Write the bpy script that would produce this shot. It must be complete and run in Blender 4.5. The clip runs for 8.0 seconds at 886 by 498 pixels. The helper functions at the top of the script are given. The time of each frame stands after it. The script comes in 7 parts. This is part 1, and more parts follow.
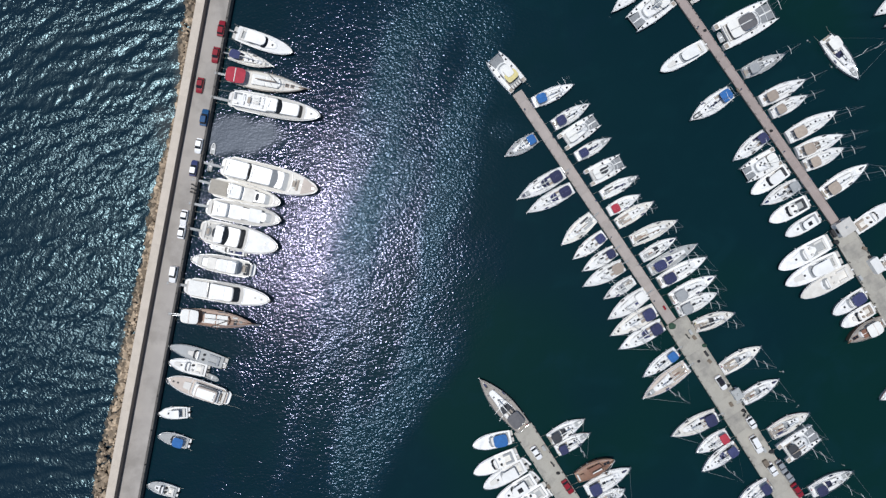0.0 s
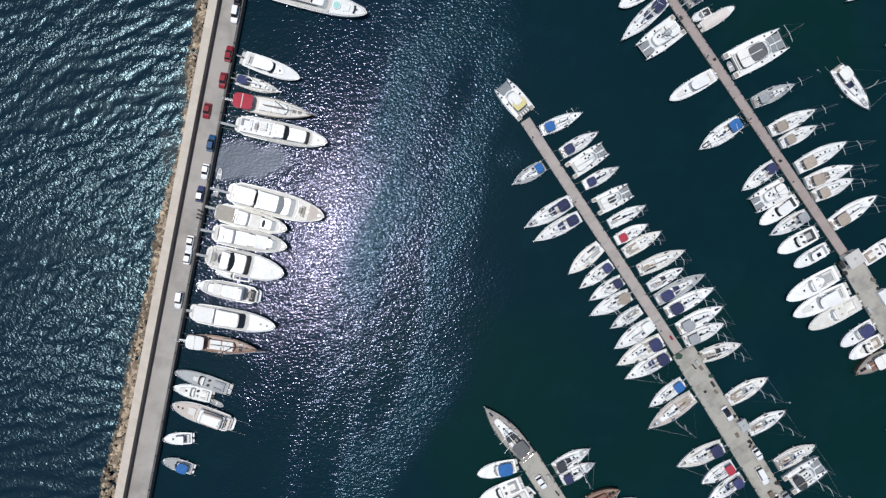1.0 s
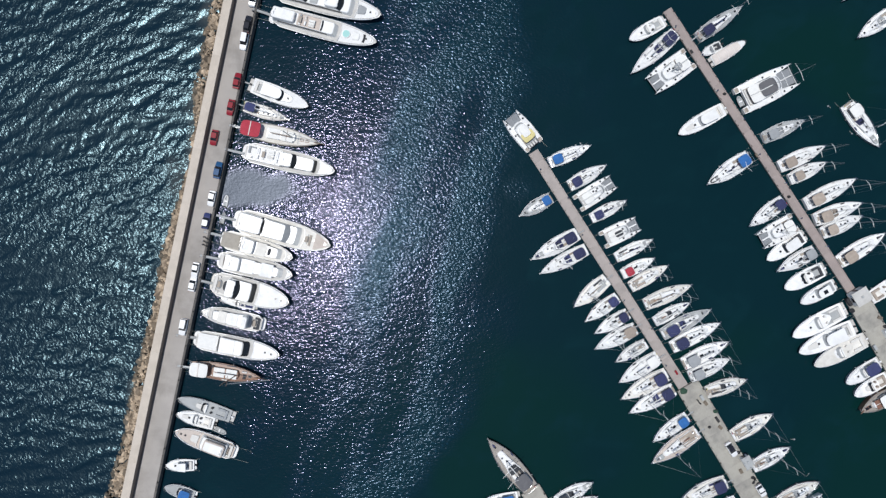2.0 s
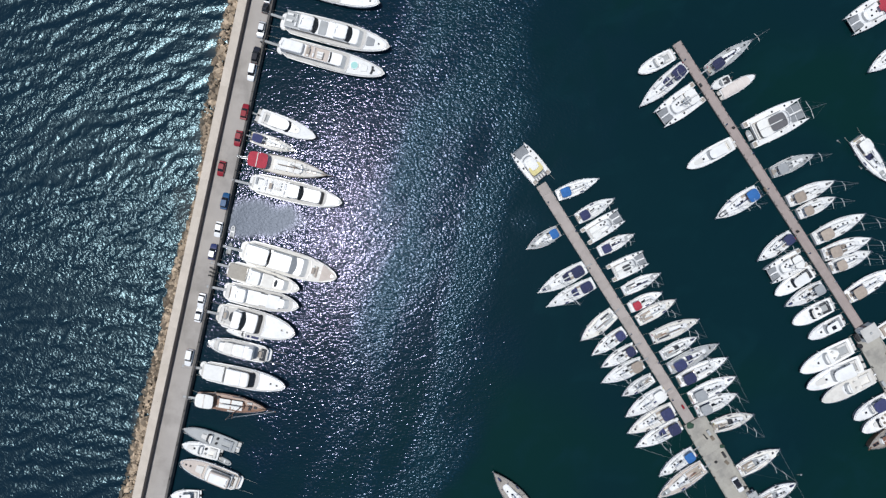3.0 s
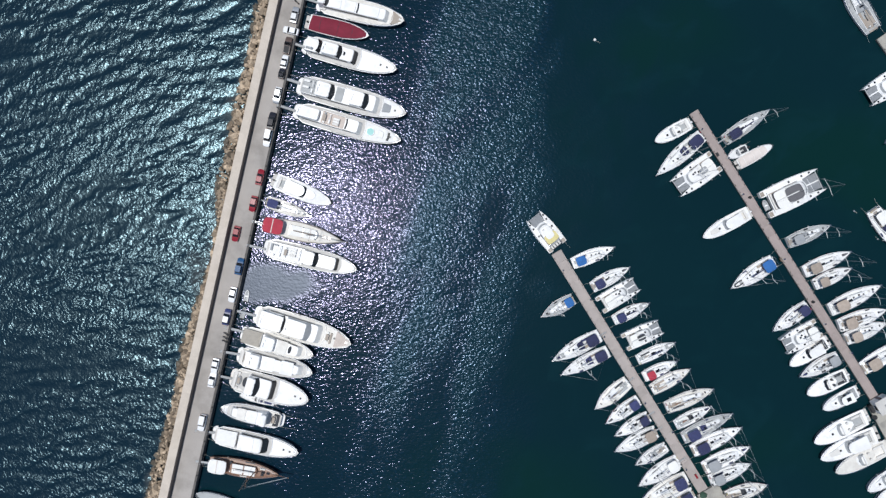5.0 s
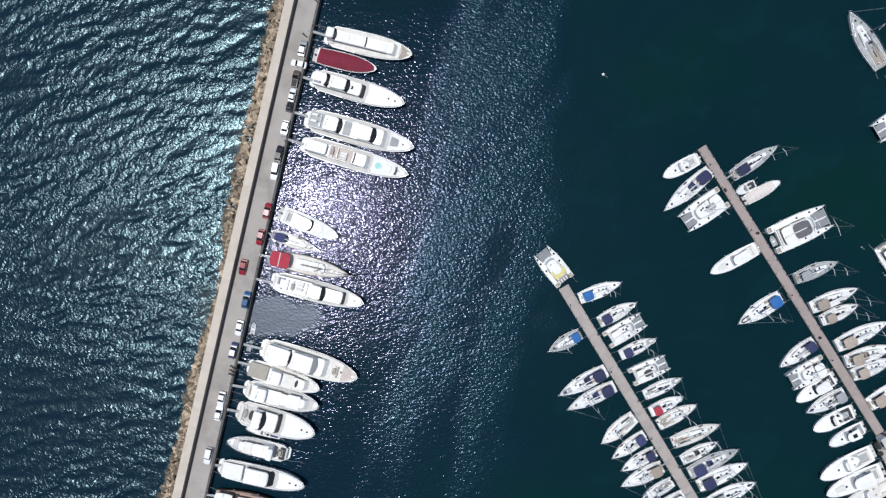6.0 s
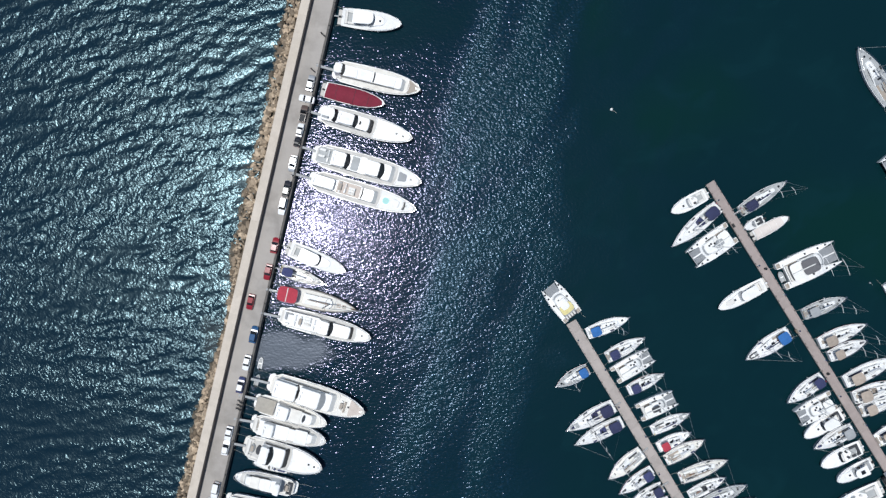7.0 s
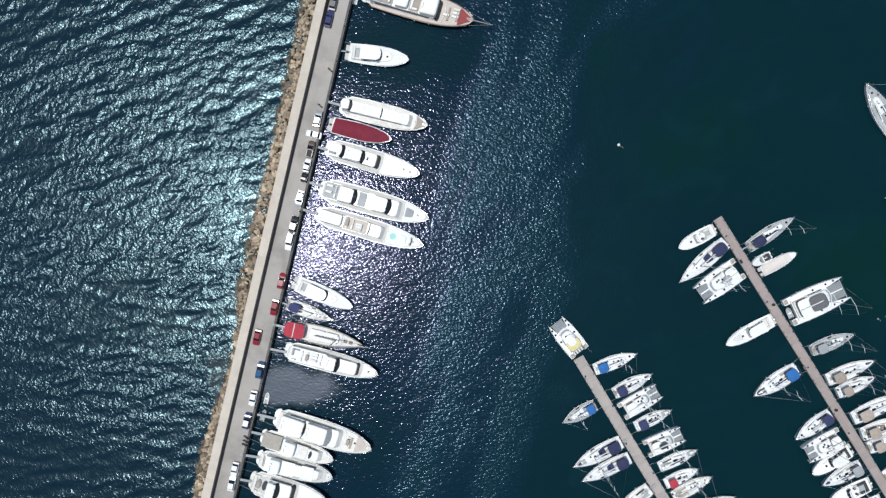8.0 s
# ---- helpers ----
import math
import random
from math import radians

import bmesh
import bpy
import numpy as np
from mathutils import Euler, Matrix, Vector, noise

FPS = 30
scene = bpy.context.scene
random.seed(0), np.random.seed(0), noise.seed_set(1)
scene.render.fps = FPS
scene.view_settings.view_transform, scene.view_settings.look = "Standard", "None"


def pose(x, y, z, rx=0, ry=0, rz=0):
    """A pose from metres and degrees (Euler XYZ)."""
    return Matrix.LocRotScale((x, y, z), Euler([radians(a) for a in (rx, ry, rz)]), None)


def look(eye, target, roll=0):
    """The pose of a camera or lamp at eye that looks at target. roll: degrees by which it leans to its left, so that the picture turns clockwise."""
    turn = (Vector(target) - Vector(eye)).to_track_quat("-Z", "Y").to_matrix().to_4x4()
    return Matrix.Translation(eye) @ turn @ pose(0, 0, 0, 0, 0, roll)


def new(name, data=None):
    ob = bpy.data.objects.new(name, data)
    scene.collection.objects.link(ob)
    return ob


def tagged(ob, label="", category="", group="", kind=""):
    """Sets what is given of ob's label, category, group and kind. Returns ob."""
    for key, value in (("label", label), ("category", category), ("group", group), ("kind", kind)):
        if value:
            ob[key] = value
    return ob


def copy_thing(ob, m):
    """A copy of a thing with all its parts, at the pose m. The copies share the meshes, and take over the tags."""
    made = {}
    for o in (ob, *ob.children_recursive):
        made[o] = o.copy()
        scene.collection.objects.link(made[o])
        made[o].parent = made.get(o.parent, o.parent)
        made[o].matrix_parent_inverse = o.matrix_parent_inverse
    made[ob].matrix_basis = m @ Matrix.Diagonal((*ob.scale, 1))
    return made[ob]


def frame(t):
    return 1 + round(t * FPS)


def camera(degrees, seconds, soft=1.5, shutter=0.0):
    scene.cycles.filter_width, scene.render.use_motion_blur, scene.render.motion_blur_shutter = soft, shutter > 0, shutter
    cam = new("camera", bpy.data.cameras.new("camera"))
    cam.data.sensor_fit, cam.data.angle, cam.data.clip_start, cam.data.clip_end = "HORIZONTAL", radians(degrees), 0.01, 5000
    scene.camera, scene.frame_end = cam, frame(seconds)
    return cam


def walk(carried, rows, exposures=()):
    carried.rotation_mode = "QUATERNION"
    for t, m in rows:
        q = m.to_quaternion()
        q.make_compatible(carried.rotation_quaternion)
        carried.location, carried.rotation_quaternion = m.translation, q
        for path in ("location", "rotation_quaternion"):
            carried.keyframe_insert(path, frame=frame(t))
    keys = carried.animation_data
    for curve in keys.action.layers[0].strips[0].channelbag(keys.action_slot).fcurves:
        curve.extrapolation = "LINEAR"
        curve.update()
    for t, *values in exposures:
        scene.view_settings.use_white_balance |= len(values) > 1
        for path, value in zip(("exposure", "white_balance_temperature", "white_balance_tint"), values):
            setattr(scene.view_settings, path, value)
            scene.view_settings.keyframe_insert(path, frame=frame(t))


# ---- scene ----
cam = camera(70, 8.0, soft=1.35)
walk(cam, [
    (0.0, pose(-0.174, 0.920, 172.219, -0.3560, 0.0071, -0.0923)),
    (0.5, pose(-0.751, 4.950, 171.881, -0.4895, 0.0920, 0.0996)),
    (1.0, pose(-1.495, 9.041, 171.531, -0.5721, 0.1598, 0.4041)),
    (1.5, pose(-2.261, 13.205, 171.226, -0.6122, 0.1984, 0.9312)),
    (3.0, pose(-4.583, 26.141, 170.382, -0.6556, 0.4185, 1.7225)),
    (3.5, pose(-5.451, 30.487, 170.246, -0.6423, 0.5205, 1.9034)),
    (4.0, pose(-6.670, 34.904, 170.081, -0.6296, 0.4764, 2.0162)),
    (4.5, pose(-7.829, 39.494, 169.916, -0.6788, 0.4811, 2.1058)),
    (6.0, pose(-11.588, 53.797, 169.434, -0.9763, 0.3909, 2.5295)),
    (6.5, pose(-12.741, 58.482, 169.253, -1.0109, 0.4087, 2.5675)),
    (7.0, pose(-13.835, 62.991, 169.133, -0.9776, 0.4632, 2.6403)),
    (7.5, pose(-14.855, 67.329, 169.012, -0.8688, 0.5088, 2.6890)),
    (8.0, pose(-15.945, 71.450, 168.725, -0.6903, 0.5109, 2.7141)),
], exposures=[(0.0, -0.23, 6350, 8), (3.0, -0.2, 6320, 8), (6.0, -0.14, 6280, 8), (8.0, -0.09, 6280, 5)])

# ---- light ----
SUN_WAY = Vector((-0.20, 0.02, 1.0)).normalized()
world = bpy.data.worlds.new("sky")
scene.world = world
world.use_nodes = True
wn = world.node_tree.nodes
sky = wn.new("ShaderNodeTexSky")
sky.sky_type, sky.sun_disc = "NISHITA", False
sky.sun_elevation = math.asin(SUN_WAY.z)
sky.sun_rotation = math.atan2(SUN_WAY.x, SUN_WAY.y)
world.node_tree.links.new(sky.outputs[0], wn["Background"].inputs[0])
wn["Background"].inputs[1].default_value = 0.1
sun = new("sun", bpy.data.lights.new("sun", "SUN"))
sun.data.energy, sun.data.angle, sun.data.color = 3.9, radians(0.53), (1.0, 0.975, 0.95)
sun.matrix_world = look((0, 0, 300), Vector((0, 0, 300)) - SUN_WAY)

# ---- materials ----


def node(nt, kind, **values):
    n = nt.nodes.new("ShaderNode" + kind)
    for key, v in values.items():
        n.inputs[key].default_value = v
    return n


def surface(name, base, rough=0.5, metal=0.0, var=0.12, scale=1.5, fine=14.0, bump=0.0, stain=None, amount=0.0, per_piece=0.0, coat=0.0):
    """A surface with broad and fine variation; stain: a second colour laid on in blotches."""
    m = bpy.data.materials.new(name)
    m.use_nodes = True
    nt = m.node_tree
    b = nt.nodes["Principled BSDF"]
    link = nt.links.new
    pos = node(nt, "TexCoord").outputs["Object"]
    info = node(nt, "ObjectInfo").outputs["Random"]
    shift = node(nt, "VectorMath")
    shift.operation = "MULTIPLY_ADD"
    link(info, shift.inputs[0])
    shift.inputs[1].default_value = (37.0, 53.0, 11.0)
    link(pos, shift.inputs[2])
    broad, small = node(nt, "TexNoise", Scale=scale, Detail=4.0), node(nt, "TexNoise", Scale=fine, Detail=3.0)
    for n in (broad, small):
        link(shift.outputs[0], n.inputs["Vector"])
    mixed = node(nt, "Math")
    mixed.operation = "ADD"
    link(broad.outputs[0], mixed.inputs[0])
    link(small.outputs[0], mixed.inputs[1])
    rng = node(nt, "MapRange")
    rng.inputs["From Min"].default_value, rng.inputs["From Max"].default_value = 0.6, 1.4
    rng.inputs["To Min"].default_value, rng.inputs["To Max"].default_value = 1 - var, 1 + var
    link(mixed.outputs[0], rng.inputs["Value"])
    value = rng.outputs[0]
    if per_piece:
        pr = node(nt, "MapRange")
        pr.inputs["To Min"].default_value, pr.inputs["To Max"].default_value = 1 - per_piece, 1 + per_piece
        link(info, pr.inputs["Value"])
        times = node(nt, "Math")
        times.operation = "MULTIPLY"
        link(value, times.inputs[0])
        link(pr.outputs[0], times.inputs[1])
        value = times.outputs[0]
    colour = node(nt, "VectorMath")
    colour.operation = "SCALE"
    colour.inputs[0].default_value = base
    link(value, colour.inputs["Scale"])
    out = colour.outputs[0]
    if stain:
        blot = node(nt, "TexNoise", Scale=scale * 0.45, Detail=6.0, Roughness=0.65)
        link(shift.outputs[0], blot.inputs["Vector"])
        ramp = node(nt, "MapRange")
        ramp.inputs["From Min"].default_value, ramp.inputs["From Max"].default_value = 0.48, 0.66
        ramp.inputs["To Max"].default_value = amount
        link(blot.outputs[0], ramp.inputs["Value"])
        mix = node(nt, "Mix")
        mix.data_type = "RGBA"
        link(ramp.outputs[0], mix.inputs[0])
        link(out, mix.inputs[6])
        mix.inputs[7].default_value = (*stain, 1)
        out = mix.outputs[2]
    link(out, b.inputs["Base Color"])
    rr = node(nt, "MapRange")
    rr.inputs["To Min"].default_value, rr.inputs["To Max"].default_value = max(0.02, rough - 0.08), min(1, rough + 0.08)
    link(small.outputs[0], rr.inputs["Value"])
    link(rr.outputs[0], b.inputs["Roughness"])
    b.inputs["Metallic"].default_value = metal
    b.inputs["Coat Weight"].default_value = coat
    if bump:
        bp = node(nt, "Bump", Strength=1.0, Distance=bump)
        link(mixed.outputs[0], bp.inputs["Height"])
        link(bp.outputs[0], b.inputs["Normal"])
    return m


GELCOAT = surface("gelcoat", (0.78, 0.775, 0.765), 0.3, var=0.07, scale=0.5, stain=(0.58, 0.57, 0.53), amount=0.45)
DECK_WHITE = surface("white_deck", (0.76, 0.755, 0.745), 0.6, var=0.13, scale=0.9, stain=(0.56, 0.555, 0.53), amount=0.5, per_piece=0.12)
DECK_CREAM = surface("cream_deck", (0.68, 0.655, 0.605), 0.65, var=0.14, scale=0.9, stain=(0.5, 0.46, 0.41), amount=0.55, per_piece=0.12)
DECK_GREY = surface("grey_deck", (0.36, 0.37, 0.37), 0.7, var=0.12, scale=0.9, stain=(0.26, 0.26, 0.25), amount=0.5)
TEAK = surface("weathered_teak", (0.33, 0.285, 0.24), 0.7, var=0.15, scale=1.2, stain=(0.27, 0.22, 0.17), amount=0.5)
WOOD = surface("varnished_wood", (0.22, 0.12, 0.08), 0.4, var=0.22, scale=1.0, stain=(0.3, 0.19, 0.12), amount=0.6)
WOODGREY = surface("grey_planking", (0.3, 0.27, 0.24), 0.7, var=0.2, scale=1.0, stain=(0.2, 0.18, 0.16), amount=0.6)
GLASS = surface("tinted_glass", (0.012, 0.014, 0.018), 0.25, var=0.3)
STEEL = surface("stainless_steel", (0.6, 0.6, 0.6), 0.25, 1.0)
ALU = surface("mast_aluminium", (0.36, 0.365, 0.37), 0.5, 0.1)
WIRE = surface("rigging_wire", (0.3, 0.31, 0.32), 0.5, 0.3)
RUBBER = surface("black_rubber", (0.02, 0.02, 0.022), 0.7)
ROPE = surface("mooring_rope", (0.42, 0.4, 0.35), 0.9)
NETTING = surface("trampoline_net", (0.22, 0.23, 0.24), 0.85, var=0.2, fine=60)
CUSHION = surface("cream_cushion", (0.62, 0.6, 0.565), 0.85, var=0.1)
CLOTH = {
    "navy": surface("navy_canvas", (0.03, 0.036, 0.1), 0.85, var=0.3, per_piece=0.35, scale=1.2, bump=0.03),
    "blue": surface("blue_canvas", (0.025, 0.12, 0.34), 0.85, var=0.25, scale=1.2, bump=0.03),
    "red": surface("red_canvas", (0.37, 0.034, 0.055), 0.85, var=0.2, scale=0.8, bump=0.03),
    "tan": surface("tan_canvas", (0.31, 0.258, 0.215), 0.9, var=0.2, per_piece=0.25, scale=1.2, bump=0.03),
    "grey": surface("grey_canvas", (0.3, 0.31, 0.32), 0.9, var=0.15, scale=1.2, bump=0.03),
    "dark": surface("charcoal_canvas", (0.045, 0.048, 0.055), 0.9, var=0.2, scale=1.2, bump=0.03),
    "slate": surface("slate_canvas", (0.12, 0.118, 0.125), 0.9, var=0.2, scale=1.2, bump=0.03),
    "taupe": surface("taupe_canvas", (0.35, 0.32, 0.275), 0.9, var=0.15, scale=1.2, bump=0.03),
    "blush": surface("faded_cream_canvas", (0.64, 0.575, 0.53), 0.85, var=0.1, scale=1.2, bump=0.03),
    "white": surface("white_canvas", (0.74, 0.73, 0.7), 0.85, var=0.08, scale=1.2, bump=0.03),
    "yellow": surface("yellow_canvas", (0.62, 0.54, 0.25), 0.85, var=0.15, scale=1.2, bump=0.03),
    "crimson": surface("crimson_canvas", (0.17, 0.012, 0.03), 0.85, var=0.25, scale=0.6, bump=0.05),
    "brown": surface("brown_canvas", (0.2, 0.1, 0.07), 0.85, var=0.2, scale=1.2, bump=0.03),
}
PAINT = {
    "white": surface("white_car_paint", (0.75, 0.75, 0.75), 0.28, coat=0.5, var=0.05),
    "red": surface("red_car_paint", (0.23, 0.01, 0.018), 0.13, coat=0.5, var=0.08),
    "blue": surface("blue_car_paint", (0.014, 0.07, 0.17), 0.13, coat=0.5, var=0.08),
    "navy": surface("dark_blue_car_paint", (0.03, 0.04, 0.12), 0.13, coat=0.5, var=0.08),
    "black": surface("black_car_paint", (0.015, 0.015, 0.02), 0.13, coat=0.5, var=0.08),
    "grey": surface("grey_car_paint", (0.12, 0.12, 0.125), 0.3, 0.4, var=0.08, coat=0.1),
    "silver": surface("silver_car_paint", (0.42, 0.43, 0.44), 0.3, 0.5, var=0.08, coat=0.1),
    "brown": surface("brown_car_paint", (0.09, 0.06, 0.05), 0.3, var=0.08, coat=0.1),
}
HULLS = {"white": GELCOAT, "navy": surface("navy_gelcoat", (0.015, 0.022, 0.06), 0.25, var=0.06, coat=0.4), "wood": WOOD,
         "dark": surface("dark_hull_paint", (0.03, 0.032, 0.036), 0.3, var=0.1, coat=0.3), "red": surface("red_hull_paint", (0.22, 0.018, 0.02), 0.6, var=0.15),
         "grey": surface("grey_hull_paint", (0.3, 0.31, 0.32), 0.4, var=0.1)}
DECKS = {"white": DECK_WHITE, "cream": DECK_CREAM, "grey": DECK_GREY, "teak": TEAK, "wood": WOOD, "planks": WOODGREY,
         # this grey also carries the shade along the yachts' side decks
         "pale": surface("pale_side_deck", (0.5, 0.485, 0.46), 0.7, var=0.12, scale=0.9, stain=(0.38, 0.36, 0.335), amount=0.5),
         "rose": surface("faded_teak", (0.52, 0.45, 0.4), 0.75, var=0.12, scale=1.0, stain=(0.42, 0.36, 0.31), amount=0.5)}
CONCRETE = surface("pier_concrete", (0.37, 0.325, 0.3), 0.9, var=0.12, scale=0.35, fine=5.0, bump=0.01, stain=(0.28, 0.25, 0.23), amount=0.8)
CONCRETE_ROSE = surface("pinkish_pier_concrete", (0.325, 0.27, 0.25), 0.9, var=0.14, scale=0.35, fine=5.0, bump=0.01, stain=(0.25, 0.21, 0.195), amount=0.8)
PIERGREY = surface("pier_deck_grey", (0.355, 0.335, 0.292), 0.9, var=0.14, scale=0.3, fine=5.0, bump=0.01, stain=(0.2, 0.19, 0.175), amount=0.95)
ROAD = surface("worn_quay_asphalt", (0.355, 0.325, 0.298), 0.9, var=0.14, scale=0.22, fine=7.0, bump=0.01, stain=(0.24, 0.22, 0.2), amount=0.85)
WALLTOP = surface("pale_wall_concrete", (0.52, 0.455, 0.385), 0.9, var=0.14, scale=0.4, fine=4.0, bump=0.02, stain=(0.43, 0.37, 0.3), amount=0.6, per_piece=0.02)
# shade on the wall's road side is put into this dark colour
WALLSHADE = surface("shaded_wall_face", (0.22, 0.175, 0.145), 0.9, var=0.25, scale=0.5, fine=4.0, bump=0.02)
QUAYFACE = surface("wet_quay_face", (0.13, 0.12, 0.11), 0.8, var=0.3, scale=0.6, fine=4.0, bump=0.03)
KERB = surface("quay_edge_stone", (0.1, 0.092, 0.085), 0.85, var=0.15, scale=0.7, per_piece=0.12)
ROCK = surface("breakwater_rock", (0.31, 0.24, 0.17), 0.92, var=0.4, scale=0.9, fine=5.0, bump=0.08, stain=(0.17, 0.125, 0.085), amount=0.8, per_piece=0.75)
WETROCK = surface("wet_rock", (0.085, 0.07, 0.05), 0.6, var=0.35, scale=0.8, fine=5.0, bump=0.08, per_piece=0.3)
GREENNET = surface("green_netting", (0.03, 0.07, 0.045), 0.9, var=0.3)
PALLET = surface("grey_pallet_wood", (0.16, 0.13, 0.1), 0.9, var=0.3)
ROOFWHITE = surface("painted_roof", (0.6, 0.6, 0.6), 0.7, var=0.08)


# ---- plan of the quay: u runs along it, v across it towards the harbour ----
QO = Vector((-69.4, 0, 0))
QU = Vector((0.1875, 1, 0)).normalized()
QN = Vector((QU.y, -QU.x, 0))
QUAY_TURN = math.degrees(math.atan2(QU.y, QU.x))


def quay(u, v, z=0.0):
    return QO + QU * u + QN * v + Vector((0, 0, z))


def water_material():
    """Sea water: long waves are in the mesh, ripples shorter than a metre and a half are relief, finer ones roughness."""
    m = bpy.data.materials.new("sea_water")
    m.use_nodes = True
    nt = m.node_tree
    link = nt.links.new
    b = nt.nodes["Principled BSDF"]
    b.inputs["IOR"].default_value = 1.33
    pos = node(nt, "NewGeometry").outputs["Position"]

    def stored(name):
        n = node(nt, "Attribute")
        n.attribute_name = name
        return n.outputs["Fac"]

    def math2(op, a, c):
        n = node(nt, "Math")
        n.operation = op
        for k, v in enumerate((a, c)):
            if isinstance(v, (int, float)):
                n.inputs[k].default_value = v
            else:
                link(v, n.inputs[k])
        return n.outputs[0]

    def total(first, *rest):
        for v in rest:
            first = math2("ADD", first, v)
        return first

    def times(first, *rest):
        for v in rest:
            first = math2("MULTIPLY", first, v)
        return first

    def ramp(v, lo, hi, a, c):
        n = node(nt, "MapRange")
        n.interpolation_type = "SMOOTHSTEP"
        for key, w in (("From Min", lo), ("From Max", hi), ("To Min", a), ("To Max", c)):
            n.inputs[key].default_value = w
        link(v, n.inputs["Value"])
        return n.outputs[0]

    def waves(scale, long, turn, detail, rough=0.55, warp=0.0):
        """Wave height whose crests run along turn, longer than wide by the factor long."""
        mp = node(nt, "Mapping")
        mp.vector_type = "TEXTURE"
        mp.inputs["Rotation"].default_value = (0, 0, radians(turn))
        mp.inputs["Scale"].default_value = (long, 1, 1)
        link(pos, mp.inputs["Vector"])
        n = node(nt, "TexNoise", Scale=scale, Detail=detail, Roughness=rough, Distortion=warp)
        link(mp.outputs[0], n.inputs["Vector"])
        return n.outputs[0]

    def blend(f, a, c):
        mix = node(nt, "Mix")
        mix.data_type = "RGBA"
        link(f, mix.inputs[0])
        for k, v in ((6, a), (7, c)):
            if isinstance(v, tuple):
                mix.inputs[k].default_value = (*v, 1)
            else:
                link(v, mix.inputs[k])
        return mix.outputs[2]

    wind, open_sea, slick, haze = stored("wind"), stored("open_sea"), stored("slick"), stored("cats_paw")
    inside = math2("SUBTRACT", 1.0, open_sea)
    ripple = waves(1.85, 1.7, 5, 1.0, 0.5, 0.4)
    cross = waves(1.7, 1.4, -50, 1.5, 0.5, 0.3)
    slant = waves(1.4, 1.5, 62, 2.0, 0.5, 0.4)
    inner = times(total(times(ripple, RIPPLE_IN), times(cross, RIPPLE_IN * 0.8)), wind, inside)
    outer = times(total(times(slant, RIPPLE_OUT * 0.75), times(cross, RIPPLE_OUT * 0.75), times(ripple, RIPPLE_OUT * 0.3)), wind, open_sea)
    bp = node(nt, "Bump", Strength=1.0, Distance=1.0)
    link(total(inner, outer), bp.inputs["Height"])
    link(bp.outputs[0], b.inputs["Normal"])
    # capillary ripples too fine to see
    link(total(0.115, times(haze, inside, 0.075), times(open_sea, 0.115), times(slick, 0.22)), b.inputs["Roughness"])
    # reflection strength set by zone, raised on sea and slick to brighten the glint
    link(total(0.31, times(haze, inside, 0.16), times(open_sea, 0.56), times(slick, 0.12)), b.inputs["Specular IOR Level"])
    # deep water, crests painted lighter as if reflecting sky, shallow fringe over the rocks
    deep = blend(waves(0.02, 1, 0, 3), (0.0019, 0.0146, 0.0206), (0.0028, 0.0195, 0.0235))
    deep = blend(ramp(waves(0.011, 1, 0, 2), 0.5, 0.62, 0, 0.8), deep, (0.0024, 0.0208, 0.0176))
    deep = blend(ramp(waves(0.1, 1.6, 30, 3, 0.6, 0.8), 0.5, 0.72, 0, 0.55), deep, (0.0034, 0.0225, 0.028))
    crest_sheen_in = times(ramp(total(times(ripple, 0.6), times(cross, 0.4)), 0.48, 0.7, 0, 1), ramp(wind, 0.3, 0.9, 0, 1))
    harbour = blend(crest_sheen_in, blend(ramp(wind, 0.0, 1.1, 0, 1), deep, blend(haze, (0.0026, 0.0125, 0.027), (0.003, 0.018, 0.025))), blend(haze, (0.006, 0.024, 0.058), (0.007, 0.032, 0.048)))
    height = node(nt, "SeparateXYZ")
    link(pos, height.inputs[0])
    crest_sheen_out = ramp(total(height.outputs["Z"], times(slant, 0.12)), 0.1, 0.3, 0, 1)
    sea = blend(crest_sheen_out, blend(open_sea, deep, (0.0015, 0.0108, 0.0195)), (0.0062, 0.0205, 0.0305))
    sea = blend(stored("shallow"), sea, (0.062, 0.068, 0.066))
    # churned patch between two yachts; glare is partly put into its paler colour
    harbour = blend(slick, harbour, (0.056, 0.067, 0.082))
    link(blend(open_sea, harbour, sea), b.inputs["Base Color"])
    # reflections tinted by zone to give the glitter its lavender, blue or teal cast
    link(blend(open_sea, blend(slick, blend(haze, (0.73, 0.69, 1.0), (0.5, 0.7, 0.97)), (0.72, 0.79, 0.97)), (0.56, 0.82, 0.92)), b.inputs["Specular Tint"])
    return m


# ---- mesh building ----


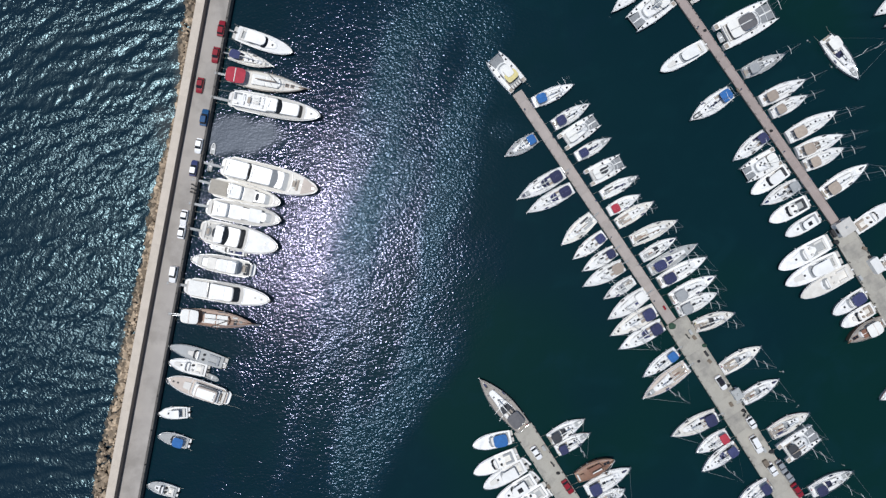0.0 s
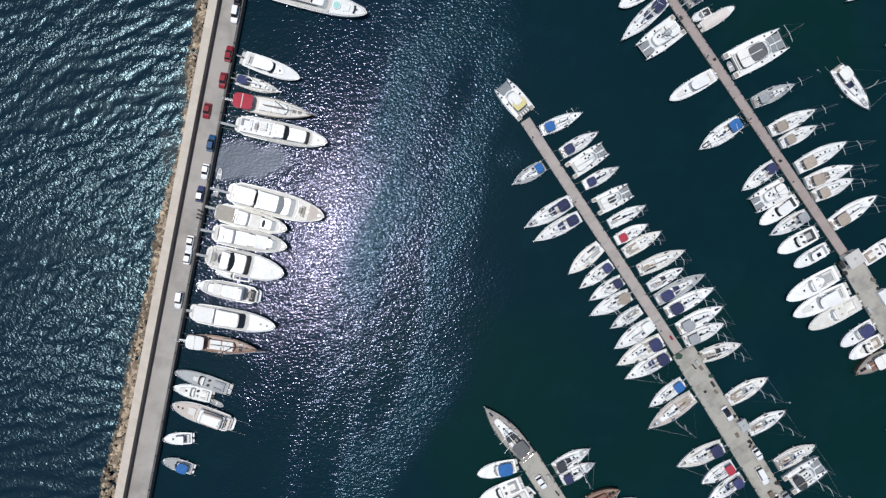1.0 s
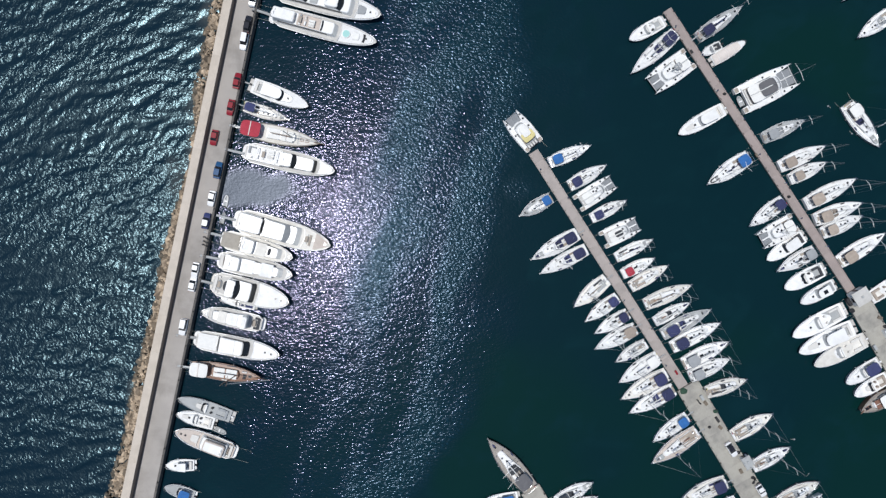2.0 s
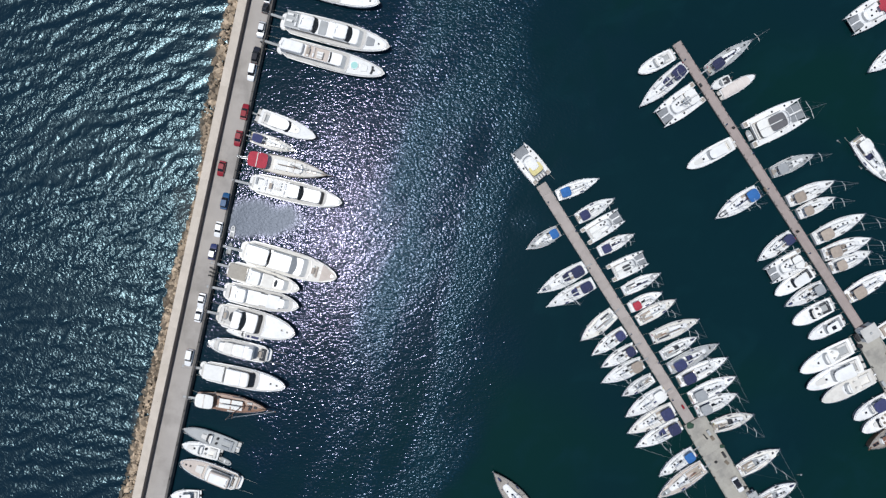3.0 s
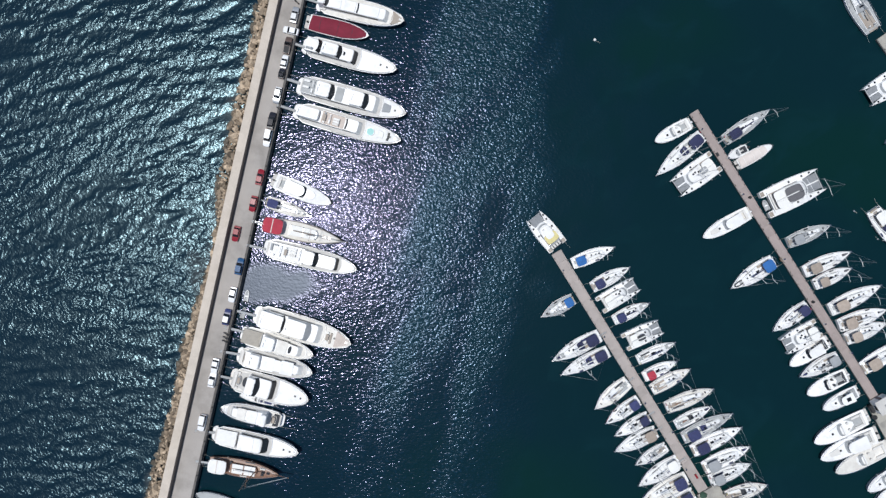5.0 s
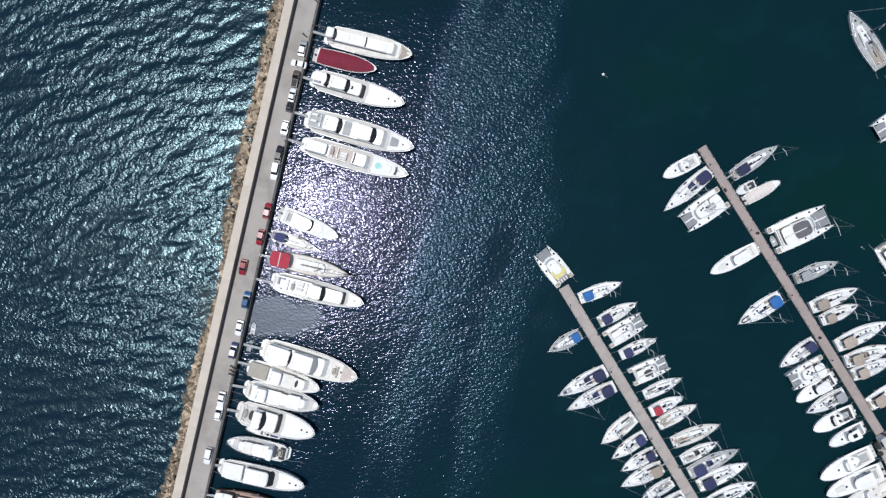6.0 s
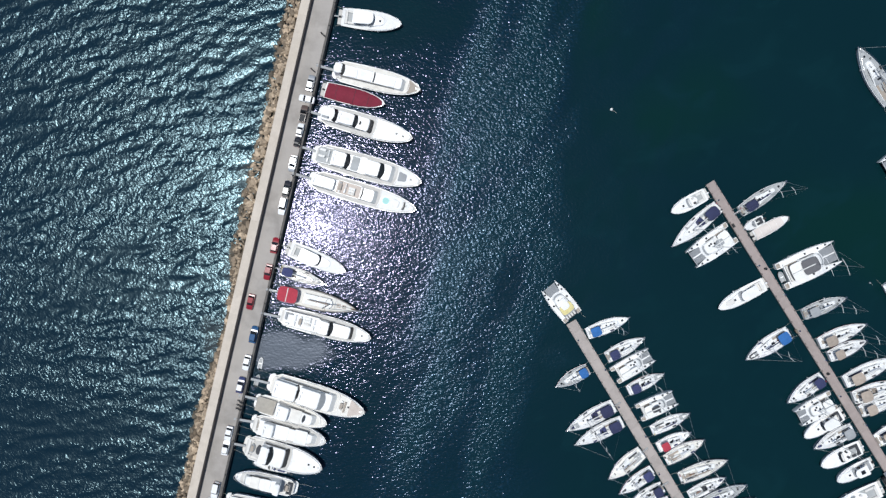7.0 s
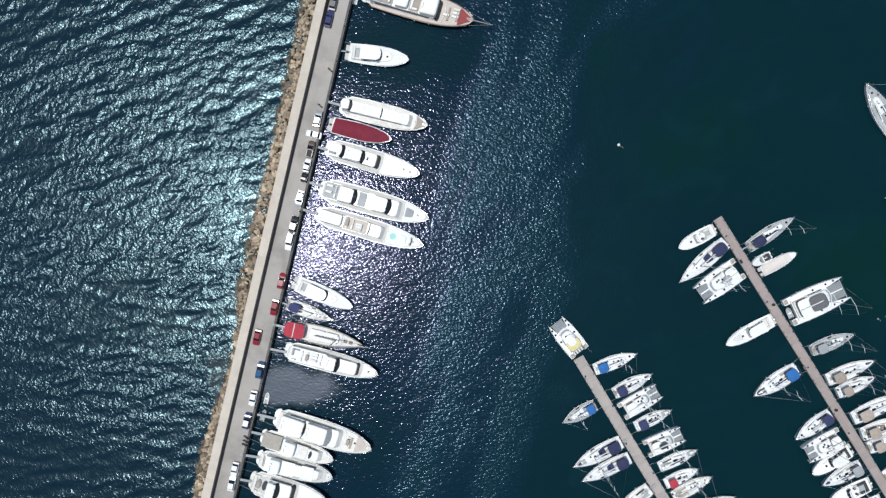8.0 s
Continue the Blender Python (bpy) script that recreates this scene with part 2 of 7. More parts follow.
class Build:
    """Collects vertices and faces of one part."""

    def __init__(self):
        self.v, self.f = [], []

    def rings(self, rings, closed=True, cap0=True, cap1=True):
        k = len(self.v)
        n = len(rings[0])
        for r in rings:
            self.v += [tuple(p) for p in r]
        for i in range(len(rings) - 1):
            for j in range(n if closed else n - 1):
                a, b2 = k + i * n + j, k + i * n + (j + 1) % n
                self.f.append((a, b2, b2 + n, a + n))
        if cap0:
            self.f.append(tuple(range(k + n - 1, k - 1, -1)))
        if cap1:
            q = k + (len(rings) - 1) * n
            self.f.append(tuple(range(q, q + n)))
        return self

    def box(self, x0, x1, y0, y1, z0, z1, inset=0.0):
        i = inset
        return self.rings([[(x0, y0, z0), (x1, y0, z0), (x1, y1, z0), (x0, y1, z0)],
                           [(x0 + i, y0 + i, z1), (x1 - i, y0 + i, z1), (x1 - i, y1 - i, z1), (x0 + i, y1 - i, z1)]])

    def slab(self, poly, z0, z1, chamfer=0.04, rake=0.0, tuck=0.0):
        """An outline raised from z0 to z1 with a chamfered top; rake draws the front of the top back, tuck narrows it."""
        xs = [p[0] for p in poly]
        x0, x1 = min(xs), max(xs)
        cx = (x0 + x1) / 2
        half = max(abs(p[1]) for p in poly) or 1

        def at(h, cut):
            out = []
            for x, y in poly:
                k = (x - x0) / (x1 - x0)
                nx = x - rake * h * k * k
                nx += (-cut if nx > cx else cut)
                out.append((nx, y * max(0.05, 1 - (tuck * h + cut) / half), z0 + (z1 - z0) * h))
            return out
        ch = min(chamfer, (z1 - z0) * 0.45)
        hh = 1 - ch / (z1 - z0)
        return self.rings([at(0, 0), at(hh, 0), at(1, ch)])

    def tube(self, p, q, r, n=6, r2=None):
        p, q = Vector(p), Vector(q)
        d = (q - p).normalized()
        a = d.orthogonal().normalized()
        b2 = d.cross(a)
        r2 = r if r2 is None else r2
        ring = lambda c, s: [c + (a * math.cos(2 * math.pi * i / n) + b2 * math.sin(2 * math.pi * i / n)) * s for i in range(n)]
        return self.rings([ring(p, r), ring(q, r2)])

    def line(self, pts, r, n=5):
        """One bent tube through the points."""
        pts = [Vector(p) for p in pts]
        way = [(c - a).normalized() for a, c in zip(pts, pts[1:])]
        rings, across = [], way[0].orthogonal().normalized()
        for i, p in enumerate(pts):
            d = way[max(0, i - 1)] + way[min(i, len(way) - 1)]
            d = d.normalized() if d.length > 0.2 else way[min(i, len(way) - 1)]
            across = across - d * across.dot(d)
            across = across.normalized() if across.length > 0.05 else d.orthogonal().normalized()
            other = d.cross(across)
            rings.append([p + (across * math.cos(2 * math.pi * k / n) + other * math.sin(2 * math.pi * k / n)) * r for k in range(n)])
        return self.rings(rings)

    def sheet(self, rows, thick=0.03):
        """A thin double-sided cloth or panel over a grid of points, with thickness."""
        m, n = len(rows), len(rows[0])
        k = len(self.v)
        for r in rows:
            self.v += [tuple(p) for p in r]
        for r in rows:
            self.v += [(p[0], p[1], p[2] - thick) for p in r]
        o = m * n
        for i in range(m - 1):
            for j in range(n - 1):
                a = k + i * n + j
                self.f.append((a, a + 1, a + n + 1, a + n))
                self.f.append((a + o, a + n + o, a + n + 1 + o, a + 1 + o))
        edge = [(i, 0) for i in range(m)] + [(m - 1, j) for j in range(1, n)] + [(i, n - 1) for i in range(m - 2, -1, -1)] + [(0, j) for j in range(n - 2, 0, -1)]
        for (i, j), (i2, j2) in zip(edge, edge[1:] + edge[:1]):
            a, c = k + i * n + j, k + i2 * n + j2
            self.f.append((a, c, c + o, a + o))
        return self

    def mesh(self, name, material, smooth=False):
        me = bpy.data.meshes.new(name)
        me.from_pydata(self.v, [], self.f)
        me.materials.append(material)
        bm = bmesh.new()
        bm.from_mesh(me)
        bmesh.ops.recalc_face_normals(bm, faces=bm.faces)
        bm.to_mesh(me)
        bm.free()
        if smooth:
            me.polygons.foreach_set("use_smooth", [True] * len(me.polygons))
            me.set_sharp_from_angle(angle=radians(38))
        return me


def part(name, build, material, parent, label="", smooth=False):
    ob = new(name, build.mesh(name, material, smooth))
    ob.parent = parent
    return tagged(ob, label)


def piece(name, data, parent, m=None):
    ob = new(name, data)
    ob.parent = parent
    if m is not None:
        ob.matrix_basis = m
    return ob


def thing(name, x, y, z, turn, label, category, group=""):
    ob = new(name)
    ob.empty_display_size = 0.5
    ob.matrix_basis = pose(x, y, z, 0, 0, turn)
    return tagged(ob, label, category, group)


def setting(name, build, material, label, category=""):
    return tagged(new(name, build.mesh(name, material)), label, category, kind="structure")


def outline(x0, x1, w0, w1, round0=0.15, round1=0.5, n=6, blunt=0.75):
    """A plan outline from stern x0 to front x1, half widths w0 and w1, with rounded ends (lengths in metres)."""
    pts = []
    for i in range(n + 1):
        a = math.pi / 2 * i / n
        pts.append((x1 - round1 + round1 * math.cos(math.pi / 2 - a), w1 * math.cos(a) ** blunt if i < n else 0.0))
    right = [(x, y) for x, y in pts]
    stern = []
    for i in range(4):
        a = math.pi / 2 * i / 3
        stern.append((x0 + round0 - round0 * math.sin(a), w0 - round0 * (1 - math.cos(a)) * 0.9))
    half = list(reversed(right))[:]
    half = [(x1, 0.0)] + half[1:] + stern
    return half + [(x, -y) for x, y in reversed(half[1:])]


# ---- boats: bow along +x, stern at the origin, waterline at z = 0 ----


def half_width(kind, s):
    stern, full, power, blunt = {"sail": (0.79, 0.41, 1.9, 0.94), "motor": (0.88, 0.42, 2.5, 0.66), "gulet": (0.66, 0.42, 2.0, 0.85), "cat": (0.75, 0.4, 2.2, 1.0),
                                 "classic": (0.35, 0.45, 1.7, 1.0), "yacht": (0.9, 0.45, 2.5, 0.6)}[kind]
    if kind == "yacht" and s < 0.06:
        return (stern + 0.013) * (0.62 + 0.38 * math.sin(math.pi / 2 * s / 0.06) ** 0.7)
    if s < full:
        return stern + (1 - stern) * math.sin(math.pi / 2 * s / full)
    return max(0.012, (1 - min(1, (s - full) / (1 - full)) ** power) ** blunt)


class Shape:
    """The sheer line of a hull: half width and height of the deck's edge at x."""

    def __init__(self, length, beam, kind, stern_height, bow_height, x0=0.0, y0=0.0):
        self.length, self.beam, self.kind, self.hs, self.hb, self.x0, self.y0 = length, beam, kind, stern_height, bow_height, x0, y0

    def w(self, x):
        return self.beam / 2 * half_width(self.kind, min(1, max(0, (x - self.x0) / self.length)))

    def z(self, x):
        s = min(1, max(0, (x - self.x0) / self.length))
        return self.hs + (self.hb - self.hs) * s ** 1.7

    def stations(self, n=16):
        return [self.x0 + self.length * (1 - (1 - i / n) ** 1.25) for i in range(n + 1)]

    def point(self, x, side, inset=0.0, up=0.0):
        return (x, self.y0 + side * max(0.0, self.w(x) - inset), self.z(x) + up)


def hull_parts(parent, sh, hull_mat, deck_mat, deck_label="", rim=0.11, rake=0.05, stripe=None):
    """Hull with a raised toe rail, and the deck inside it."""
    rings = []
    for x in sh.stations():
        w, z = sh.w(x), sh.z(x)
        s = (x - sh.x0) / sh.length
        low = x - rake * sh.length * s ** 3
        mid = x - rake * 0.45 * sh.length * s ** 3
        r = min(rim, w * 0.8)
        side = [(low, 0.02 * w, -0.55), (low, 0.62 * w, -0.35), (low, 0.86 * w, 0.0), (mid, 0.95 * w, 0.5 * z), (x, w, z), (x, w - r, z), (x, w - r, z - 0.14)]
        rings.append([(a, sh.y0 + b, c) for a, b, c in side] + [(a, sh.y0 - b, c) for a, b, c in reversed(side)])
    hull = part("hull", Build().rings(rings, closed=True), hull_mat, parent, smooth=True)
    rows = []
    for x in sh.stations():
        w, z = max(0.005, sh.w(x) - rim + 0.01), sh.z(x)
        rows.append([(x - 0.02, sh.y0 + w * k, z - 0.07 + 0.025 * sh.beam * (1 - k * k)) for k in (-1, -0.6, -0.2, 0.2, 0.6, 1)])
    part("deck", Build().sheet(rows, 0.05), deck_mat, parent, deck_label)
    if stripe:
        for side in (-1, 1):
            b = Build()
            rr = []
            for x in sh.stations()[:-1]:
                w, z = sh.w(x), sh.z(x)
                rr.append([(x, sh.y0 + side * (w * 0.985 + 0.012), z * 0.72), (x, sh.y0 + side * (w + 0.012), z * 0.93), (x, sh.y0 + side * w * 0.97, z * 0.93), (x, sh.y0 + side * w * 0.95, z * 0.72)])
            part("hull_stripe", b.rings(rr), stripe, parent)
    return hull


def deck_z(sh, x):
    return sh.z(x) - 0.07 + 0.025 * sh.beam


def rails(parent, sh, xa, xb, height=0.62, gap=1.9, inset=0.09):
    for side in (-1, 1):
        n = max(2, int((xb - xa) / gap))
        xs = [xa + (xb - xa) * i / n for i in range(n + 1)]
        part("guard_rail", comb([sh.point(x, side, inset) for x in xs], height, 0.018), STEEL, parent)


def comb(feet, height, r):
    """A rail bent from one tube: top rail, posts down to the feet, and a lower wire on the way back."""
    pts = []
    for x, y, z in feet:
        pts += [(x, y, z + height), (x, y, z - 0.02), (x + 0.05, y, z - 0.02), (x + 0.05, y, z + height)]
    pts = pts[:-1]
    pts += [(x + 0.05, y, z + height * 0.5) for x, y, z in reversed(feet)]
    return Build().line(pts, r, 4)


def pulpit(parent, sh, length=1.5, height=0.65):
    xb = sh.x0 + sh.length
    pts = [sh.point(xb - length, 1, 0.06, height), sh.point(xb - length * 0.35, 1, 0.02, height), (xb + 0.02, sh.y0, sh.z(xb) + height),
           sh.point(xb - length * 0.35, -1, 0.02, height), sh.point(xb - length, -1, 0.06, height)]
    foot = lambda p, dx=0.0: (p[0] + dx, p[1], p[2] - height)
    way = [foot(pts[0]), pts[0], pts[1], foot(pts[1]), foot(pts[1], 0.05), (pts[1][0] + 0.05, pts[1][1], pts[1][2]), pts[2],
           (pts[3][0] + 0.05, pts[3][1], pts[3][2]), foot(pts[3], 0.05), foot(pts[3]), pts[3], pts[4], foot(pts[4])]
    part("pulpit", Build().line(way, 0.025), STEEL, parent)


def pane(parent, pts, thick=0.02, name="window", mat=None):
    """A window from a strip of point pairs (lower, upper)."""
    b = Build()
    rings = [[lo, up, (up[0], up[1] * 0.995, up[2] - thick), (lo[0], lo[1] * 0.995, lo[2] - thick)] for lo, up in pts]
    b.rings(rings)
    part(name, b, mat or GLASS, parent)


def hatch(parent, x, y, z, size=0.5, ratio=1.0, name="hatch"):
    h = new(name, HATCH_MESH)
    h.parent = parent
    h.matrix_basis = Matrix.LocRotScale((x, y, z), None, (size, size * ratio, 1))


HATCH_MESH = Build().slab([(-0.5, -0.45), (-0.45, -0.5), (0.45, -0.5), (0.5, -0.45), (0.5, 0.45), (0.45, 0.5), (-0.45, 0.5), (-0.5, 0.45)], -0.03, 0.05, 0.03).mesh("hatch", GLASS)
FENDER_MESH = Build().rings([[(0.12 * k * math.cos(a * math.pi / 4), 0.12 * k * math.sin(a * math.pi / 4), z) for a in range(8)]
                             for z, k in ((-0.36, 0.3), (-0.3, 0.85), (-0.2, 1), (0.2, 1), (0.3, 0.85), (0.38, 0.3))]).mesh("fender", GELCOAT, True)
FENDER_NAVY = Build().rings([[(0.12 * k * math.cos(a * math.pi / 4), 0.12 * k * math.sin(a * math.pi / 4), z) for a in range(8)]
                             for z, k in ((-0.36, 0.3), (-0.3, 0.85), (-0.2, 1), (0.2, 1), (0.3, 0.85), (0.38, 0.3))]).mesh("fender", HULLS["navy"], True)


def fenders(parent, sh, rng, count=2):
    for side in (-1, 1):
        for i in range(count):
            x = sh.x0 + sh.length * (0.2 + 0.42 * (i + rng.uniform(-0.2, 0.2)) / max(1, count - 1))
            f = new("fender", FENDER_NAVY if rng.random() < 0.4 else FENDER_MESH)
            f.parent = parent
            f.matrix_basis = pose(x, sh.y0 + side * (sh.w(x) + 0.1), sh.z(x) - 0.45)


def canopy(parent, name, x0, x1, w, z, rise, cloth, frame=True, label="", sag=0.03, seams=True):
    """Cloth stretched over arched hoops."""
    rows = []
    n = 6
    for i in range(n + 1):
        x = x0 + (x1 - x0) * i / n
        dip = sag * math.sin(math.pi * ((i * 3 / n) % 1.0))
        end = 0.1 if i in (0, n) else 0.0
        e = abs(2 * i / n - 1) ** 5
        rows.append([(x - (0.07 * (x1 - x0) * abs(k) ** 4) * (1 if i > n / 2 else -1) * abs(2 * i / n - 1), w * k * (1 - e * 0.12), z + rise * (1 - abs(k) ** 2.4) - dip - end) for k in (-1, -0.9, -0.65, -0.35, 0, 0.35, 0.65, 0.9, 1)])
    c = part(name, Build().sheet(rows, 0.03), cloth, parent, label, smooth=True)
    if frame:
        for i in (0, 3, 6):
            x = x0 + (x1 - x0) * i / n
            xm = (x0 + x1) / 2
            b = Build().line([(xm, -w, z - 1.25), (x, -w * 0.99, z - 0.06), (x, -w * 0.6, z + rise * 0.7 - 0.07), (x, w * 0.6, z + rise * 0.7 - 0.07), (x, w * 0.99, z - 0.06), (xm, w, z - 1.25)], 0.016, 4)
            part("hoop", b, STEEL, parent)
    return c


def rig(parent, sh, xm, base, height, boom_len, cover, spreaders=2, furled=True, mast_mat=None):
    """Mast with spreaders, boom with its stowed sail, stays and shrouds."""
    mast_mat = mast_mat or ALU
    top = base + height
    ob = part("mast", Build().rings([[(xm + 0.062 * k * math.cos(a * math.pi / 4), 0.045 * k * math.sin(a * math.pi / 4), z) for a in range(8)] for z, k in ((base - 0.1, 1), (base + height * 0.7, 1), (top, 0.7))]), mast_mat, parent, smooth=True)
    tips = {-1: [], 1: []}
    for k in range(spreaders):
        z = base + height * ((k + 1) / (spreaders + 1) + 0.03)
        reach = sh.w(xm) * (0.86 - 0.2 * k)
        for side in (-1, 1):
            tip = (xm - 0.35, side * reach, z + 0.12)
            tips[side].append(tip)
            part("spreader", Build().tube((xm, side * 0.06, z), tip, 0.055, 5, 0.035), GELCOAT, ob)
    for side in (-1, 1):
        foot = sh.point(xm - 0.25, side, 0.12)
        part("shroud", Build().line([foot] + tips[side] + [(xm, side * 0.05, top - 0.2)], 0.008, 3), WIRE, parent)
    bow = (sh.x0 + sh.length - 0.25, sh.y0, sh.z(sh.x0 + sh.length) + 0.05)
    head = (xm + 0.1, 0, top - 0.25)
    part("forestay", Build().tube(bow, head, 0.01, 3), WIRE, parent)
    if furled:
        a, b2 = Vector(bow), Vector(head)
        pts = [(a.lerp(b2, k), r) for k, r in ((0.04, 0.015), (0.1, 0.026), (0.55, 0.018), (0.93, 0.01))]
        d = (b2 - a).normalized()
        o1 = d.orthogonal().normalized()
        o2 = d.cross(o1)
        part("furled_sail", Build().rings([[p + (o1 * math.cos(t * math.pi / 3) + o2 * math.sin(t * math.pi / 3)) * r for t in range(6)] for p, r in pts]), CLOTH["white"], parent, "rolled white foresail", smooth=True)
    part("backstay", Build().tube((sh.x0 + 0.12, 0, sh.z(sh.x0)), (xm - 0.1, 0, top), 0.008, 3), WIRE, parent)
    zb = base + 1.25
    boom = part("boom", Build().tube((xm - 0.1, 0, zb), (xm - boom_len, 0, zb + 0.08), 0.09, 8), mast_mat, parent)
    if cover:
        rings = []
        for i in range(9):
            k = i / 8
            x = xm - 0.05 - (boom_len - 0.1) * k
            r = 0.24 * (1 - 0.5 * k) * (0.6 if i in (0, 8) else 1) * (1 + 0.08 * math.sin(i * 2.3))
            rings.append([(x, r * 0.72 * math.cos(t * math.pi / 4), zb + 0.2 + r * 1.1 * math.sin(t * math.pi / 4)) for t in range(8)])
        part("sail_cover", Build().rings(rings), CLOTH[cover], boom, smooth=True)


def steering_wheel(parent, x, y, z, r=0.42):
    b = Build()
    n = 12
    pts = [(x, y + r * math.cos(2 * math.pi * i / n), z + 0.75 + r * math.sin(2 * math.pi * i / n)) for i in range(n + 1)]
    b.line(pts + [pts[6]] + pts[7:10] + [pts[3]], 0.02, 4)
    w = part("steering_wheel", b, STEEL, parent)
    part("pedestal", Build().slab([(x + 0.08, y - 0.13), (x + 0.34, y - 0.13), (x + 0.34, y + 0.13), (x + 0.08, y + 0.13)], z - 0.05, z + 0.85, 0.05), GELCOAT, parent)


WORDS = {"blush": "faded cream", "navy": "navy blue", "blue": "bright blue", "dark": "charcoal", None: ""}


def word(c):
    return WORDS.get(c, c)


def mooring_lines(parent, sh, reach=2.2):
    for side in (-1, 1):
        a = Vector(sh.point(sh.x0 + 0.2, side, 0.15))
        c = Vector((sh.x0 - reach, sh.y0 + side * sh.w(sh.x0) * 1.1, 0.85))
        pts = [a.lerp(c, k / 5) - Vector((0, 0, 0.25 * math.sin(math.pi * k / 5))) for k in range(6)]
        part("mooring_line", Build().line(pts, 0.025, 4), ROPE, parent)


def gangplank(parent, x0, x1, y, z0, z1, w=0.3):
    g = part("gangplank", Build().rings([[(x, y - w, z), (x, y + w, z), (x, y + w, z - 0.07), (x, y - w, z - 0.07)] for x, z in ((x0, z0), (x1, z1))]), DECK_GREY, parent, "narrow gangplank to the quay")
    for side in (-1, 1):
        part("handrail", Build().line([(x0, y + side * w, z0), (x0 + 0.1 * (x1 - x0), y + side * w, z0 + 0.8), (x1, y + side * w, z1 + 0.8), (x1, y + side * w, z1)], 0.018, 4), STEEL, g)


def coil(parent, x, y, z, r, mat, name="rope_coil"):
    b = Build()
    pts = [(x + r * math.cos(i * 1.05), y + r * math.sin(i * 1.05), z + 0.04 + 0.01 * i) for i in range(8)]
    part(name, b.line(pts, r * 0.28, 5), mat, parent)


def x_of(root):
    return abs(root.location.x)


def sailing_clutter(root, sh, rng, length, ca, cb, cw, zs, xb, bimini):
    """What lies about on a cruising yacht's deck."""
    part("cockpit_table", Build().box(ca + 0.42 * (cb - ca), ca + 0.8 * (cb - ca), -0.16, 0.16, zs + 0.5, zs + 0.56, 0.02).box(ca + 0.55 * (cb - ca), ca + 0.62 * (cb - ca), -0.05, 0.05, zs, zs + 0.51), rng.choice((TEAK, GELCOAT, WOOD)), root)
    for i in range(2):
        px = rng.uniform(0.5, 0.84) * length
        coil(root, px, rng.uniform(-0.75, 0.75) * sh.w(px), deck_z(sh, px) + 0.02, rng.uniform(0.14, 0.24), rng.choice((ROPE, CLOTH["navy"], RUBBER, CLOTH["dark"])))
    for side in (-1, 1):
        if rng.random() < 0.6:
            c = rng.choice(("navy", "grey", "tan", "white", "dark"))
            part("cockpit_cushion", Build().box(ca + 0.6, cb - 0.2, *sorted((side * cw * 0.52, side * cw * 0.95)), zs + 0.2, zs + 0.28, 0.03), CLOTH[c], root, f"{word(c)} seat cushion")
    # horseshoe buoy on the pushpit, a bag lashed along the rail, a boathook
    side = rng.choice((-1, 1))
    if rng.random() < 0.6:
        pts = [(0.12 + 0.1 * math.sin(t * 0.9), side * sh.w(0.2) * 0.6 + 0.24 * math.cos(t * 0.75), zs + 0.62 + 0.2 * math.sin(t * 0.75)) for t in range(6)]
        part("horseshoe_buoy", Build().line(pts, 0.075, 5), rng.choice((CLOTH["yellow"], CLOTH["white"], CLOTH["red"])), root)
    pa = rng.uniform(0.4, 0.6) * length
    bag = part("deck_bag", Build().slab(outline(0, 1.1, 0.16, 0.14, 0.1, 0.12), -0.06, 0.3, 0.08), rng.choice((CLOTH["navy"], CLOTH["dark"], RUBBER, CLOTH["slate"])), root, "long bag lashed along the rail")
    bag.location = (pa, side * (sh.w(pa) - 0.4), sh.z(pa))
    bx = rng.uniform(0.3, 0.7) * length
    pts = [(bx + 0.35 * k, -side * (sh.w(bx + 0.35 * k) - 0.34 - 0.06 * (k % 2)), sh.z(bx) - 0.02) for k in range(7)]
    part("boathook", Build().line(pts, 0.045, 4), rng.choice((CLOTH["dark"], WOOD, CLOTH["navy"])), root)
    px = 0.87 * length
    if int(x_of(root) * 3) % 3:
        part("sail_bag", Build().slab(outline(px - 0.5, px + 0.5, 0.3, 0.2, 0.15, 0.3), deck_z(sh, px) - 0.02, deck_z(sh, px) + 0.3, 0.1), CLOTH[("slate", "grey", "navy", "white")[int(x_of(root) * 7) % 4]], root, "sail bag on the foredeck")
    k = rng.random()
    if k < 0.3:
        part("life_raft", Build().box(xb - 2.0, xb - 1.15, -0.32, 0.32, deck_z(sh, xb) + 0.3, deck_z(sh, xb) + 0.68, 0.06), GELCOAT, root)
    elif k < 0.45:
        px = 0.79 * length
        inflatable(0, 0, 0, 0, min(2.6, 0.2 * length), 1.25, rng.choice(("grey", "dark")), parent=root, at=pose(px - 0.6, 0, deck_z(sh, px) + 0.02), engine=False)
    if rng.random() < 0.5:
        part("stern_arch", Build().line([(0.25, -cw * 1.15, zs), (0.2, -cw * 1.1, zs + 1.9), (0.2, cw * 1.1, zs + 1.9), (0.25, cw * 1.15, zs)], 0.03, 5), STEEL, root)
    if rng.random() < 0.4:
        part("outboard", Build().slab(outline(-0.05, 0.35, 0.14, 0.12, 0.05, 0.08), zs + 0.3, zs + 0.8, 0.05), RUBBER, root).location.y = cw * rng.choice((-0.9, 0.9))


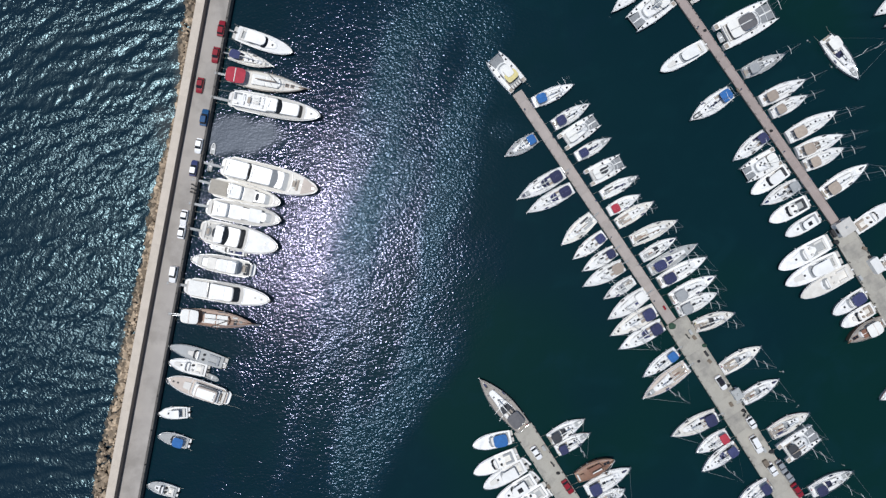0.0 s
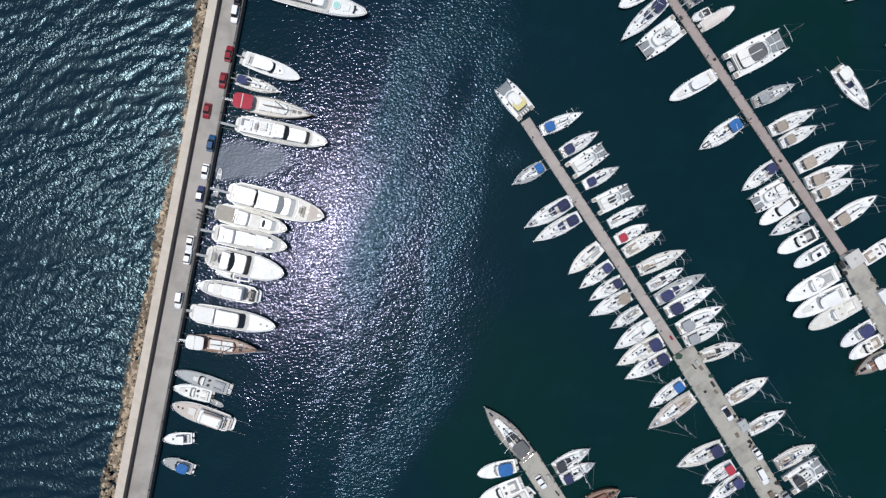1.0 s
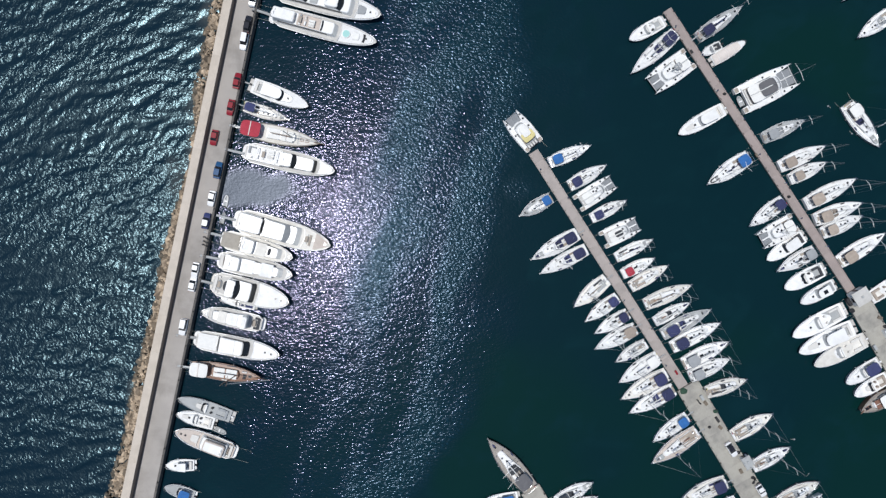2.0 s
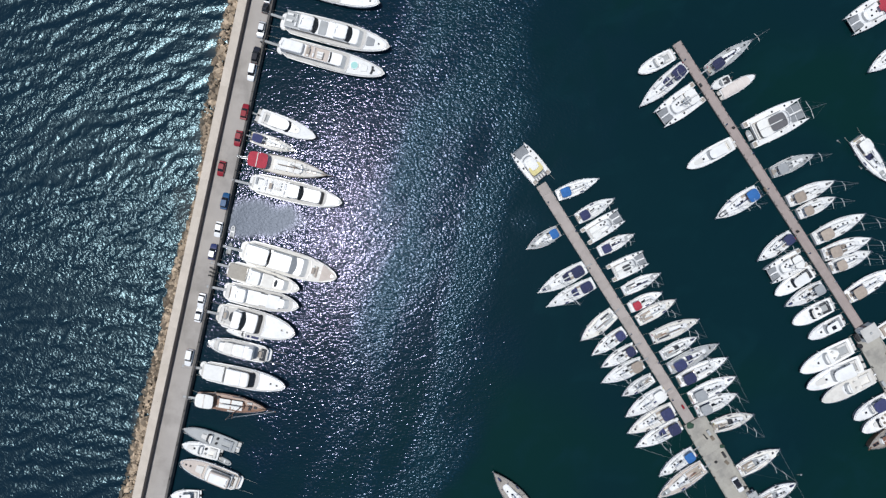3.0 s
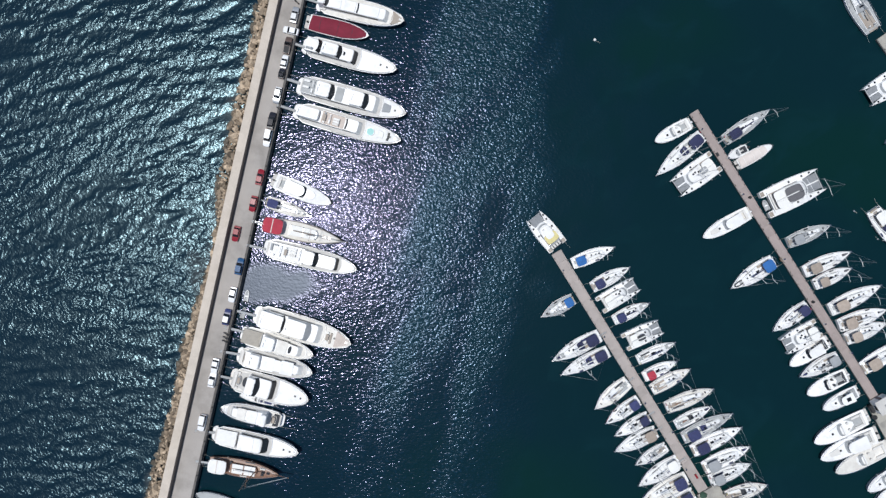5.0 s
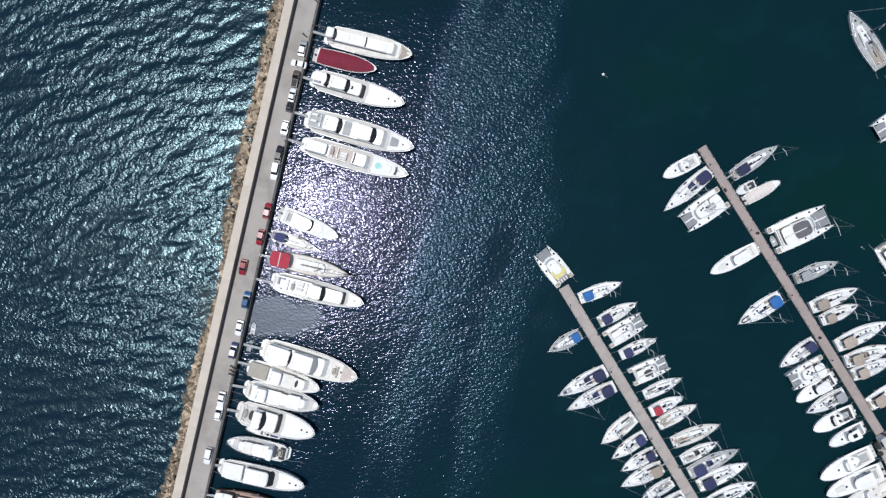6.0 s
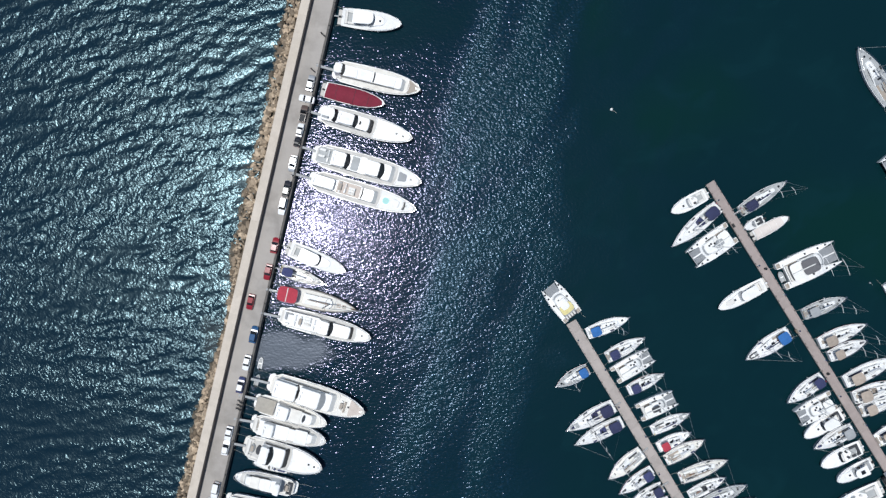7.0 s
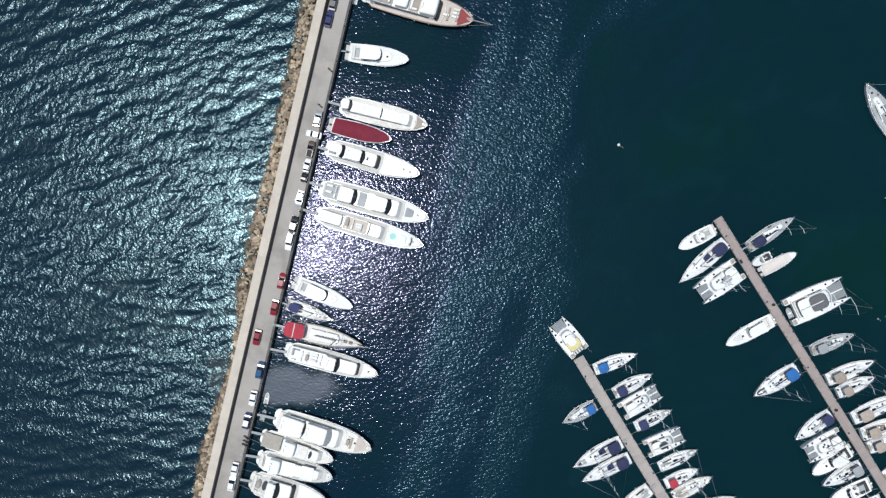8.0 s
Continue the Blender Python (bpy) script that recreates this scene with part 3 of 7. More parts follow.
def sailing_boat(x, y, turn, length, beam, bimini=None, hood=None, cover="white", deck="white", hull="white", cockpit=None, mast=True, plank=True, group="boats moored along the piers", seed=None, two_wheels=False):
    rng = random.Random(int(x * 13 + y * 7))
    # mostly dark colours, as the flat cockpit has its recess shade put into them
    cockpit = cockpit or rng.choice(("grey", "white", "teak", "teak", "planks"))
    extra = f"{word(bimini)} bimini" if bimini else f"{word(hood)} sprayhood" if hood else f"{word(cover)} sail cover"
    root = thing("sailing_boat", x, y, 0, turn, f"{word(hull)} sailing yacht with {extra} and {deck} deck, moored", "sailing boat", group)
    sh = Shape(length, beam * 1.05, "sail", 0.95 + 0.01 * length, 1.15 + 0.025 * length)
    hull_parts(root, sh, HULLS[hull], DECKS[deck], stripe=HULLS[rng.choice(("navy", "navy", "grey", "red"))] if hull == "white" else None)
    zd = deck_z(sh, length * 0.5)
    # coachroof
    xa, xb = 0.36 * length, 0.76 * length
    wa, wb = sh.w(xa) * 0.62, sh.w(xb) * 0.5
    zc = zd - 0.06
    roof = part("coachroof", Build().slab(outline(xa, xb, wa, wb, 0.2, 0.9), zc, zc + 0.42, 0.07, rake=0.5, tuck=0.12), GELCOAT, root, smooth=False)
    for side in (-1, 1):
        pts = []
        for k in (0.12, 0.3, 0.5, 0.7, 0.82):
            px = xa + (xb - 0.9 - xa) * k
            pw = wa + (wb - wa) * k * 0.9
            pts.append(((px, side * (pw + 0.005 - 0.03), zc + 0.12), (px, side * (pw - 0.065), zc + 0.3)))
        pane(roof, pts)
    for k, size in ((0.25, 0.42), (0.55, 0.5), (0.78, 0.42)):
        hatch(roof, xa + (xb - 0.9 - xa) * k + 0.2, rng.choice((-0.25, 0, 0.25)) * wa, zc + 0.42, size)
    hatch(root, xb + 0.07 * length, 0, deck_z(sh, xb + 0.07 * length) + 0.01, 0.55)
    for side in (-1, 1):
        b = Build()
        b.line([(xa + 0.3, side * wa * 0.7, zc + 0.47), ((xa + xb) / 2, side * wa * 0.66, zc + 0.52), (xb - 1.2, side * wb * 0.6, zc + 0.47)], 0.022, 4)
        part("grab_rail", b, TEAK if rng.random() < 0.5 else STEEL, roof)
    # cockpit: sole, seats and coamings round it
    ca, cb = 0.05 * length, 0.36 * length
    cw = sh.w(0.2 * length) * 0.58
    zs = deck_z(sh, 0.15 * length)
    part("cockpit_sole", Build().slab(outline(ca, cb, cw * 0.45, cw * 0.42, 0.05, 0.1), zs - 0.05, zs + 0.012, 0.01), DECKS[cockpit], root)
    for side in (-1, 1):
        part("cockpit_seat", Build().box(ca + 0.5, cb - 0.05, *sorted((side * cw * 0.47, side * cw)), zs - 0.05, zs + 0.2, 0.02), DECKS[cockpit if rng.random() < 0.7 else "white"], root)
        part("coaming", Build().box(ca + 0.3, cb + 0.3, *sorted((side * cw * 1.01, side * (cw * 1.01 + 0.2))), zs - 0.05, zs + 0.38, 0.05), GELCOAT, root)
    part("companionway", Build().box(cb - 0.02, cb + 0.9, -0.34, 0.34, zc + 0.2, zc + 0.47, 0.02), GLASS if rng.random() < 0.7 else GELCOAT, root)
    if length > 11.5 or two_wheels:
        for side in (-1, 1):
            steering_wheel(root, ca + 0.5, side * cw * 0.55, zs)
    else:
        steering_wheel(root, ca + 0.7, 0, zs)
    part("swim_platform", Build().box(-0.05, 0.5, -sh.w(0) * 0.55, sh.w(0) * 0.55, zs - 0.1, zs + 0.06, 0.02), TEAK if rng.random() < 0.25 else GELCOAT, root)
    sailing_clutter(root, sh, rng, length, ca, cb, cw, zs, xb, bimini)
    if hood:
        rows = []
        for i in range(5):
            k = i / 4
            px = cb - 0.15 + (0.085 * length + 0.5) * k
            rows.append([(px, cw * 1.05 * q * (1 - 0.15 * k), zc + 0.3 + (0.85 * math.cos(k * 1.35)) * (1 - abs(q) ** 2.6)) for q in (-1, -0.85, -0.5, 0, 0.5, 0.85, 1)])
        part("sprayhood", Build().sheet(rows, 0.03), CLOTH[hood], root, f"{word(hood)} canvas", smooth=True)
        win = [[(p[0] + 0.03, p[1] * 0.8, p[2] + 0.03) for p in r] for r in rows[2:4]]
        part("hood_window", Build().sheet(win, 0.01), GLASS, root)
    if bimini:
        canopy(root, "bimini", ca + 0.02 * length, ca + 0.245 * length, cw * 1.2, zs + 1.95, 0.22, CLOTH[bimini], label=f"{word(bimini)} canvas")
    rails(root, sh, 0.06 * length, 0.86 * length)
    pulpit(root, sh, 0.13 * length)
    part("pushpit", Build().line([sh.point(0.1 * length, -1, 0.08, 0.62), sh.point(0.1, -1, 0.1, 0.62), sh.point(0.1, 1, 0.1, 0.62), sh.point(0.1 * length, 1, 0.08, 0.62)], 0.022, 4), STEEL, root)
    part("anchor", Build().box(length - 0.5, length + 0.25, -0.06, 0.06, sh.z(length) - 0.1, sh.z(length) + 0.06, 0.01).box(length + 0.05, length + 0.22, -0.22, 0.22, sh.z(length) - 0.28, sh.z(length) - 0.08, 0.02), STEEL, root)
    part("windlass", Build().box(length * 0.9, length * 0.9 + 0.35, -0.14, 0.14, deck_z(sh, length * 0.9) - 0.05, deck_z(sh, length * 0.9) + 0.16, 0.03), STEEL, root)
    for side in (-1, 1):
        part("winch", Build().tube((cb - 0.3, side * (cw + 0.1), zs + 0.33), (cb - 0.3, side * (cw + 0.1), zs + 0.5), 0.09, 8), STEEL, root)
    if mast:
        rig(root, sh, 0.585 * length, zc + 0.4, 1.27 * length + 0.6, 0.36 * length, cover)
    fenders(root, sh, rng)
    mooring_lines(root, sh)
    if plank and rng.random() < 0.3:
        gangplank(root, 0.3, -1.9, rng.uniform(-0.4, 0.4), zs + 0.1, 0.95, 0.15)
    return root


def catamaran(x, y, turn, length, beam, helm_size=(1.8, 0.34), hood="grey", cover="white", net="grey", helm=None, cushion=None, tender=False, mast=True, power=False, lounge=False, group="boats moored along the piers"):
    rng = random.Random(int(x * 11 + y * 5))
    root = thing("catamaran", x, y, 0, turn, f"white {'power' if power else 'sailing'} catamaran with {word(hood)} cockpit cover, moored afloat", "catamaran", group)
    hb = beam * 0.27
    shapes = []
    for side in (-1, 1):
        sh = Shape(length, hb, "cat", 1.35, 1.75, 0, side * (beam - hb) / 2)
        shapes.append(sh)
        hull_parts(root, sh, GELCOAT, DECK_WHITE, rim=0.08, rake=0.03)
        for k in (0.5, 0.72, 0.85):
            hatch(root, k * length, sh.y0, deck_z(sh, k * length) + 0.01, 0.5)
        for i in range(3):
            part("transom_step", Build().box(0.05 + 0.35 * i, 0.4 + 0.35 * i, sh.y0 - hb * 0.3, sh.y0 + hb * 0.3, 0.4, 1.36 + 0.04 * i, 0.02), TEAK, root)
        for side2 in (side,):
            n = 7
            xs = [length * (0.12 + 0.83 * i / n) for i in range(n + 1)]
            part("guard_rail", comb([sh.point(px, side2, 0.06) for px in xs], 0.62, 0.017), STEEL, root)
    iw = (beam - hb) / 2
    z = 1.42
    part("bridge_deck", Build().slab(outline(0.1 * length, 0.72 * length, iw, iw, 0.2, 0.25), 0.55, z, 0.05), GELCOAT, root)
    # trampolines either side of the central walkway
    xf, xb = 0.72 * length, 0.945 * length
    if not lounge:
        part("walkway", Build().box(xf - 0.1, xb, -0.2, 0.2, z - 0.15, z + 0.05, 0.02), GELCOAT, root)
    part("crossbeam", Build().tube((xb, -iw, z + 0.12), (xb, iw, z + 0.12), 0.13, 8), ALU, root)
    inner = iw - hb * 0.36
    for side in (-1, 1):
        lo, hi = sorted((side * (0.01 if lounge else 0.24), side * inner))
        rows = [[(xf + (xb - 0.1 - xf) * i / 4, lo + (hi - lo) * j / 4, z - 0.02 - 0.06 * math.sin(math.pi * i / 4) * math.sin(math.pi * j / 4)) for j in range(5)] for i in range(5)]
        part("trampoline", Build().sheet(rows, 0.02), NETTING if net == "grey" else CLOTH[net], root, "mesh trampoline net")
    # saloon with a raked dark windscreen
    sa, sb = 0.34 * length, 0.74 * length
    sw = iw * 0.86
    poly = outline(sa, sb, sw, sw * 0.82, 0.2, 1.6, 8)
    top = part("saloon", Build().slab(poly, z, z + 1.05, 0.14, rake=1.35, tuck=0.22), GELCOAT, root)
    arc = [p for p in poly if p[0] > sb - 1.62]
    arc = sorted(arc, key=lambda p: p[1])
    strip = []
    for px, py in arc:
        k = ((px - sa) / (sb - sa)) ** 2
        strip.append(((px - 1.35 * 0.4 * k + 0.03, py * 0.95, z + 0.42), (px - 1.35 * 0.72 * k + 0.05, py * (1 - 0.18 / sw) * 0.95, z + 0.8)))
    pane(top, strip, 0.02, "windscreen", CLOTH["grey"])
    for side in (-1, 1):
        pane(top, [((sa + 0.5 + 0.5 * i, side * (sw - 0.06 - 0.03 * i * 0.3), z + 0.4), (sa + 0.5 + 0.5 * i, side * (sw - 0.17 - 0.03 * i * 0.3), z + 0.85)) for i in range(int((sb - sa - 2.4) / 0.5) + 1)])
    for dx in (0.32, 0.48, 0.6):
        hatch(top, sa + (sb - sa) * dx - 0.3, rng.uniform(-0.5, 0.5) * sw, z + 1.05, 0.5)
    # cockpit under a canopy
    zc = z + 0.01
    part("cockpit_sole", Build().slab(outline(0.12 * length, sa + 0.1, iw * 0.8, iw * 0.8, 0.1, 0.1), zc - 0.05, zc + 0.015, 0.01), TEAK, root)
    part("cockpit_sofa", Build().box(0.12 * length, 0.12 * length + 0.6, -iw * 0.75, iw * 0.75, zc, zc + 0.45, 0.04), CLOTH[cushion] if cushion else CUSHION, root)
    part("cockpit_table", Build().box(0.2 * length, 0.2 * length + 0.8, -0.2 * iw - 0.7, -0.2 * iw + 0.5, zc + 0.45, zc + 0.52, 0.02).box(0.2 * length + 0.3, 0.2 * length + 0.5, -0.2 * iw - 0.2, -0.2 * iw, zc, zc + 0.46), TEAK, root)
    if lounge:
        part("stern_sole", Build().slab(outline(0.02 * length, 0.17 * length, iw * 0.78, iw * 0.78, 0.1, 0.1), z - 0.1, z + 0.05, 0.01), CLOTH["slate"], root, "dark cockpit floor")
        for k in (-0.55, -0.2, 0.15, 0.5):
            part("stern_lounger", Build().box(0.03 * length, 0.15 * length, k * iw - 0.02, k * iw + 0.5, z + 0.05, z + 0.35, 0.05), CUSHION, root)
    canopy(root, "cockpit_cover", (0.18 if lounge else 0.13) * length, sa + (0.9 if lounge else 0.3), iw * 0.8, zc + 1.95, 0.14, CLOTH[hood], label=f"{word(hood)} canvas cover")
    part("helm_console", Build().box(sa - 0.2, sa + 0.35, iw * 0.45, iw * 0.78, z, z + 1.35, 0.06), GELCOAT, root)
    if helm:
        canopy(root, "helm_cover", sa - 0.5, sa - 0.5 + helm_size[0], iw * helm_size[1], z + 2.35, 0.1, CLOTH[helm], frame=False, label=f"{word(helm)} canvas over the saloon roof")
    part("stern_beam", Build().tube((0.1 * length, -iw, 1.5), (0.1 * length, iw, 1.5), 0.07, 6), ALU, root)
    if tender:
        inflatable(0, 0, 0, 0, 3.0, 1.5, "grey", parent=root, at=pose(0.02 * length, -1.5, 0.95, 0, 0, 90))
    if mast:
        mid = Shape(length, beam * 0.9, "cat", 1.45, 1.5, 0, 0)
        rig(root, mid, 0.52 * length, z + 1.0, 1.25 * length, 0.38 * length, cover)
    b = Build().line([(shapes[0].x0 + length - 0.3, shapes[0].y0, 1.8), (shapes[0].x0 + length - 0.3, shapes[0].y0, 2.4), (xb, -iw * 0.6, 2.2), (xb, iw * 0.6, 2.2), (length - 0.3, shapes[1].y0, 2.4), (length - 0.3, shapes[1].y0, 1.8)], 0.02, 4)
    part("bow_rail", b, STEEL, root)
    for sh in shapes:
        fenders(root, Shape(length, hb, "cat", 1.35, 1.75, 0, sh.y0), rng, 2)
    mooring_lines(root, Shape(length, beam, "cat", 1.35, 1.7))
    return root


def inflatable(x, y, z, turn, length, beam, colour="grey", parent=None, at=None, engine=True):
    """A rubber dinghy: a U of tubes, floor, thwart and engine. Under a parent it is the yacht's own tender on its stern."""
    tube = surface_tube(colour)
    r = beam * 0.13
    pts = [(0.0, beam / 2 - r), (length * 0.6, beam / 2 - r), (length * 0.82, beam * 0.28), (length - r, 0.0)]
    full = [(px, -py) for px, py in pts] + [(px, py) for px, py in reversed(pts[:-1])]
    b = Build()
    for (ax, ay), (cx, cy) in zip(full, full[1:]):
        b.tube((ax, ay, r), (cx, cy, r + (0.06 if cx > length * 0.7 else 0)), r, 8)
    floor = Build().slab(outline(0.05, length * 0.8, beam * 0.3, beam * 0.24, 0.05, 0.5), 0.03, 0.12, 0.02)
    if parent is None:
        root = thing("rubber_dinghy", x, y, z, turn, f"small {word(colour)} rubber dinghy with an outboard engine, afloat", "dinghy", "small tenders")
        part("tube", b, tube, root, smooth=True)
    else:
        root = part("tender", b, tube, parent, "small rubber tender on the stern", smooth=True)
        root.matrix_basis = at
    part("floor", floor, DECK_GREY, root)
    part("thwart", Build().box(length * 0.38, length * 0.5, -beam * 0.36, beam * 0.36, r * 1.2, r * 1.2 + 0.08, 0.01), DECK_WHITE, root)
    if engine:
        part("outboard", Build().slab(outline(-0.35, 0.05, 0.15, 0.13, 0.05, 0.1), r, r + 0.62, 0.06), RUBBER, root)
    return root


def surface_tube(colour):
    return {"grey": DECK_GREY, "white": DECK_WHITE, "dark": CLOTH["dark"]}[colour]


def tier(parent, name, x0, x1, w0, w1, z0, z1, rake, glass=True, mat=None, round1=0.8, screen=None, tuck=0.18):
    """One storey of a motor yacht with a raked wrap-round windscreen and side windows."""
    poly = outline(x0, x1, w0, w1, 0.25, round1, 8, 0.42)
    ob = part(name, Build().slab(poly, z0, z1, 0.1, rake=rake, tuck=tuck), mat or GELCOAT, parent)
    half = max(w0, w1)
    if glass:
        arc = sorted([p for p in poly if p[0] > x1 - round1 - 0.02], key=lambda p: p[1])
        strip = []
        for px, py in arc:
            k = ((px - x0) / (x1 - x0)) ** 2
            strip.append(((px - rake * 0.16 * k + 0.04, py * (1 - tuck * 0.16 / half) * 1.01, z0 + (z1 - z0) * 0.2),
                          (px - rake * 0.9 * k + 0.07, py * (1 - tuck * 0.9 / half) * 1.01, z0 + (z1 - z0) * 0.95)))
        pane(ob, strip, 0.025, "windscreen", screen)
        for side in (-1, 1):
            pts = []
            for i in range(7):
                k = 0.08 + 0.8 * i / 6
                px = x0 + (x1 - round1 - x0) * k
                w = w0 + (w1 - w0) * (px - x0) / max(0.1, x1 - round1 - x0)
                pts.append(((px, side * (w - tuck * 0.4 + 0.012), z0 + (z1 - z0) * 0.4), (px, side * (w - tuck * 0.82 + 0.014), z0 + (z1 - z0) * 0.82)))
            pane(ob, pts)
    return ob


def sofa(parent, x0, x1, w, z, mat=None, open_front=True):
    """A U-shaped sofa: base, cushion pieces and backs."""
    mat = mat or CUSHION
    part("sofa", Build().box(x0, x0 + 0.7, -w, w, z, z + 0.42, 0.03), mat, parent)
    for side in (-1, 1):
        part("sofa", Build().box(x0 + 0.72, x1, *sorted((side * (w - 0.6), side * w)), z, z + 0.42, 0.03), mat, parent)


def furnish(root, x0, x1, w, z, rng, floor=True):
    """Loose seats, tables and lockers on an open upper deck, as far as there is room."""
    soft = lambda: rng.choice((CUSHION, CLOTH["white"], CLOTH["grey"], CLOTH["white"]))
    if floor:
        part("deck_planking", Build().slab(outline(x0 - 0.2, x1 + 0.2, w * 0.96, w * 0.96, 0.3, 0.2, 6, 0.3), z - 0.02, z + 0.02, 0.01), DECK_CREAM if rng.random() < 0.6 else DECK_GREY, root)
    x = x0
    while x < x1 - 1.2:
        kind = rng.choice(("lounger", "lounger", "sofa", "table", "locker"))
        if kind == "lounger" and x + 2.0 < x1:
            for y in (-0.62, -0.2, 0.25, 0.66):
                if rng.random() < 0.7:
                    part("sun_lounger", Build().box(x, x + 1.35, y * w - 0.3, y * w + 0.3, z + 0.2, z + 0.34, 0.03).rings([[(x + 1.3, y * w - 0.3, z + 0.2), (x + 1.35, y * w - 0.3, z + 0.34), (x + 1.35, y * w + 0.3, z + 0.34), (x + 1.3, y * w + 0.3, z + 0.2)], [(x + 1.75, y * w - 0.3, z + 0.6), (x + 1.75, y * w - 0.3, z + 0.72), (x + 1.75, y * w + 0.3, z + 0.72), (x + 1.75, y * w + 0.3, z + 0.6)]]), soft(), root)
            x += 2.2
        elif kind == "sofa":
            side = rng.choice((-1, 1))
            part("sofa", Build().box(x, x + 0.6, *sorted((-side * w * 0.2, side * w * 0.85)), z, z + 0.42, 0.04), soft(), root)
            part("sofa", Build().box(x + 0.62, min(x1, x + 2.0), *sorted((side * w * 0.62, side * w * 0.85)), z, z + 0.42, 0.04), soft(), root)
            part("locker", Build().box(x + 0.2, x + 1.3, *sorted((-side * w * 0.85, -side * w * 0.6)), z, z + 0.85, 0.05), GELCOAT, root)
            x += 2.3
        elif kind == "table":
            part("deck_table", Build().box(x + 0.2, x + 1.0, -0.8, 0.8, z + 0.68, z + 0.74, 0.02).box(x + 0.5, x + 0.7, -0.1, 0.1, z, z + 0.69), TEAK, root)
            for y in (-1.15, 1.15):
                part("deck_chair", Build().slab(outline(x + 0.3, x + 0.85, 0.26, 0.24, 0.08, 0.1), z, z + 0.5, 0.05), soft(), root).location.y = y
            x += 1.6
        else:
            part("life_raft", Build().tube((x + 0.4, -w * 0.8, z + 0.3), (x + 0.4, -w * 0.8 + 1.0, z + 0.3), 0.28, 10), GELCOAT, root, smooth=True)
            part("crane", Build().tube((x + 0.5, w * 0.75, z), (x + 0.5, w * 0.75, z + 0.9), 0.12, 8).tube((x + 0.5, w * 0.75, z + 0.85), (x + 0.5, -w * 0.1, z + 1.05), 0.09, 6), GELCOAT, root)
            x += 1.3


def curved_glass(root, x0, x1, w, z0, z1, bow=0.3, name="windscreen", mat=None):
    """A windscreen across the boat that slopes from z0 at x0 down to z1 at x1."""
    qs = [-1 + 2 * i / 10 for i in range(11)]
    rows = [[(x + 0.0 - bow * q * q, w * k * q, z) for q in qs] for x, z, k in ((x0, z0, 0.93), ((x0 + x1) / 2, (z0 + z1) / 2 + 0.04, 0.97), (x1, z1, 1.0))]
    return part(name, Build().sheet(rows, 0.05), mat or GLASS, root)


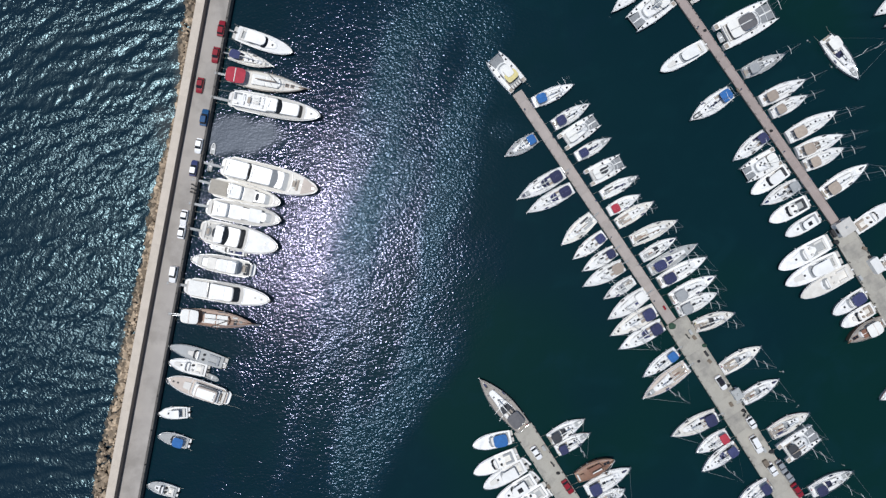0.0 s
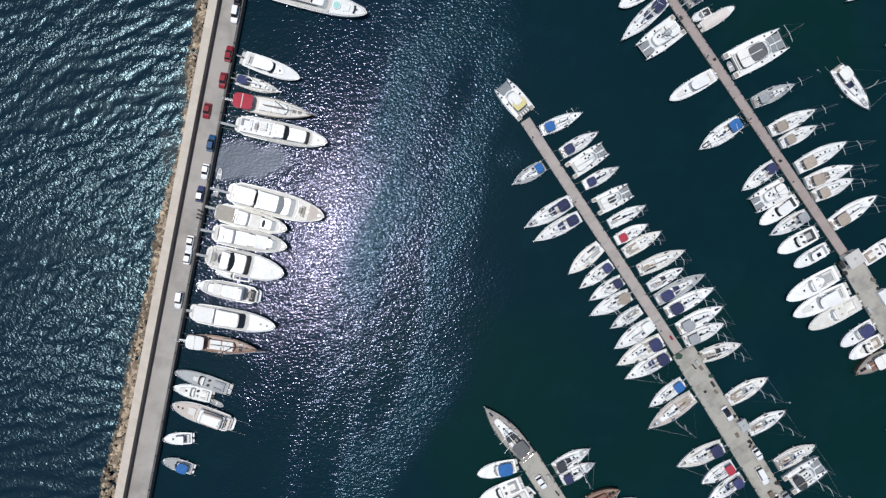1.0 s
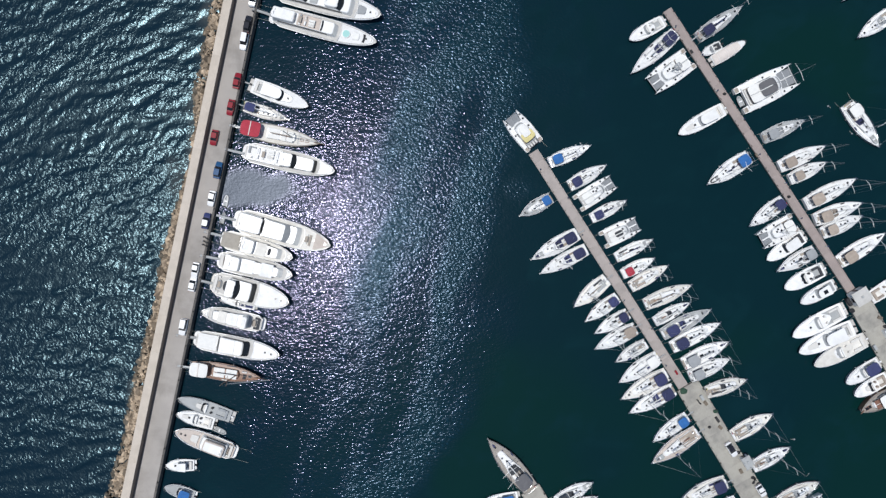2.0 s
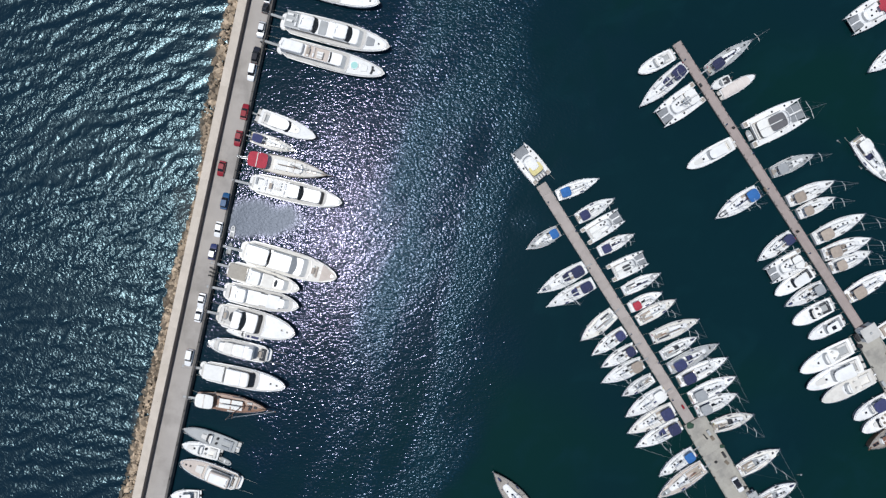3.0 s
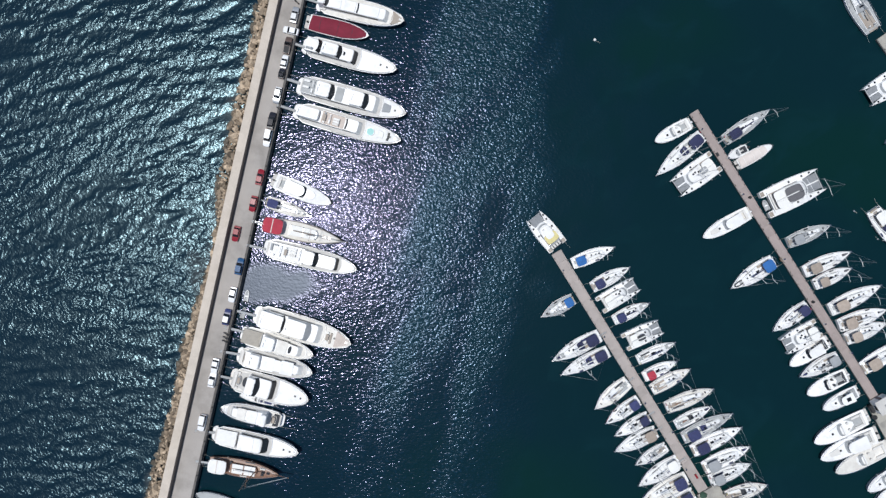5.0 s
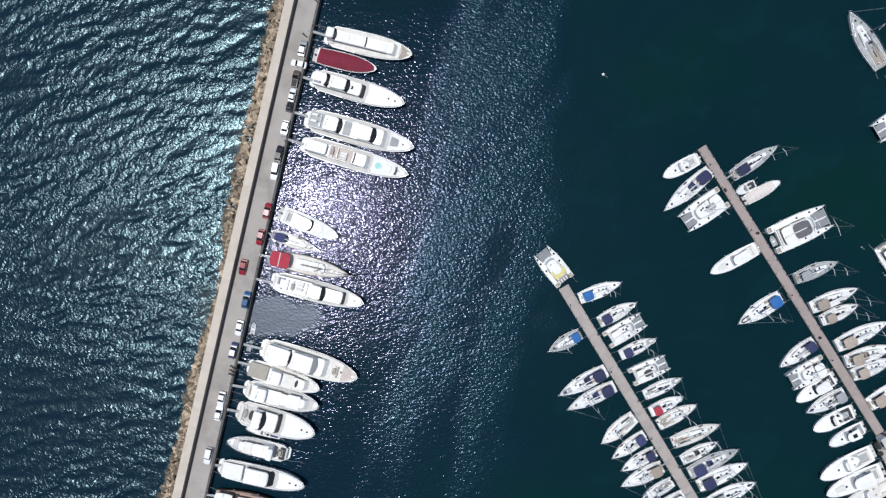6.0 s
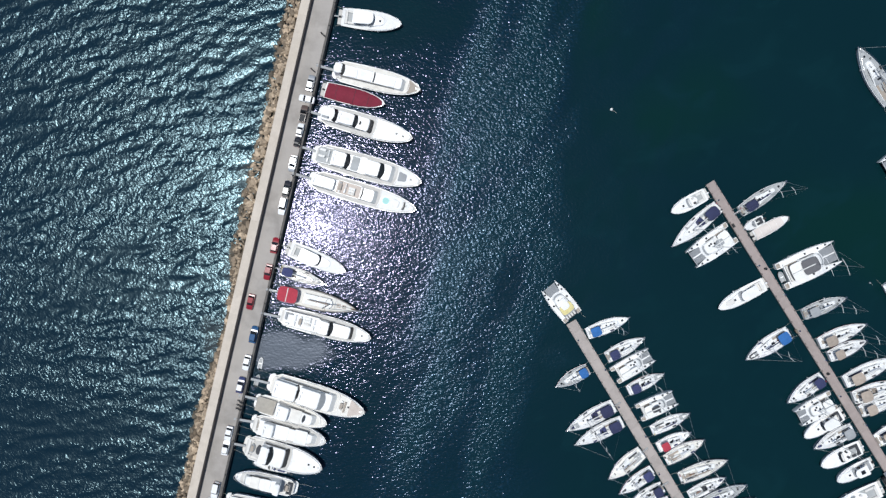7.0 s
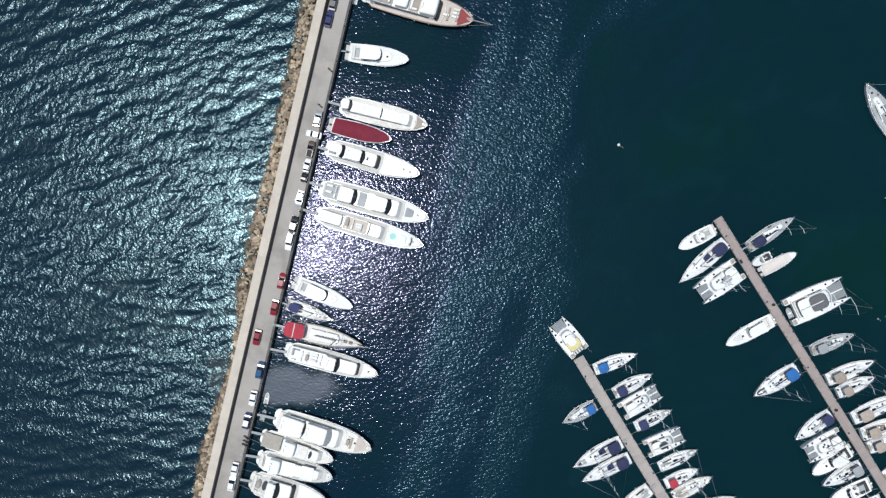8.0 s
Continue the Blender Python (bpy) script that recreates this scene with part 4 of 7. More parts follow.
def motor_yacht(x, y, turn, length, beam, plan, front=(0.72, 0.78), covered=False, start=0.2, deck="pale", sole="cream", bow_deck=None, plank=True, height=1.0, sprit=False, note="upper deck", stripe=None, seats=None, platform=None, bow_from=0.86, hull="white"):
    """A large yacht. plan lists what stands on the upper deck from stern to bow as (kind, from, to, finish),
    with places as shares of the length; front is where the deckhouse windscreen begins and ends."""
    rng = random.Random(int(x * 3 + y * 17))
    root = thing("motor_yacht", x, y, 0, turn, f"large {'white' if hull == 'white' else 'wooden'} motor yacht with {note}", "yacht", "yachts along the quay")
    plat = 0.045 * length
    sh = Shape(length - plat, beam, "yacht", 1.7 * height, 2.6 * height, plat)
    hull_parts(root, sh, HULLS[hull], DECKS[deck], rim=0.2, rake=0.06, stripe=HULLS[stripe] if stripe else None)
    part("swim_platform", Build().slab(outline(0, plat + 0.25, sh.w(plat + 1) * 0.82, sh.w(plat + 1) * 0.82, sh.w(plat + 1) * 0.45, 0.05), 0.35, 0.6, 0.05), DECKS[platform] if platform else DECK_WHITE, root, "bathing platform at the stern")
    z = 1.62 * height
    ca = plat + 0.35
    xa, x1 = start * length, front[1] * length
    part("cockpit_sole", Build().slab(outline(ca, xa + 0.2, sh.w(ca + 1) * 0.82, sh.w(xa) * 0.82, 0.3, 0.1), z - 0.05, z + 0.12, 0.01), DECKS[sole], root)
    sofa(root, ca + 0.15, ca + 1.6, sh.w(ca + 1) * 0.72, z + 0.1, CLOTH[seats] if seats else None)
    part("cockpit_table", Build().box(ca + 1.1, ca + 1.9, -0.8, 0.8, z + 0.75, z + 0.82, 0.03).box(ca + 1.4, ca + 1.6, -0.15, 0.15, z + 0.1, z + 0.77), TEAK, root)
    # deckhouse with its raked windscreen
    w0, w1 = sh.w(xa) * 0.82, max(0.9, sh.w(x1) * 0.78)
    z1 = z + 2.05 * height
    rake = (front[1] - front[0]) * length
    tier(root, "deckhouse", xa, x1, w0, min(w0, w1), z, z1, rake, round1=max(0.6, rake * 0.55), screen=CLOTH["white"] if covered else None, tuck=0.22)
    wm = lambda k: min(sh.w(k * length) * 0.72, w0 * 0.9)
    zu = z1 + 0.02
    for item in plan:
        kind, a, b2 = item[0], item[1] * length, item[2] * length
        fin = item[3] if len(item) > 3 else None
        mid = (item[1] + item[2]) / 2
        w = wm(mid)
        level = zu if item[1] >= start - 0.001 else z + 0.1
        if kind == "roof":
            mat = DECKS[fin] if fin else GELCOAT
            lo = zu if item[1] >= start else z1 - 0.3
            part("hardtop", Build().slab(outline(a, b2, w, w * 0.95, min(0.5, (b2 - a) * 0.3), 0.35, 6, 0.4), lo, zu + 1.35 * height, 0.16, tuck=0.15), mat, root)
            zt = zu + 1.35 * height
            part("hardtop_panel", Build().slab(outline(a + 0.3, b2 - 0.35, w * 0.72, w * 0.68, 0.3, 0.3, 6, 0.4), zt - 0.03, zt + 0.07, 0.04), DECK_WHITE if rng.random() < 0.6 else GELCOAT, root)
            if b2 - a > 2.5:
                part("radar_dome", Build().tube((a + 0.7, w * 0.4, zt), (a + 0.7, w * 0.4, zt + 0.45), 0.3, 12, 0.2), GELCOAT, root, smooth=True)
                part("radar_scanner", Build().box(a + 0.45, a + 0.65, -w * 0.45, w * 0.1, zt + 0.35, zt + 0.47, 0.03).box(a + 0.48, a + 0.62, -w * 0.22, -w * 0.12, zt, zt + 0.36), GELCOAT, root)
                part("antenna", Build().tube((a + 0.5, -w * 0.6, zt), (a + 0.2, -w * 0.6, zt + 2.4), 0.02, 4), GELCOAT, root)
        elif kind == "glass":
            curved_glass(root, a, b2, w * 1.02, zu + 1.33 * height, zu + 0.05, 0.3 * w, mat=CLOTH[fin] if fin else None)
        elif kind == "strip":
            curved_glass(root, a, b2, w * (fin or 0.9), level + 0.12, level + 0.08, 0.1 * w, "skylight")
        elif kind == "deckstrip":
            zz = deck_z(sh, mid * length)
            curved_glass(root, a, b2, sh.w(mid * length) * 0.62, zz + 0.1, zz + 0.1, 0.2, "deck_hatch")
        elif kind == "open":
            part("deck_planking", Build().slab(outline(a, b2, w, w * 0.97, 0.2, 0.2, 6, 0.3), level - 0.02, level + 0.03, 0.01), DECKS[fin or "white"], root)
            furnish(root, a + 0.3, b2 - 0.2, w * 0.95, level + 0.03, rng, False)
            for side in (-1, 1):
                part("bulwark", Build().box(a, b2, *sorted((side * w * 1.0, side * (w * 1.0 + 0.14))), level - 0.02, level + 0.6, 0.03), GELCOAT, root)
        elif kind == "panel":
            part("deck_panel", Build().slab(outline(a, b2, w * 0.92, w * 0.9, 0.2, 0.2, 6, 0.3), level, level + 0.12, 0.05), DECKS[fin or "grey"], root)
        elif kind == "cover":
            rows = [[(a + (b2 - a) * i / 6, w * 1.05 * q, z + 0.95 + 0.3 * (1 - q * q) * math.sin(math.pi * (0.15 + 0.7 * i / 6)) + 0.04 * math.sin(i * 1.7 + q * 3)) for q in (-1, -0.66, -0.33, 0, 0.33, 0.66, 1)] for i in range(7)]
            part("cockpit_cover", Build().sheet(rows, 0.04), CLOTH[fin or "white"], root, smooth=True)
            part("cover_frame", Build().line([(b2, -w * 1.05, z + 0.1), (b2, -w * 0.9, z + 1.5), (b2, w * 0.9, z + 1.5), (b2, w * 1.05, z + 0.1)], 0.05, 6), STEEL, root)
        elif kind == "pad":
            zz = deck_z(sh, mid * length) if item[1] >= front[1] else zu
            part("sunpad", Build().slab(outline(a, b2, sh.w(a) * 0.45, sh.w(b2) * 0.42, 0.2, 0.35, 6, 0.5), zz - 0.06, zz + 0.3, 0.08), CLOTH[fin or "white"] if fin != "cream" else CUSHION, root, "padded sunbathing lounge")
        elif kind == "pool":
            zz = deck_z(sh, mid * length)
            tub = part("whirlpool", Build().tube((mid * length, 0, zz - 0.05), (mid * length, 0, zz + 0.4), 1.1, 20, 1.05), GELCOAT, root, "round whirlpool tub")
            part("tub_water", Build().tube((mid * length, 0, zz + 0.38), (mid * length, 0, zz + 0.415), 0.95, 20), surface_pool(), tub, "turquoise water")
        elif kind == "clutter":
            zz = deck_z(sh, mid * length)
            furnish(root, a, b2, sh.w(b2) * 0.85, zz - 0.02, rng, False)
            part("rope_coil", Build().tube((a + 0.5, 0.3, zz - 0.02), (a + 0.5, 0.3, zz + 0.15), 0.4, 10), ROPE, root)
            part("deck_locker", Build().box(b2 - 1.0, b2 - 0.4, -sh.w(b2) * 0.6, sh.w(b2) * 0.5, zz - 0.05, zz + 0.4, 0.05), TEAK, root)
        elif kind == "seat":
            for k in (0.0,):
                part("lounge_seat", Build().slab([(a + (b2 - a) / 2 * (1 + math.cos(t * math.pi / 8)), w * 0.55 * math.sin(t * math.pi / 8)) for t in range(16)], level, level + 0.5, 0.1), CLOTH[fin or "dark"], root)
    # foredeck
    if deck in ("pale", "cream"):
        rows = []
        for i in range(9):
            px = (front[1] + 0.015 + (0.945 - front[1]) * i / 8) * length
            rows.append([(px + 0.25 * (1 - q * q), max(0.05, sh.w(px) - 0.42) * q, sh.z(px) - 0.045 + 0.025 * sh.beam * (1 - q * q * 0.8)) for q in (-1, -0.6, -0.2, 0.2, 0.6, 1)])
        part("foredeck", Build().sheet(rows, 0.06), DECK_WHITE if deck == "pale" else DECK_CREAM, root)
    for k in (0.9, 0.83):
        hatch(root, k * length, rng.uniform(-0.15, 0.15), deck_z(sh, k * length) + 0.02, 0.5) if k > front[1] + 0.04 else None
    if bow_deck:
        a, b2 = bow_from * length, 0.975 * length
        part("bow_planking", Build().slab(outline(a, b2, sh.w(a) * 0.86, sh.w(b2) * 0.8, 0.2, 0.6), deck_z(sh, a) - 0.05, deck_z(sh, 0.93 * length) + 0.03, 0.02), bow_deck, root)
    part("windlass", Build().box(0.94 * length, 0.94 * length + 0.4, -0.3, 0.3, deck_z(sh, 0.94 * length) - 0.08, deck_z(sh, 0.94 * length) + 0.25, 0.05), STEEL, root)
    xs = front[1] * length + 0.2
    part("breakwater_rim", Build().rings([[(xs + 0.25 * (1 - q * q) * 2 + dx, sh.w(xs) * 0.8 * q, deck_z(sh, xs) - 0.05 + dz) for q in (-1, -0.6, -0.2, 0.2, 0.6, 1)] for dx, dz in ((0, 0), (0, 0.28), (0.1, 0.28), (0.1, 0))], closed=False, cap0=False, cap1=False), GELCOAT, root)
    rails(root, sh, 0.38 * length, 0.93 * length, 0.75, 2.2, 0.1)
    pulpit(root, sh, 0.06 * length, 0.8)
    for side in (-1, 1):
        for k in (0.3, 0.42, 0.54, 0.64):
            px = k * length
            s = sh.w(px)
            pane(root, [((px + 0.25 * i, side * (s * 0.972 + 0.015), sh.z(px) * 0.52), (px + 0.25 * i, side * (s * 0.99 + 0.015), sh.z(px) * 0.74)) for i in range(5)], 0.02, "porthole")
        part("bollard", Build().tube((plat + 0.5, side * (sh.w(plat + 0.5) - 0.35), z), (plat + 0.5, side * (sh.w(plat + 0.5) - 0.35), z + 0.35), 0.07, 6), STEEL, root)
    fenders(root, sh, rng, 4)
    if sprit:
        part("bowsprit", Build().tube((length * 0.95, 0, 2.7), (length * 1.17, 0, 3.5), 0.15, 8, 0.07), WOODGREY, root)
        for side in (-1, 1):
            part("bowsprit_stay", Build().tube((length * 0.9, side * sh.w(length * 0.9), 2.6), (length * 1.16, 0, 3.45), 0.02, 4), WIRE, root)
    mooring_lines(root, sh, 4.5)
    if plank:
        gangplank(root, 0.6, -4.2, rng.uniform(-0.8, 0.8), 1.0, 2.1, 0.32)
    return root


def surface_pool():
    if "pool_water" not in bpy.data.materials:
        surface("pool_water", (0.34, 0.6, 0.56), 0.7, var=0.08)
    return bpy.data.materials["pool_water"]


def motorboat(x, y, turn, length, beam, style="cabin", cover=None, sunroof=True, deck="white", seats="cream", engines=1, hull="white", group="boats moored along the piers", plank=False, reach=0.85):
    """A small or medium motorboat. style: cabin, open, hardtop, covered, fishing."""
    rng = random.Random(int(x * 5 + y * 3))
    what = {"cabin": "cabin and open cockpit", "open": "open cockpit", "hardtop": "white hardtop", "covered": f"{word(cover)} cover", "fishing": "wheelhouse"}[style]
    root = thing("motorboat", x, y, 0, turn, f"{word(hull)} motorboat with {what} and {word(cover) + ' bimini' if cover and style != 'covered' else deck + ' deck'}, moored", "motorboat", group)
    sh = Shape(length, beam, "motor", 0.85 + 0.012 * length, 1.1 + 0.04 * length)
    hull_parts(root, sh, HULLS[hull], DECKS[deck], rim=0.12, rake=0.07, stripe=HULLS["navy"] if rng.random() < 0.4 and hull == "white" else None)
    z = deck_z(sh, 0.2 * length)
    xc = 0.47 * length
    part("swim_platform", Build().slab(outline(-0.07 * length, 0.1, sh.w(0) * 0.85, sh.w(0) * 0.85, 0.2, 0.05), 0.3, 0.5, 0.04), DECKS["pale"] if length > 9 else GELCOAT, root)
    if style == "covered":
        rows = []
        for i in range(17):
            k = i / 16
            px = 0.02 * length + reach * length * k
            fold = 0.16 if i in (3, 4, 8) else 0.0
            rows.append([(px + 0.12 * math.sin(i * 1.7 + q * 2.0), (sh.w(px) - 0.1 - 0.16 * k) * q, sh.z(px) + 0.04 + (0.55 * math.sin(math.pi * min(1, 0.25 + k * 0.75)) + fold + 0.05 * math.sin(i * 2.1 + q * 2.5)) * (1 - q * q)) for q in (-1, -0.75, -0.4, 0, 0.4, 0.75, 1)])
        part("boat_cover", Build().sheet(rows, 0.03), CLOTH[cover], root, f"{word(cover)} canvas boat cover", smooth=True)
        for k in (3, 8, 12):
            part("tie_strap", Build().line([(p[0], p[1], p[2] + 0.03) for p in rows[k]], 0.045, 4), CLOTH["dark" if cover == "crimson" else "white"], root)
    else:
        part("cockpit_sole", Build().slab(outline(0.05 * length, xc, sh.w(0.1 * length) * 0.74, sh.w(xc) * 0.74, 0.1, 0.15), z - 0.05, z + 0.015, 0.01), DECK_GREY if rng.random() < 0.5 else DECK_CREAM, root)
        sm = {"cream": CUSHION, "grey": CLOTH["grey"], "dark": CLOTH["dark"], "white": CLOTH["white"], "tan": CLOTH["tan"], "navy": CLOTH["navy"]}[seats]
        sofa(root, 0.06 * length, 0.06 * length + 0.2 * length, sh.w(0.1 * length) * 0.72, z, sm)
        for side in (-1, 1):
            part("helm_seat", Build().slab(outline(0, 0.55, 0.28, 0.25, 0.08, 0.15), z, z + 0.75, 0.07), sm if rng.random() < 0.6 else RUBBER, root).location = (xc - 0.11 * length - 0.3, side * sh.w(xc) * 0.36, 0)
        x1 = {"cabin": 0.8, "open": 0.6, "hardtop": 0.78, "fishing": 0.66}[style] * length
        w0, w1 = sh.w(xc) * 0.76, sh.w(x1) * 0.62
        cab = part("cabin_top", Build().slab(outline(xc, x1, w0, w1, 0.1, (x1 - xc) * 0.5, 8), z - 0.05, z + 0.55, 0.1, rake=(x1 - xc) * 0.25, tuck=0.15), GELCOAT, root)
        hatch(cab, xc + (x1 - xc) * 0.55, 0, z + 0.55, 0.55)
        poly = outline(xc - 0.04 * length, xc + 0.08 * length, w0 * 0.98, w0 * 0.9, 0.05, 0.07 * length, 8, 0.5)
        arc = sorted([p for p in poly if p[0] > xc + 0.005 * length], key=lambda p: p[1])
        pane(cab, [((px + 0.1, py, z + 0.5), (px - 0.022 * length - 0.15, py * 0.9, z + 1.05)) for px, py in arc], 0.03, "windscreen", CLOTH["grey"] if int(x + y) % 2 else None)
        part("dashboard", Build().box(xc - 0.4, xc + 0.05, -w0 * 0.85, w0 * 0.85, z, z + 0.85, 0.07), GELCOAT, root)
        if style == "hardtop":
            part("hardtop", Build().slab(outline(0.2 * length, xc + 0.07 * length, w0 * 0.92, w0 * 0.82, 0.25, 0.09 * length), z + 1.85, z + 2.0, 0.05), GELCOAT, root)
            hatch(root, 0.36 * length, 0, z + 2.0, 0.11 * length, 0.9, "sunroof") if sunroof and rng.random() < 0.6 else None
            for side in (-1, 1):
                for px in (0.24, 0.45):
                    part("roof_post", Build().tube((px * length, side * w0 * 0.85, z), (px * length + 0.15, side * w0 * 0.82, z + 1.88), 0.05, 6), GELCOAT, root)
        if style == "fishing":
            tier(root, "wheelhouse", 0.4 * length, 0.62 * length, w0 * 0.62, w0 * 0.55, z + 0.3, z + 1.9, 0.4, round1=0.4)
        if cover:
            canopy(root, "bimini", 0.1 * length, xc - 0.02 * length, sh.w(0.2 * length) * 0.8, z + 1.7, 0.16, CLOTH[cover], label=f"{word(cover)} canvas")
        if length > 8 and int(x * 2 + y) % 3 == 0:
            part("sunpad", Build().slab(outline(x1 - 0.12 * length, min(0.88 * length, x1 + 0.05 * length), w1 * 0.75, w1 * 0.5, 0.1, 0.3), sh.z(x1) + 0.0, z + 0.62, 0.06), CUSHION, root)
    rails(root, sh, 0.45 * length, 0.9 * length, 0.5, 1.6, 0.08)
    pulpit(root, sh, 0.1 * length, 0.55)
    for i in range(engines):
        yo = (i - (engines - 1) / 2) * 0.7
        e = part("outboard", Build().slab(outline(-0.8, -0.1, 0.22, 0.2, 0.1, 0.15), 0.45, 1.2, 0.1), RUBBER if rng.random() < 0.6 else GELCOAT, root)
        e.location.y = yo
    fenders(root, sh, rng, 2)
    mooring_lines(root, sh, 1.6)
    if plank:
        gangplank(root, 0.3, -2.2, 0, z, 0.95, 0.18)
    return root


def wooden_boat(x, y, turn, length, beam, awning=None, roofs=("white",), deck="wood", hull="wood", masts=1, sprit=0.1, mast_height=0.8, bow_in=False, group="yachts along the quay", canopy_span=(0.02, 0.27), house=(0.32, 0.7), label=""):
    """A traditional wooden motor sailer with bowsprit, deckhouse and awnings."""
    rng = random.Random(int(x * 7 + y * 3))
    root = thing("wooden_motor_sailer", x, y, 0, turn, label or f"traditional wooden motor sailer with {word(awning) + ' awning' if awning else 'brown deck covers'}, moored", "sailing boat", group)
    sh = Shape(length, beam, "gulet", 1.7, 2.4)
    hull_parts(root, sh, HULLS[hull], DECKS[deck], rim=0.17, rake=0.08)
    for side in (-1, 1):
        rr = [[sh.point(px, side, -0.05, 0.02), sh.point(px, side, -0.05, 0.1), sh.point(px, side, 0.2, 0.1), sh.point(px, side, 0.2, 0.02)] for px in sh.stations()]
        part("cap_rail", Build().rings(rr), WOOD if deck == "wood" else WOODGREY, root)
    if sprit:
        part("bowsprit", Build().tube((length * 0.93, 0, 2.45), (length * (1 + sprit), 0, 3.1), 0.16, 8, 0.1), WOOD, root)
    z = deck_z(sh, 0.5 * length)
    h0, h1 = house[0] * length, house[1] * length
    wh = sh.w(0.5 * length) * 0.58
    hs = part("deckhouse", Build().slab(outline(h0, h1, wh, wh * 0.8, 0.2, 0.8), z - 0.1, z + 0.95, 0.08, rake=0.3, tuck=0.1), WOOD if deck in ("wood",) else GELCOAT, root)
    for side in (-1, 1):
        for k in (0.15, 0.35, 0.55, 0.75):
            px = h0 + (h1 - h0) * k
            w = wh * (1 - 0.2 * k * 0.9)
            pane(hs, [((px + 0.3 * i, side * (w - 0.0), z + 0.3), (px + 0.3 * i, side * (w - 0.04), z + 0.65)) for i in range(3)])
    n = len(roofs)
    for i, c in enumerate(roofs):
        a = h0 + (h1 - h0) * (0.05 + 0.9 * i / n)
        b2 = h0 + (h1 - h0) * (0.05 + 0.9 * (i + 0.9) / n)
        for side in (-1, 1):
            lo, hi = sorted((side * 0.1, side * wh * 0.95))
            part("roof_cover", Build().slab([(a, lo), (b2, lo), (b2, hi), (a, hi)], z + 0.93, z + 1.08, 0.05), CLOTH[c], hs, f"{word(c)} canvas panel")
    for k in (0.77, 0.84):
        hatch(root, k * length, 0, deck_z(sh, k * length) + 0.05, 0.9, 0.8)
        part("hatch_coaming", Build().box(k * length - 0.55, k * length + 0.55, -0.5, 0.5, deck_z(sh, k * length) - 0.1, deck_z(sh, k * length) + 0.04, 0.03), WOOD, root)
    a0, a1 = canopy_span[0] * length, canopy_span[1] * length
    if awning:
        canopy(root, "awning", a0, a1, sh.w(a1) * 0.86, z + 1.9, 0.25, CLOTH[awning], label=f"{word(awning)} canvas awning over the stern")
        part("awning_seam", Build().box(a0 + 0.45 * (a1 - a0), a0 + 0.5 * (a1 - a0), -sh.w(a1) * 0.8, sh.w(a1) * 0.8, z + 2.0, z + 2.2, 0.02), CLOTH["blush"], root)
    part("stern_bench", Build().box(0.03 * length, 0.07 * length, -sh.w(0) * 0.7, sh.w(0) * 0.7, z - 0.2, z + 0.4, 0.04), CUSHION, root)
    part("stern_table", Build().box(0.1 * length, 0.2 * length, -0.5, 0.5, z + 0.5, z + 0.58, 0.02).box(0.14 * length, 0.16 * length, -0.1, 0.1, z - 0.2, z + 0.52), WOOD, root)
    if deck == "wood" and length > 15:
        for k, q, a, b2, c, mat in ((0.295, -0.55, 0.9, 0.5, 0.5, CUSHION), (0.29, 0.5, 0.7, 0.9, 0.6, CLOTH["dark"]), (0.74, -0.4, 0.8, 0.6, 0.4, CLOTH["dark"]), (0.72, 0.5, 1.4, 0.5, 0.35, CUSHION),
                                    (0.5, 0.86, 2.6, 0.35, 0.3, CLOTH["slate"]), (0.45, -0.86, 2.0, 0.35, 0.3, CUSHION), (0.02, 0.3, 0.8, 1.2, 0.6, CLOTH["white"])):
            zz = deck_z(sh, k * length)
            part("deck_locker", Build().box(k * length, k * length + a, q * sh.w(k * length) - b2 / 2, q * sh.w(k * length) + b2 / 2, zz - 0.05, zz + c, 0.05), mat, root)
    for i in range(masts):
        xm = (0.66 if i == 0 else 0.3) * length
        hgt = mast_height * length * (1 if i == 0 else 0.82)
        m = part("mast", Build().tube((xm, 0, z - 0.2), (xm, 0, z + hgt), 0.16, 8, 0.09), WOOD if deck == "wood" else ALU, root)
        for side in (-1, 1):
            part("spreader", Build().tube((xm, 0, z + hgt * 0.6), (xm - 0.1, side * beam * 0.3, z + hgt * 0.61), 0.05, 5), WOOD, m)
            part("shroud", Build().line([sh.point(xm - 0.6, side, 0.2), (xm - 0.1, side * beam * 0.3, z + hgt * 0.61), (xm, 0, z + hgt * 0.97)], 0.02, 4), WIRE, root)
        bo = part("boom", Build().tube((xm - 0.2, 0, z + 1.9), (xm - 0.28 * length, 0, z + 2.0), 0.11, 8), WOOD, root)
        part("sail_cover", Build().tube((xm - 0.3, 0, z + 2.1), (xm - 0.27 * length, 0, z + 2.15), 0.2, 8, 0.13), CLOTH["white" if rng.random() < 0.6 else "tan"], bo, smooth=True)
        if i == 0:
            part("forestay", Build().tube((length * (1 + sprit * 0.9), 0, 3.0), (xm, 0, z + hgt * 0.95), 0.025, 4), WIRE, root)
            part("furled_sail", Build().tube((length * (1 + sprit * 0.8), 0, 3.1), (xm + 0.15 * (length - xm), 0, z + hgt * 0.8), 0.11, 6, 0.05), CLOTH["white"], root, smooth=True)
    rails(root, sh, 0.1 * length, 0.92 * length, 0.6, 1.8, 0.12)
    fenders(root, sh, rng, 3)
    mooring_lines(root, sh, 3.0)
    if not bow_in:
        gangplank(root, 0.3, -3.6, rng.uniform(-0.6, 0.6), 1.7, 2.1, 0.28)
    return root


# ---- things standing about on the piers ----


